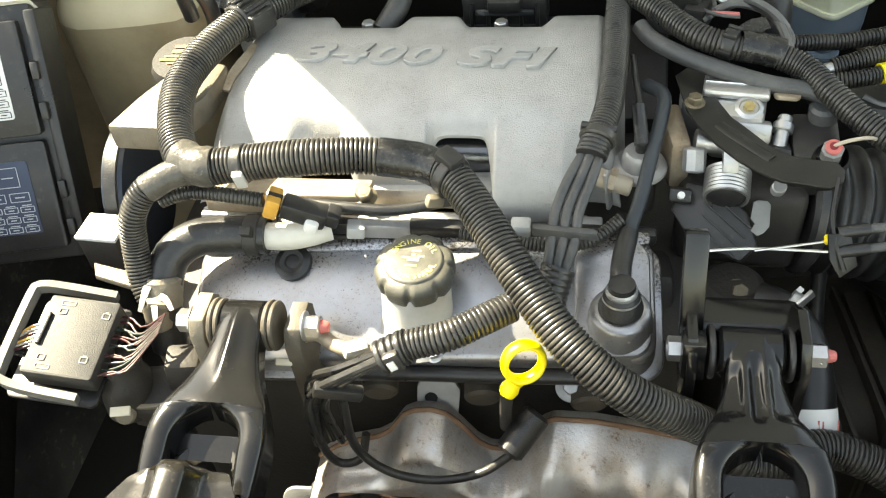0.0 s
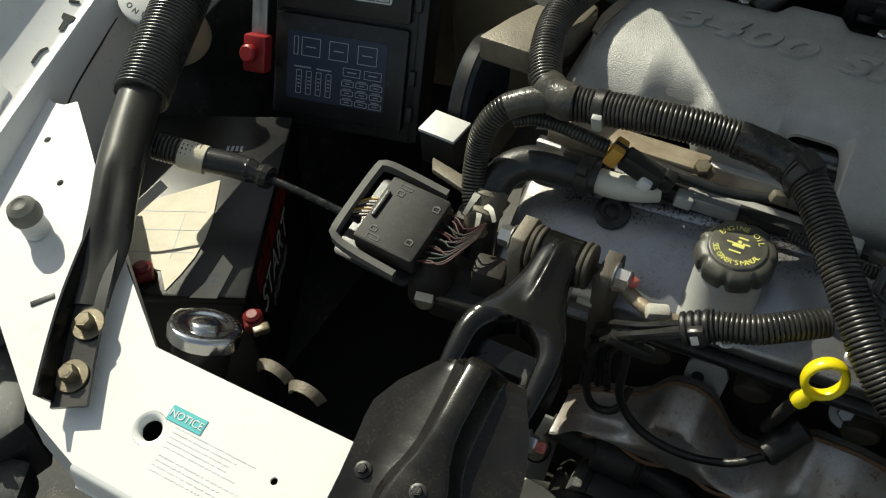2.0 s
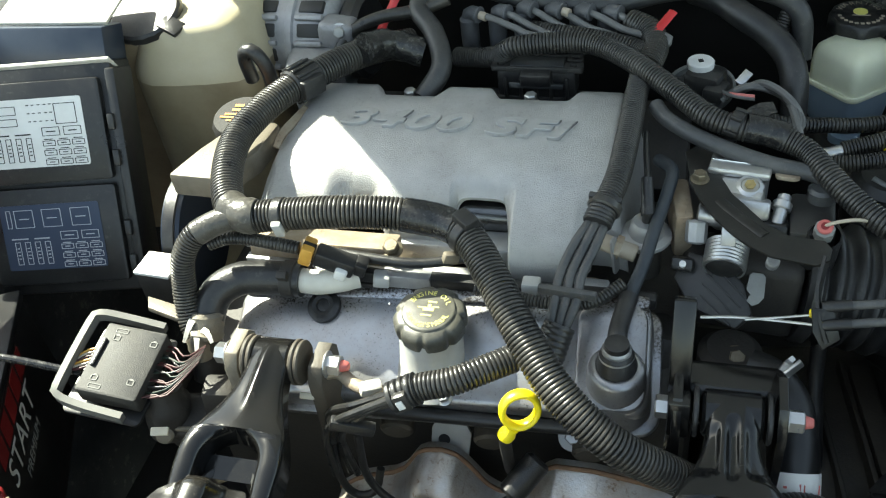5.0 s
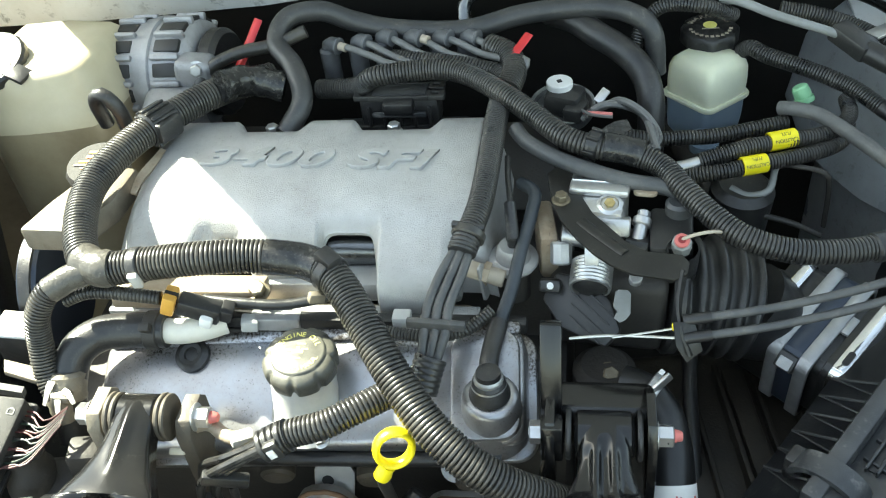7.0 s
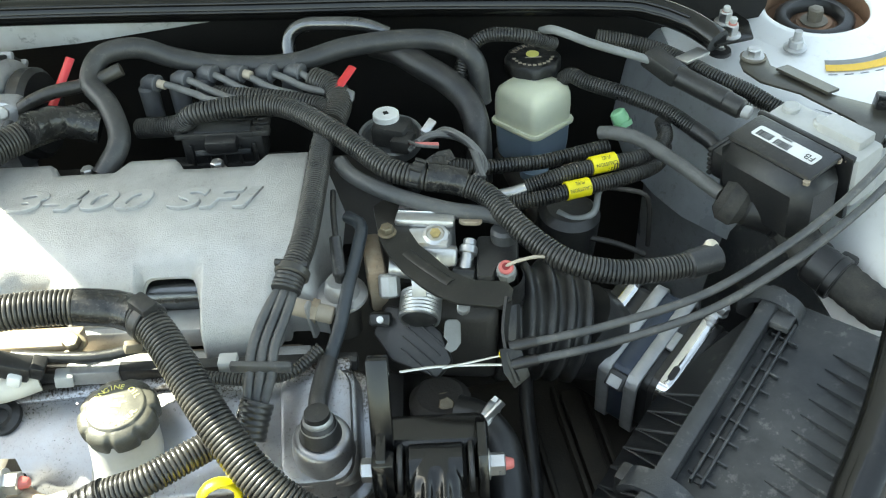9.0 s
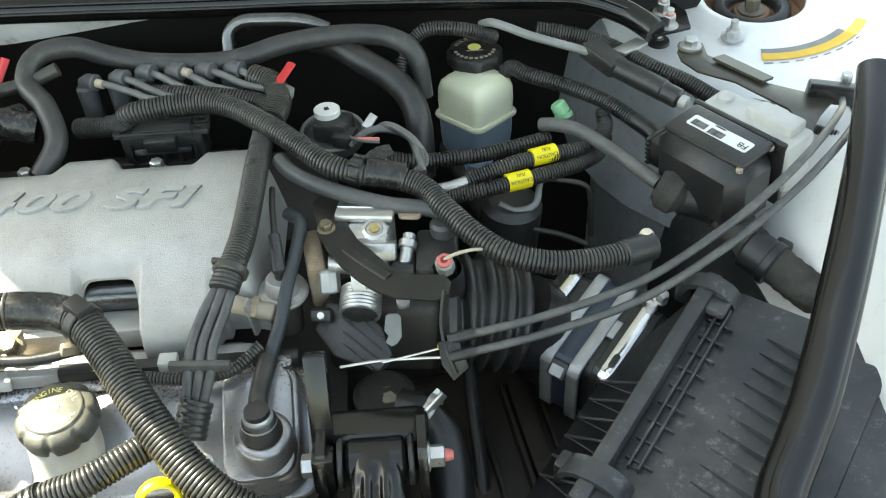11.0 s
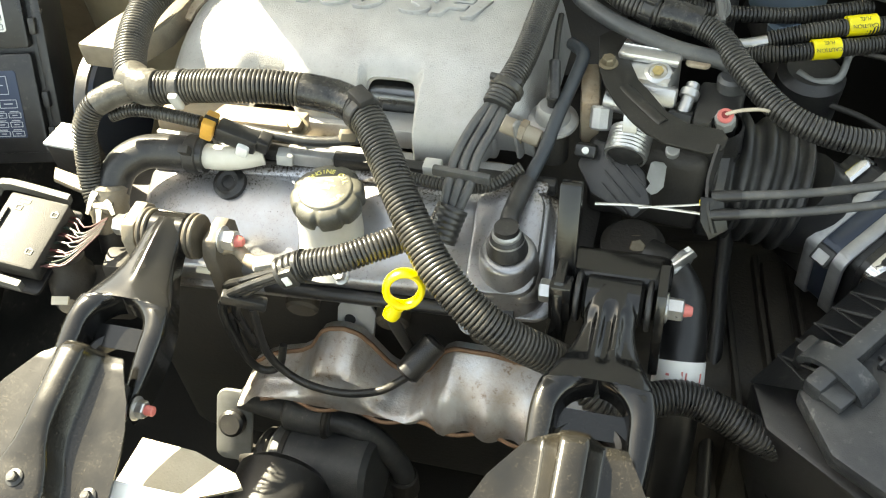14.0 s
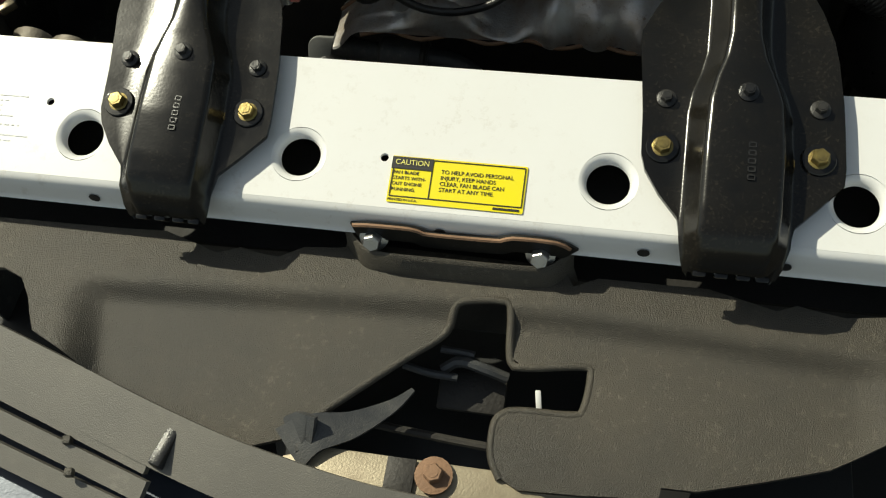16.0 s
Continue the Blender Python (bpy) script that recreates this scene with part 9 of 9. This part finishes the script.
    part("plate", box((0.05, 0.03, 0.006), pose(0.03, 0.11, 0.668, 10, 0, 0), 0.002), "dark", la)
    part("striker", tube([(0.008, 0.118, 0.685), (0.02, 0.124, 0.690), (0.04, 0.120, 0.690), (0.055, 0.118, 0.684)], 0.0042, 8), "grey_rubber", la)
    part("lever", tube([(-0.020, 0.116, 0.69), (0.0, 0.112, 0.69), (0.02, 0.112, 0.688)], 0.003, 8), "grey_rubber", la)
    part("lever", tube([(0.005, 0.132, 0.69), (0.02, 0.131, 0.69), (0.03, 0.13, 0.69)], 0.003, 8), "grey_rubber", la)
    part("rod", tube([(-0.05, 0.075, 0.675), (0.02, 0.070, 0.675), (0.06, 0.068, 0.675)], 0.0032, 8), "dark", la)
    part("white_tip", box((0.004, 0.014, 0.004), pose(0.080, 0.098, 0.700, 20, 0, 10), 0.001), "paper", la)
    # rear tie bar with a bolt in front
    tb = thing("grille_mount", "tan-grey metal tie bar with a hex bolt", "trim", (0.0, 0.03, 0.68))
    part("bar", plate([(-0.09, 0.036), (-0.06, 0.046), (0.056, 0.046), (0.10, 0.03), (0.10, 0.012), (-0.085, 0.010)], 0.005, pose(0, 0, 0.694, 4, 0, 0), bevel=0.001), "tie_bar", tb)
    part("dark_patch", box((0.020, 0.026, 0.002), pose(-0.006, 0.032, 0.6985, 4, 0, 0), 0.0005), "dark", tb)
    part("bolt", hexbolt(bmesh.new(), (0.017, 0.036, 0.699), (0, 0, 1), 0.0068, 0.008, 0.013), "rust", tb)
    # Black sheet added to give the latch opening its deep shade.
    part("opening_shade_sheet", box((0.62, 0.17, 0.01), pose(0, 0.10, 0.61), 0.002), "ink_and_shade", tb)
    # grille: a curved frame with three bars
    g = thing("front_grille", "curved grey plastic grille with stepped bars", "grille", (-0.2, 0.02, 0.68))
    for k in range(4):
        pts = [(-0.46, 0.112 - 0.021 * k, 0.700 - 0.006 * k), (-0.36, 0.090 - 0.021 * k, 0.702 - 0.006 * k), (-0.28, 0.066 - 0.020 * k, 0.704 - 0.006 * k), (-0.18, 0.034 - 0.018 * k, 0.705 - 0.006 * k)]
        if k == 0:
            pts = pts[:3] + [(-0.18, 0.034, 0.706), (-0.10, 0.014, 0.706), (0.0, 0.0, 0.705), (0.15, 0.0, 0.704), (0.3, 0.03, 0.702), (0.45, 0.08, 0.70)]
        part("bar", strip(pts, 0.040 if k == 0 else 0.015, 0.006, (0, -0.35, 1), bevel=0.001), "grille_grey", g)
    part("end_rib", box((0.010, 0.036, 0.012), pose(-0.168, 0.030, 0.706, 0, 0, -14), 0.002), "plastic", g)
    for x, y in ((-0.245, 0.024), (-0.235, 0.002)):
        part("peg", box((0.006, 0.006, 0.006), pose(x, y, 0.705 - 0.006, 0, 0, 10), 0.001), "shroud", g)
    part("backing", plate([(-0.5, 0.10), (-0.18, 0.02), (0.0, -0.02), (0.3, 0.0), (0.5, 0.06), (0.5, -0.2), (-0.5, -0.2)], 0.004, pose(0, 0, 0.655)), "pulley", g)


def headlamp():
    t = thing("headlamp_housing", "grey plastic headlamp housing beside the white panel", "headlamp", (-0.66, 0.24, 0.62))
    part("shell", plate([(-0.70, 0.30), (-0.64, 0.275), (-0.608, 0.262), (-0.575, 0.225), (-0.59, 0.17), (-0.66, 0.15), (-0.75, 0.2)], 0.08, pose(0, 0, 0.712), bevel=0.01), "dusty", t)
    part("round_cap", cut((-0.705, 0.285, 0.70), (-0.705, 0.28, 0.73), 0.045, 28, bevel=0.006), "grey_plastic", t)
    part("adjuster", box((0.03, 0.02, 0.02), pose(-0.615, 0.205, 0.716, 0, 0, 30), 0.003), "plastic", t)
    part("adjuster_screw", cut((-0.607, 0.20, 0.72), (-0.603, 0.198, 0.732), 0.005, 10), "gold", t)
    part("lower_shell", box((0.08, 0.06, 0.05), pose(-0.59, 0.165, 0.665, 0, 10, 25), 0.01), "dusty", t)


# ---- body shell round the engine bay ----
def quad_sheet(points, thick=0.003, cols=1):
    """A closed thin shell out of a rectangular array of points."""
    b = bmesh.new()
    top = [[b.verts.new(p) for p in row] for row in points]
    for a, c in zip(top, top[1:]):
        for i in range(len(a) - 1):
            b.faces.new((a[i], a[i + 1], c[i + 1], c[i]))
    bmesh.ops.recalc_face_normals(b, faces=b.faces[:])
    bmesh.ops.solidify(b, geom=b.faces[:], thickness=thick)
    return b


def ridge_x(y):
    """The inner ridge of the wing on the battery side."""
    return -0.720 - 0.19 * (min(y, 0.62) - 0.37) - 0.03 * max(0, y - 0.62)


def ridge_z(y):
    return 0.843 + 0.178 * (min(y, 0.75) - 0.37) + 0.08 * max(0, y - 0.75)


def shelf_z(x, y):
    return ridge_z(y) + 0.001 + 0.5 * max(0, ridge_x(y) - 0.012 - x)


def body_shell():
    # inner wings
    rows, low = [], []
    for y in (0.30, 0.37, 0.44, 0.52, 0.60, 0.68, 0.80, 1.0, 1.2):
        x, z = ridge_x(y), ridge_z(y)
        rows.append([(x - 0.16, y, 0.45), (x - 0.145, y, z - 0.12), (x - 0.118, y, z - 0.030), (x - 0.094, y, z + 0.026), (x - 0.083, y, z + 0.041), (x - 0.074, y, z + 0.045), (x - 0.066, y, z + 0.044), (x - 0.060, y, z + 0.038), (x - 0.052, y, z + 0.024), (x - 0.046, y, z + 0.018), (x - 0.012, y, z + 0.001), (x - 0.004, y, z - 0.001), (x, y, z), (x + 0.003, y, z - 0.003), (x + 0.010, y, z - 0.035), (x + 0.016, y, z - 0.060), (x + 0.022, y, z - 0.12)])
        low.append([(x + 0.023, y, z - 0.118), (x + 0.05, y, 0.68), (-0.69, y, 0.60), (-0.67, y, 0.20)])
    single("fender_left", quad_sheet(rows), "white", "white painted front wing edge beside the battery", "car body", kind="structure", smooth=40)
    # Lower wing coloured black to paint in the deep shade beside the battery.
    single("apron_left_lower", quad_sheet(low), "dusty", "lower inner wing, deep shade painted as black", "car body", kind="structure", smooth=50)
    pad = [(-0.7842, 0.4553), (-0.7505, 0.4499), (-0.738, 0.40), (-0.7264, 0.349), (-0.722, 0.32), (-0.760, 0.32), (-0.7746, 0.4044)]
    single("wing_pad", plate(pad, 0.004, bevel=0.0012, lift=lambda x, y: shelf_z(x, y) + 0.0025), "white", "raised white painted pad on the wing edge", "car body", kind="structure", smooth=30)
    rows, low = [], []
    for y in (0.40, 0.55, 0.70, 0.80, 0.90, 0.955):
        lean = 0.03 * smooth01(0.7, 1.0, y)
        rows.append([(0.73, y, 0.862), (0.68 - lean, y, 0.850), (0.64 - lean, y, 0.80), (0.60 - lean, y, 0.745)])
        low.append([(0.602 - lean, y, 0.747), (0.585 - lean, y, 0.70), (0.57 - lean, y, 0.60), (0.56, y, 0.20)])
    single("apron_right", quad_sheet(rows), "white", "white painted inner wing panel", "car body", kind="structure", smooth=50)
    # Split from the white panel and darkened: its shade is in the colour.
    single("apron_right_lower", quad_sheet(low), "dusty", "lower inner wing, deep shade painted as black", "car body", kind="structure", smooth=50)
    rows = [[(0.66, 0.953, 0.852), (0.605, 0.953, 0.80), (0.575, 0.953, 0.747), (0.55, 0.953, 0.20)], [(0.575, 1.02, 0.846), (0.545, 1.02, 0.80), (0.535, 1.02, 0.745), (0.52, 1.02, 0.35)], [(0.520, 1.10, 0.850), (0.512, 1.10, 0.80), (0.508, 1.10, 0.745), (0.50, 1.10, 0.35)], [(0.512, 1.21, 0.850), (0.508, 1.21, 0.80), (0.515, 1.21, 0.745), (0.51, 1.21, 0.35)]]
    # White panel coloured grey to paint in the shade by the firewall.
    single("apron_right_rear", quad_sheet(rows), "shaded_white", "white inner wing beside the firewall, shade painted grey", "car body", kind="structure", smooth=40)
    for s, nm in ((1, "fender_right"),):
        rows = []
        for y in (0.36, 0.5, 0.7, 0.84, 0.93):
            rows.append([(s * 0.725, y, 0.865), (s * 0.738, y, 0.872), (s * 0.76, y, 0.865), (s * 0.775, y, 0.875), (s * 0.80, y, 0.90), (s * 0.86, y, 0.915), (s * 0.90, y, 0.88), (s * 0.93, y, 0.70), (s * 0.93, y, 0.35)])
        single(nm, quad_sheet(rows), "white", "white painted front wing edge", "car body", kind="structure", smooth=40)
    # slots and seams pressed into the wing edge
    def slot(name, label, pts, w):
        line = [(x, y, shelf_z(x, y) + 0.0012) for x, y in pts]
        single(name, strip(line, w, 0.0012, (0.45, -0.18, 1), step=0.003), "ink_and_shade", label, "slot")
    slot("key_slot", "dark key-shaped slot in the white wing edge", [(-0.7631, 0.5375), (-0.766, 0.548), (-0.7685, 0.5581)], lambda u: 0.005 + 0.008 * smooth01(0.6, 0.75, u))
    slot("panel_slot", "dark curved slot in the white wing edge", [(-0.7579, 0.4888), (-0.7600, 0.4985), (-0.7608, 0.506), (-0.7583, 0.5126)], 0.0022)
    slot("panel_slot", "short dark slot in the white wing edge", [(-0.7797, 0.5715), (-0.776, 0.574), (-0.7715, 0.5772)], 0.003)
    slot("panel_slot", "short dark slot in the white wing edge", [(-0.786, 0.595), (-0.780, 0.598), (-0.775, 0.601)], 0.005)
    slot("panel_hole", "small dark hole in the white wing edge", [(-0.7335, 0.376), (-0.7315, 0.3771), (-0.7295, 0.3782)], 0.004)
    # seam round the recess of the inner wing
    seam = [(y, d) for y, d in ((0.480, 0.075), (0.478, 0.055), (0.486, 0.044), (0.505, 0.038), (0.56, 0.034), (0.62, 0.032), (0.70, 0.030), (0.85, 0.030))]
    single("panel_seam", tube([(ridge_x(y) + 0.0165 - 0.12 * max(0, 0.06 - d) * 2, y, ridge_z(y) - d) for y, d in seam], 0.0011, 6), "ink_and_shade", "dark seam in the white inner wing", "seam")
    # strut tower
    b = bmesh.new()
    c = Vector((0.699, 1.170, 0.8785))
    fr = along(c, c + Vector((-0.05, -0.10, 1)))
    lathe([(0.064, -0.03), (0.064, -0.002), (0.068, 0.003), (0.078, 0.004), (0.092, 0.0), (0.105, -0.0035)], fr, 56, b)
    tower = single("strut_tower", b, "white", "white painted suspension strut tower", "car body", kind="structure", smooth=60)
    b = plate([(-0.205, 0.10), (-0.196, -0.06), (-0.172, -0.122), (-0.146, -0.166), (-0.080, -0.235), (0.25, -0.25), (0.25, 0.12)], 0.003, fr @ pose(0, 0, -0.0035), [circle(0, 0, 0.100, 48)])
    part("tower_panel", b, "white", tower, smooth=20)
    side = [[fr @ Vector((x, y, -0.006)), fr @ Vector((x - 0.03, y - 0.02, -0.06)), fr @ Vector((x - 0.05, y - 0.03, -0.16))] for x, y in ((-0.205, 0.10), (-0.196, -0.06), (-0.172, -0.122), (-0.146, -0.166), (-0.080, -0.235))]
    # Tower side gets the same grey in place of shaded white.
    part("tower_side", quad_sheet(side), "shaded_white", tower, "white side of the tower, shade painted grey", smooth=30)
    t = thing("strut_mount", "rusty steel and black rubber strut top mount", "suspension", c)
    part("rubber_ring", lathe([(0.050, -0.030), (0.049, -0.016), (0.044, -0.012), (0.036, -0.012), (0.031, -0.017), (0.030, -0.026)], fr, 48, wobble=lambda a, r, z: 1 + (0.012 * math.cos(24 * a) if r > 0.045 else 0)), "rubber", t)
    part("cup", lathe([(0.0638, -0.004), (0.0632, -0.028), (0.050, -0.031), (0.026, -0.028), (0.022, -0.022), (0.010, -0.020), (0, -0.020)], fr, 48), "rust", t)
    part("centre_nut", hexbolt(bmesh.new(), c + Vector((0, 0, -0.020)), (-0.05, -0.1, 1), 0.010, 0.018, 0.017), "dusty_tan", t)
    # firewall, cowl and weather strip
    rows = [[(x, 1.20, 0.215), (x, 1.20, 0.80), (x, 1.17, 0.86), (x, 1.138, 0.90), (x, 1.134, z)] for x, z in ((-0.75, 0.965), (-0.3, 0.955), (0.0, 0.945), (0.3, 0.935), (0.62, 0.925))]
    single("firewall", quad_sheet(rows), "shade_black", "dark sound-proofed firewall", "car body", kind="structure")
    rows = [[(x, 1.128, z0), (x, 1.122, z0 + 0.4 * (z1 - z0)), (x, 1.124, z1)] for x, z0, z1 in ((-0.75, 0.885, 0.965), (-0.45, 0.892, 0.955), (-0.225, 0.905, 0.950), (-0.02, 0.929, 0.944))]
    single("cowl_flange", quad_sheet(rows), "white_dirty", "white painted cowl flange with dirt streaks", "car body", kind="structure")
    b = tube([(-0.75, 1.02, 0.985), (-0.55, 1.08, 0.968), (-0.30, 1.105, 0.957), (0.0, 1.110, 0.945), (0.2, 1.11, 0.938), (0.42, 1.112, 0.924), (0.475, 1.102, 0.918), (0.510, 1.082, 0.911), (0.532, 1.055, 0.905), (0.538, 1.046, 0.902)], 0.0150, 16)
    for dy, dz in ((-0.010, 0.0105), (-0.0140, 0.001)):
        bead = [(x, y + dy, z + dz) for x, y, z in ((-0.75, 1.02, 0.985), (-0.55, 1.08, 0.968), (-0.30, 1.105, 0.957), (0.0, 1.110, 0.945), (0.2, 1.11, 0.938), (0.42, 1.112, 0.924), (0.475, 1.102, 0.918), (0.510, 1.082, 0.911))]
        tube(bead, 0.0030, 8, b)
    single("weather_strip", b, "paint", "black rubber weather strip along the cowl", "car body", kind="structure", smooth=60)
    rows = [[(x, 1.12, 0.95), (x, 1.20, 0.985), (x, 1.45, 1.02)] for x in (-0.75, 0.0, 0.7)]
    single("cowl", quad_sheet(rows), "dusty", "black plastic cowl panel", "car body", kind="structure")
    # open hood, leaning forward from its hinges
    a = radians(58.5)
    m = basis((0, 1.2, 0.95), (1, 0, 0), (0, -math.cos(a), math.sin(a)))
    o = [(-0.6075, 0.03), (0.6075, 0.03), (0.6075, 0.84), (0.53, 0.98), (0.2, 1.04), (-0.2, 1.04), (-0.53, 0.98), (-0.6075, 0.84)]
    single("hood", plate(o, 0.02, m, bevel=0.004), "white", "open white car hood with a white underside", "car body", kind="structure", smooth=30)
    # bay floor, its deep shade put into a near-black colour
    rows = [[(x, y, 0.22) for x in (-0.7, 0, 0.7)] for y in (0.1, 0.6, 1.6)]
    single("splash_pan", quad_sheet(rows), "shade_black", "under-tray, near-black for the deep shade", "car body", kind="structure")


# ---- assembly ----
ground()
body_shell()
support = radiator_support()
notice(support)
strut_bracket(-0.198, "black pressed steel bracket on the white panel, sunlit")
strut_bracket(0.194, "black pressed steel bracket on the white panel, half shaded")
torque_strut(-0.2035, half=0.0185)
torque_strut(0.194, 0.537, 0.806, True)
engine_mounts()
plenum()
valve_cover()
oil_cap()
dipstick()
heat_shield()
engine_block()
looms()
coolant_hoses()
control_module()
taped_bundle()
fuse_box()
washer_tank()
battery()
radiator_cap()
brace_bar(-1, "black flattened steel brace with a ribbed sleeve")
brace_bar(1, "smooth black flattened steel brace beside the air cleaner")
bump_stop()
power_steering()
alternator()
ignition()
egr_valve()
throttle_body()
intake_tract()
air_box()
control_unit()
brake_reservoir()
fuel_lines()
throttle_cables()
fuel_rail()
radiator()
front_shroud()
headlamp()
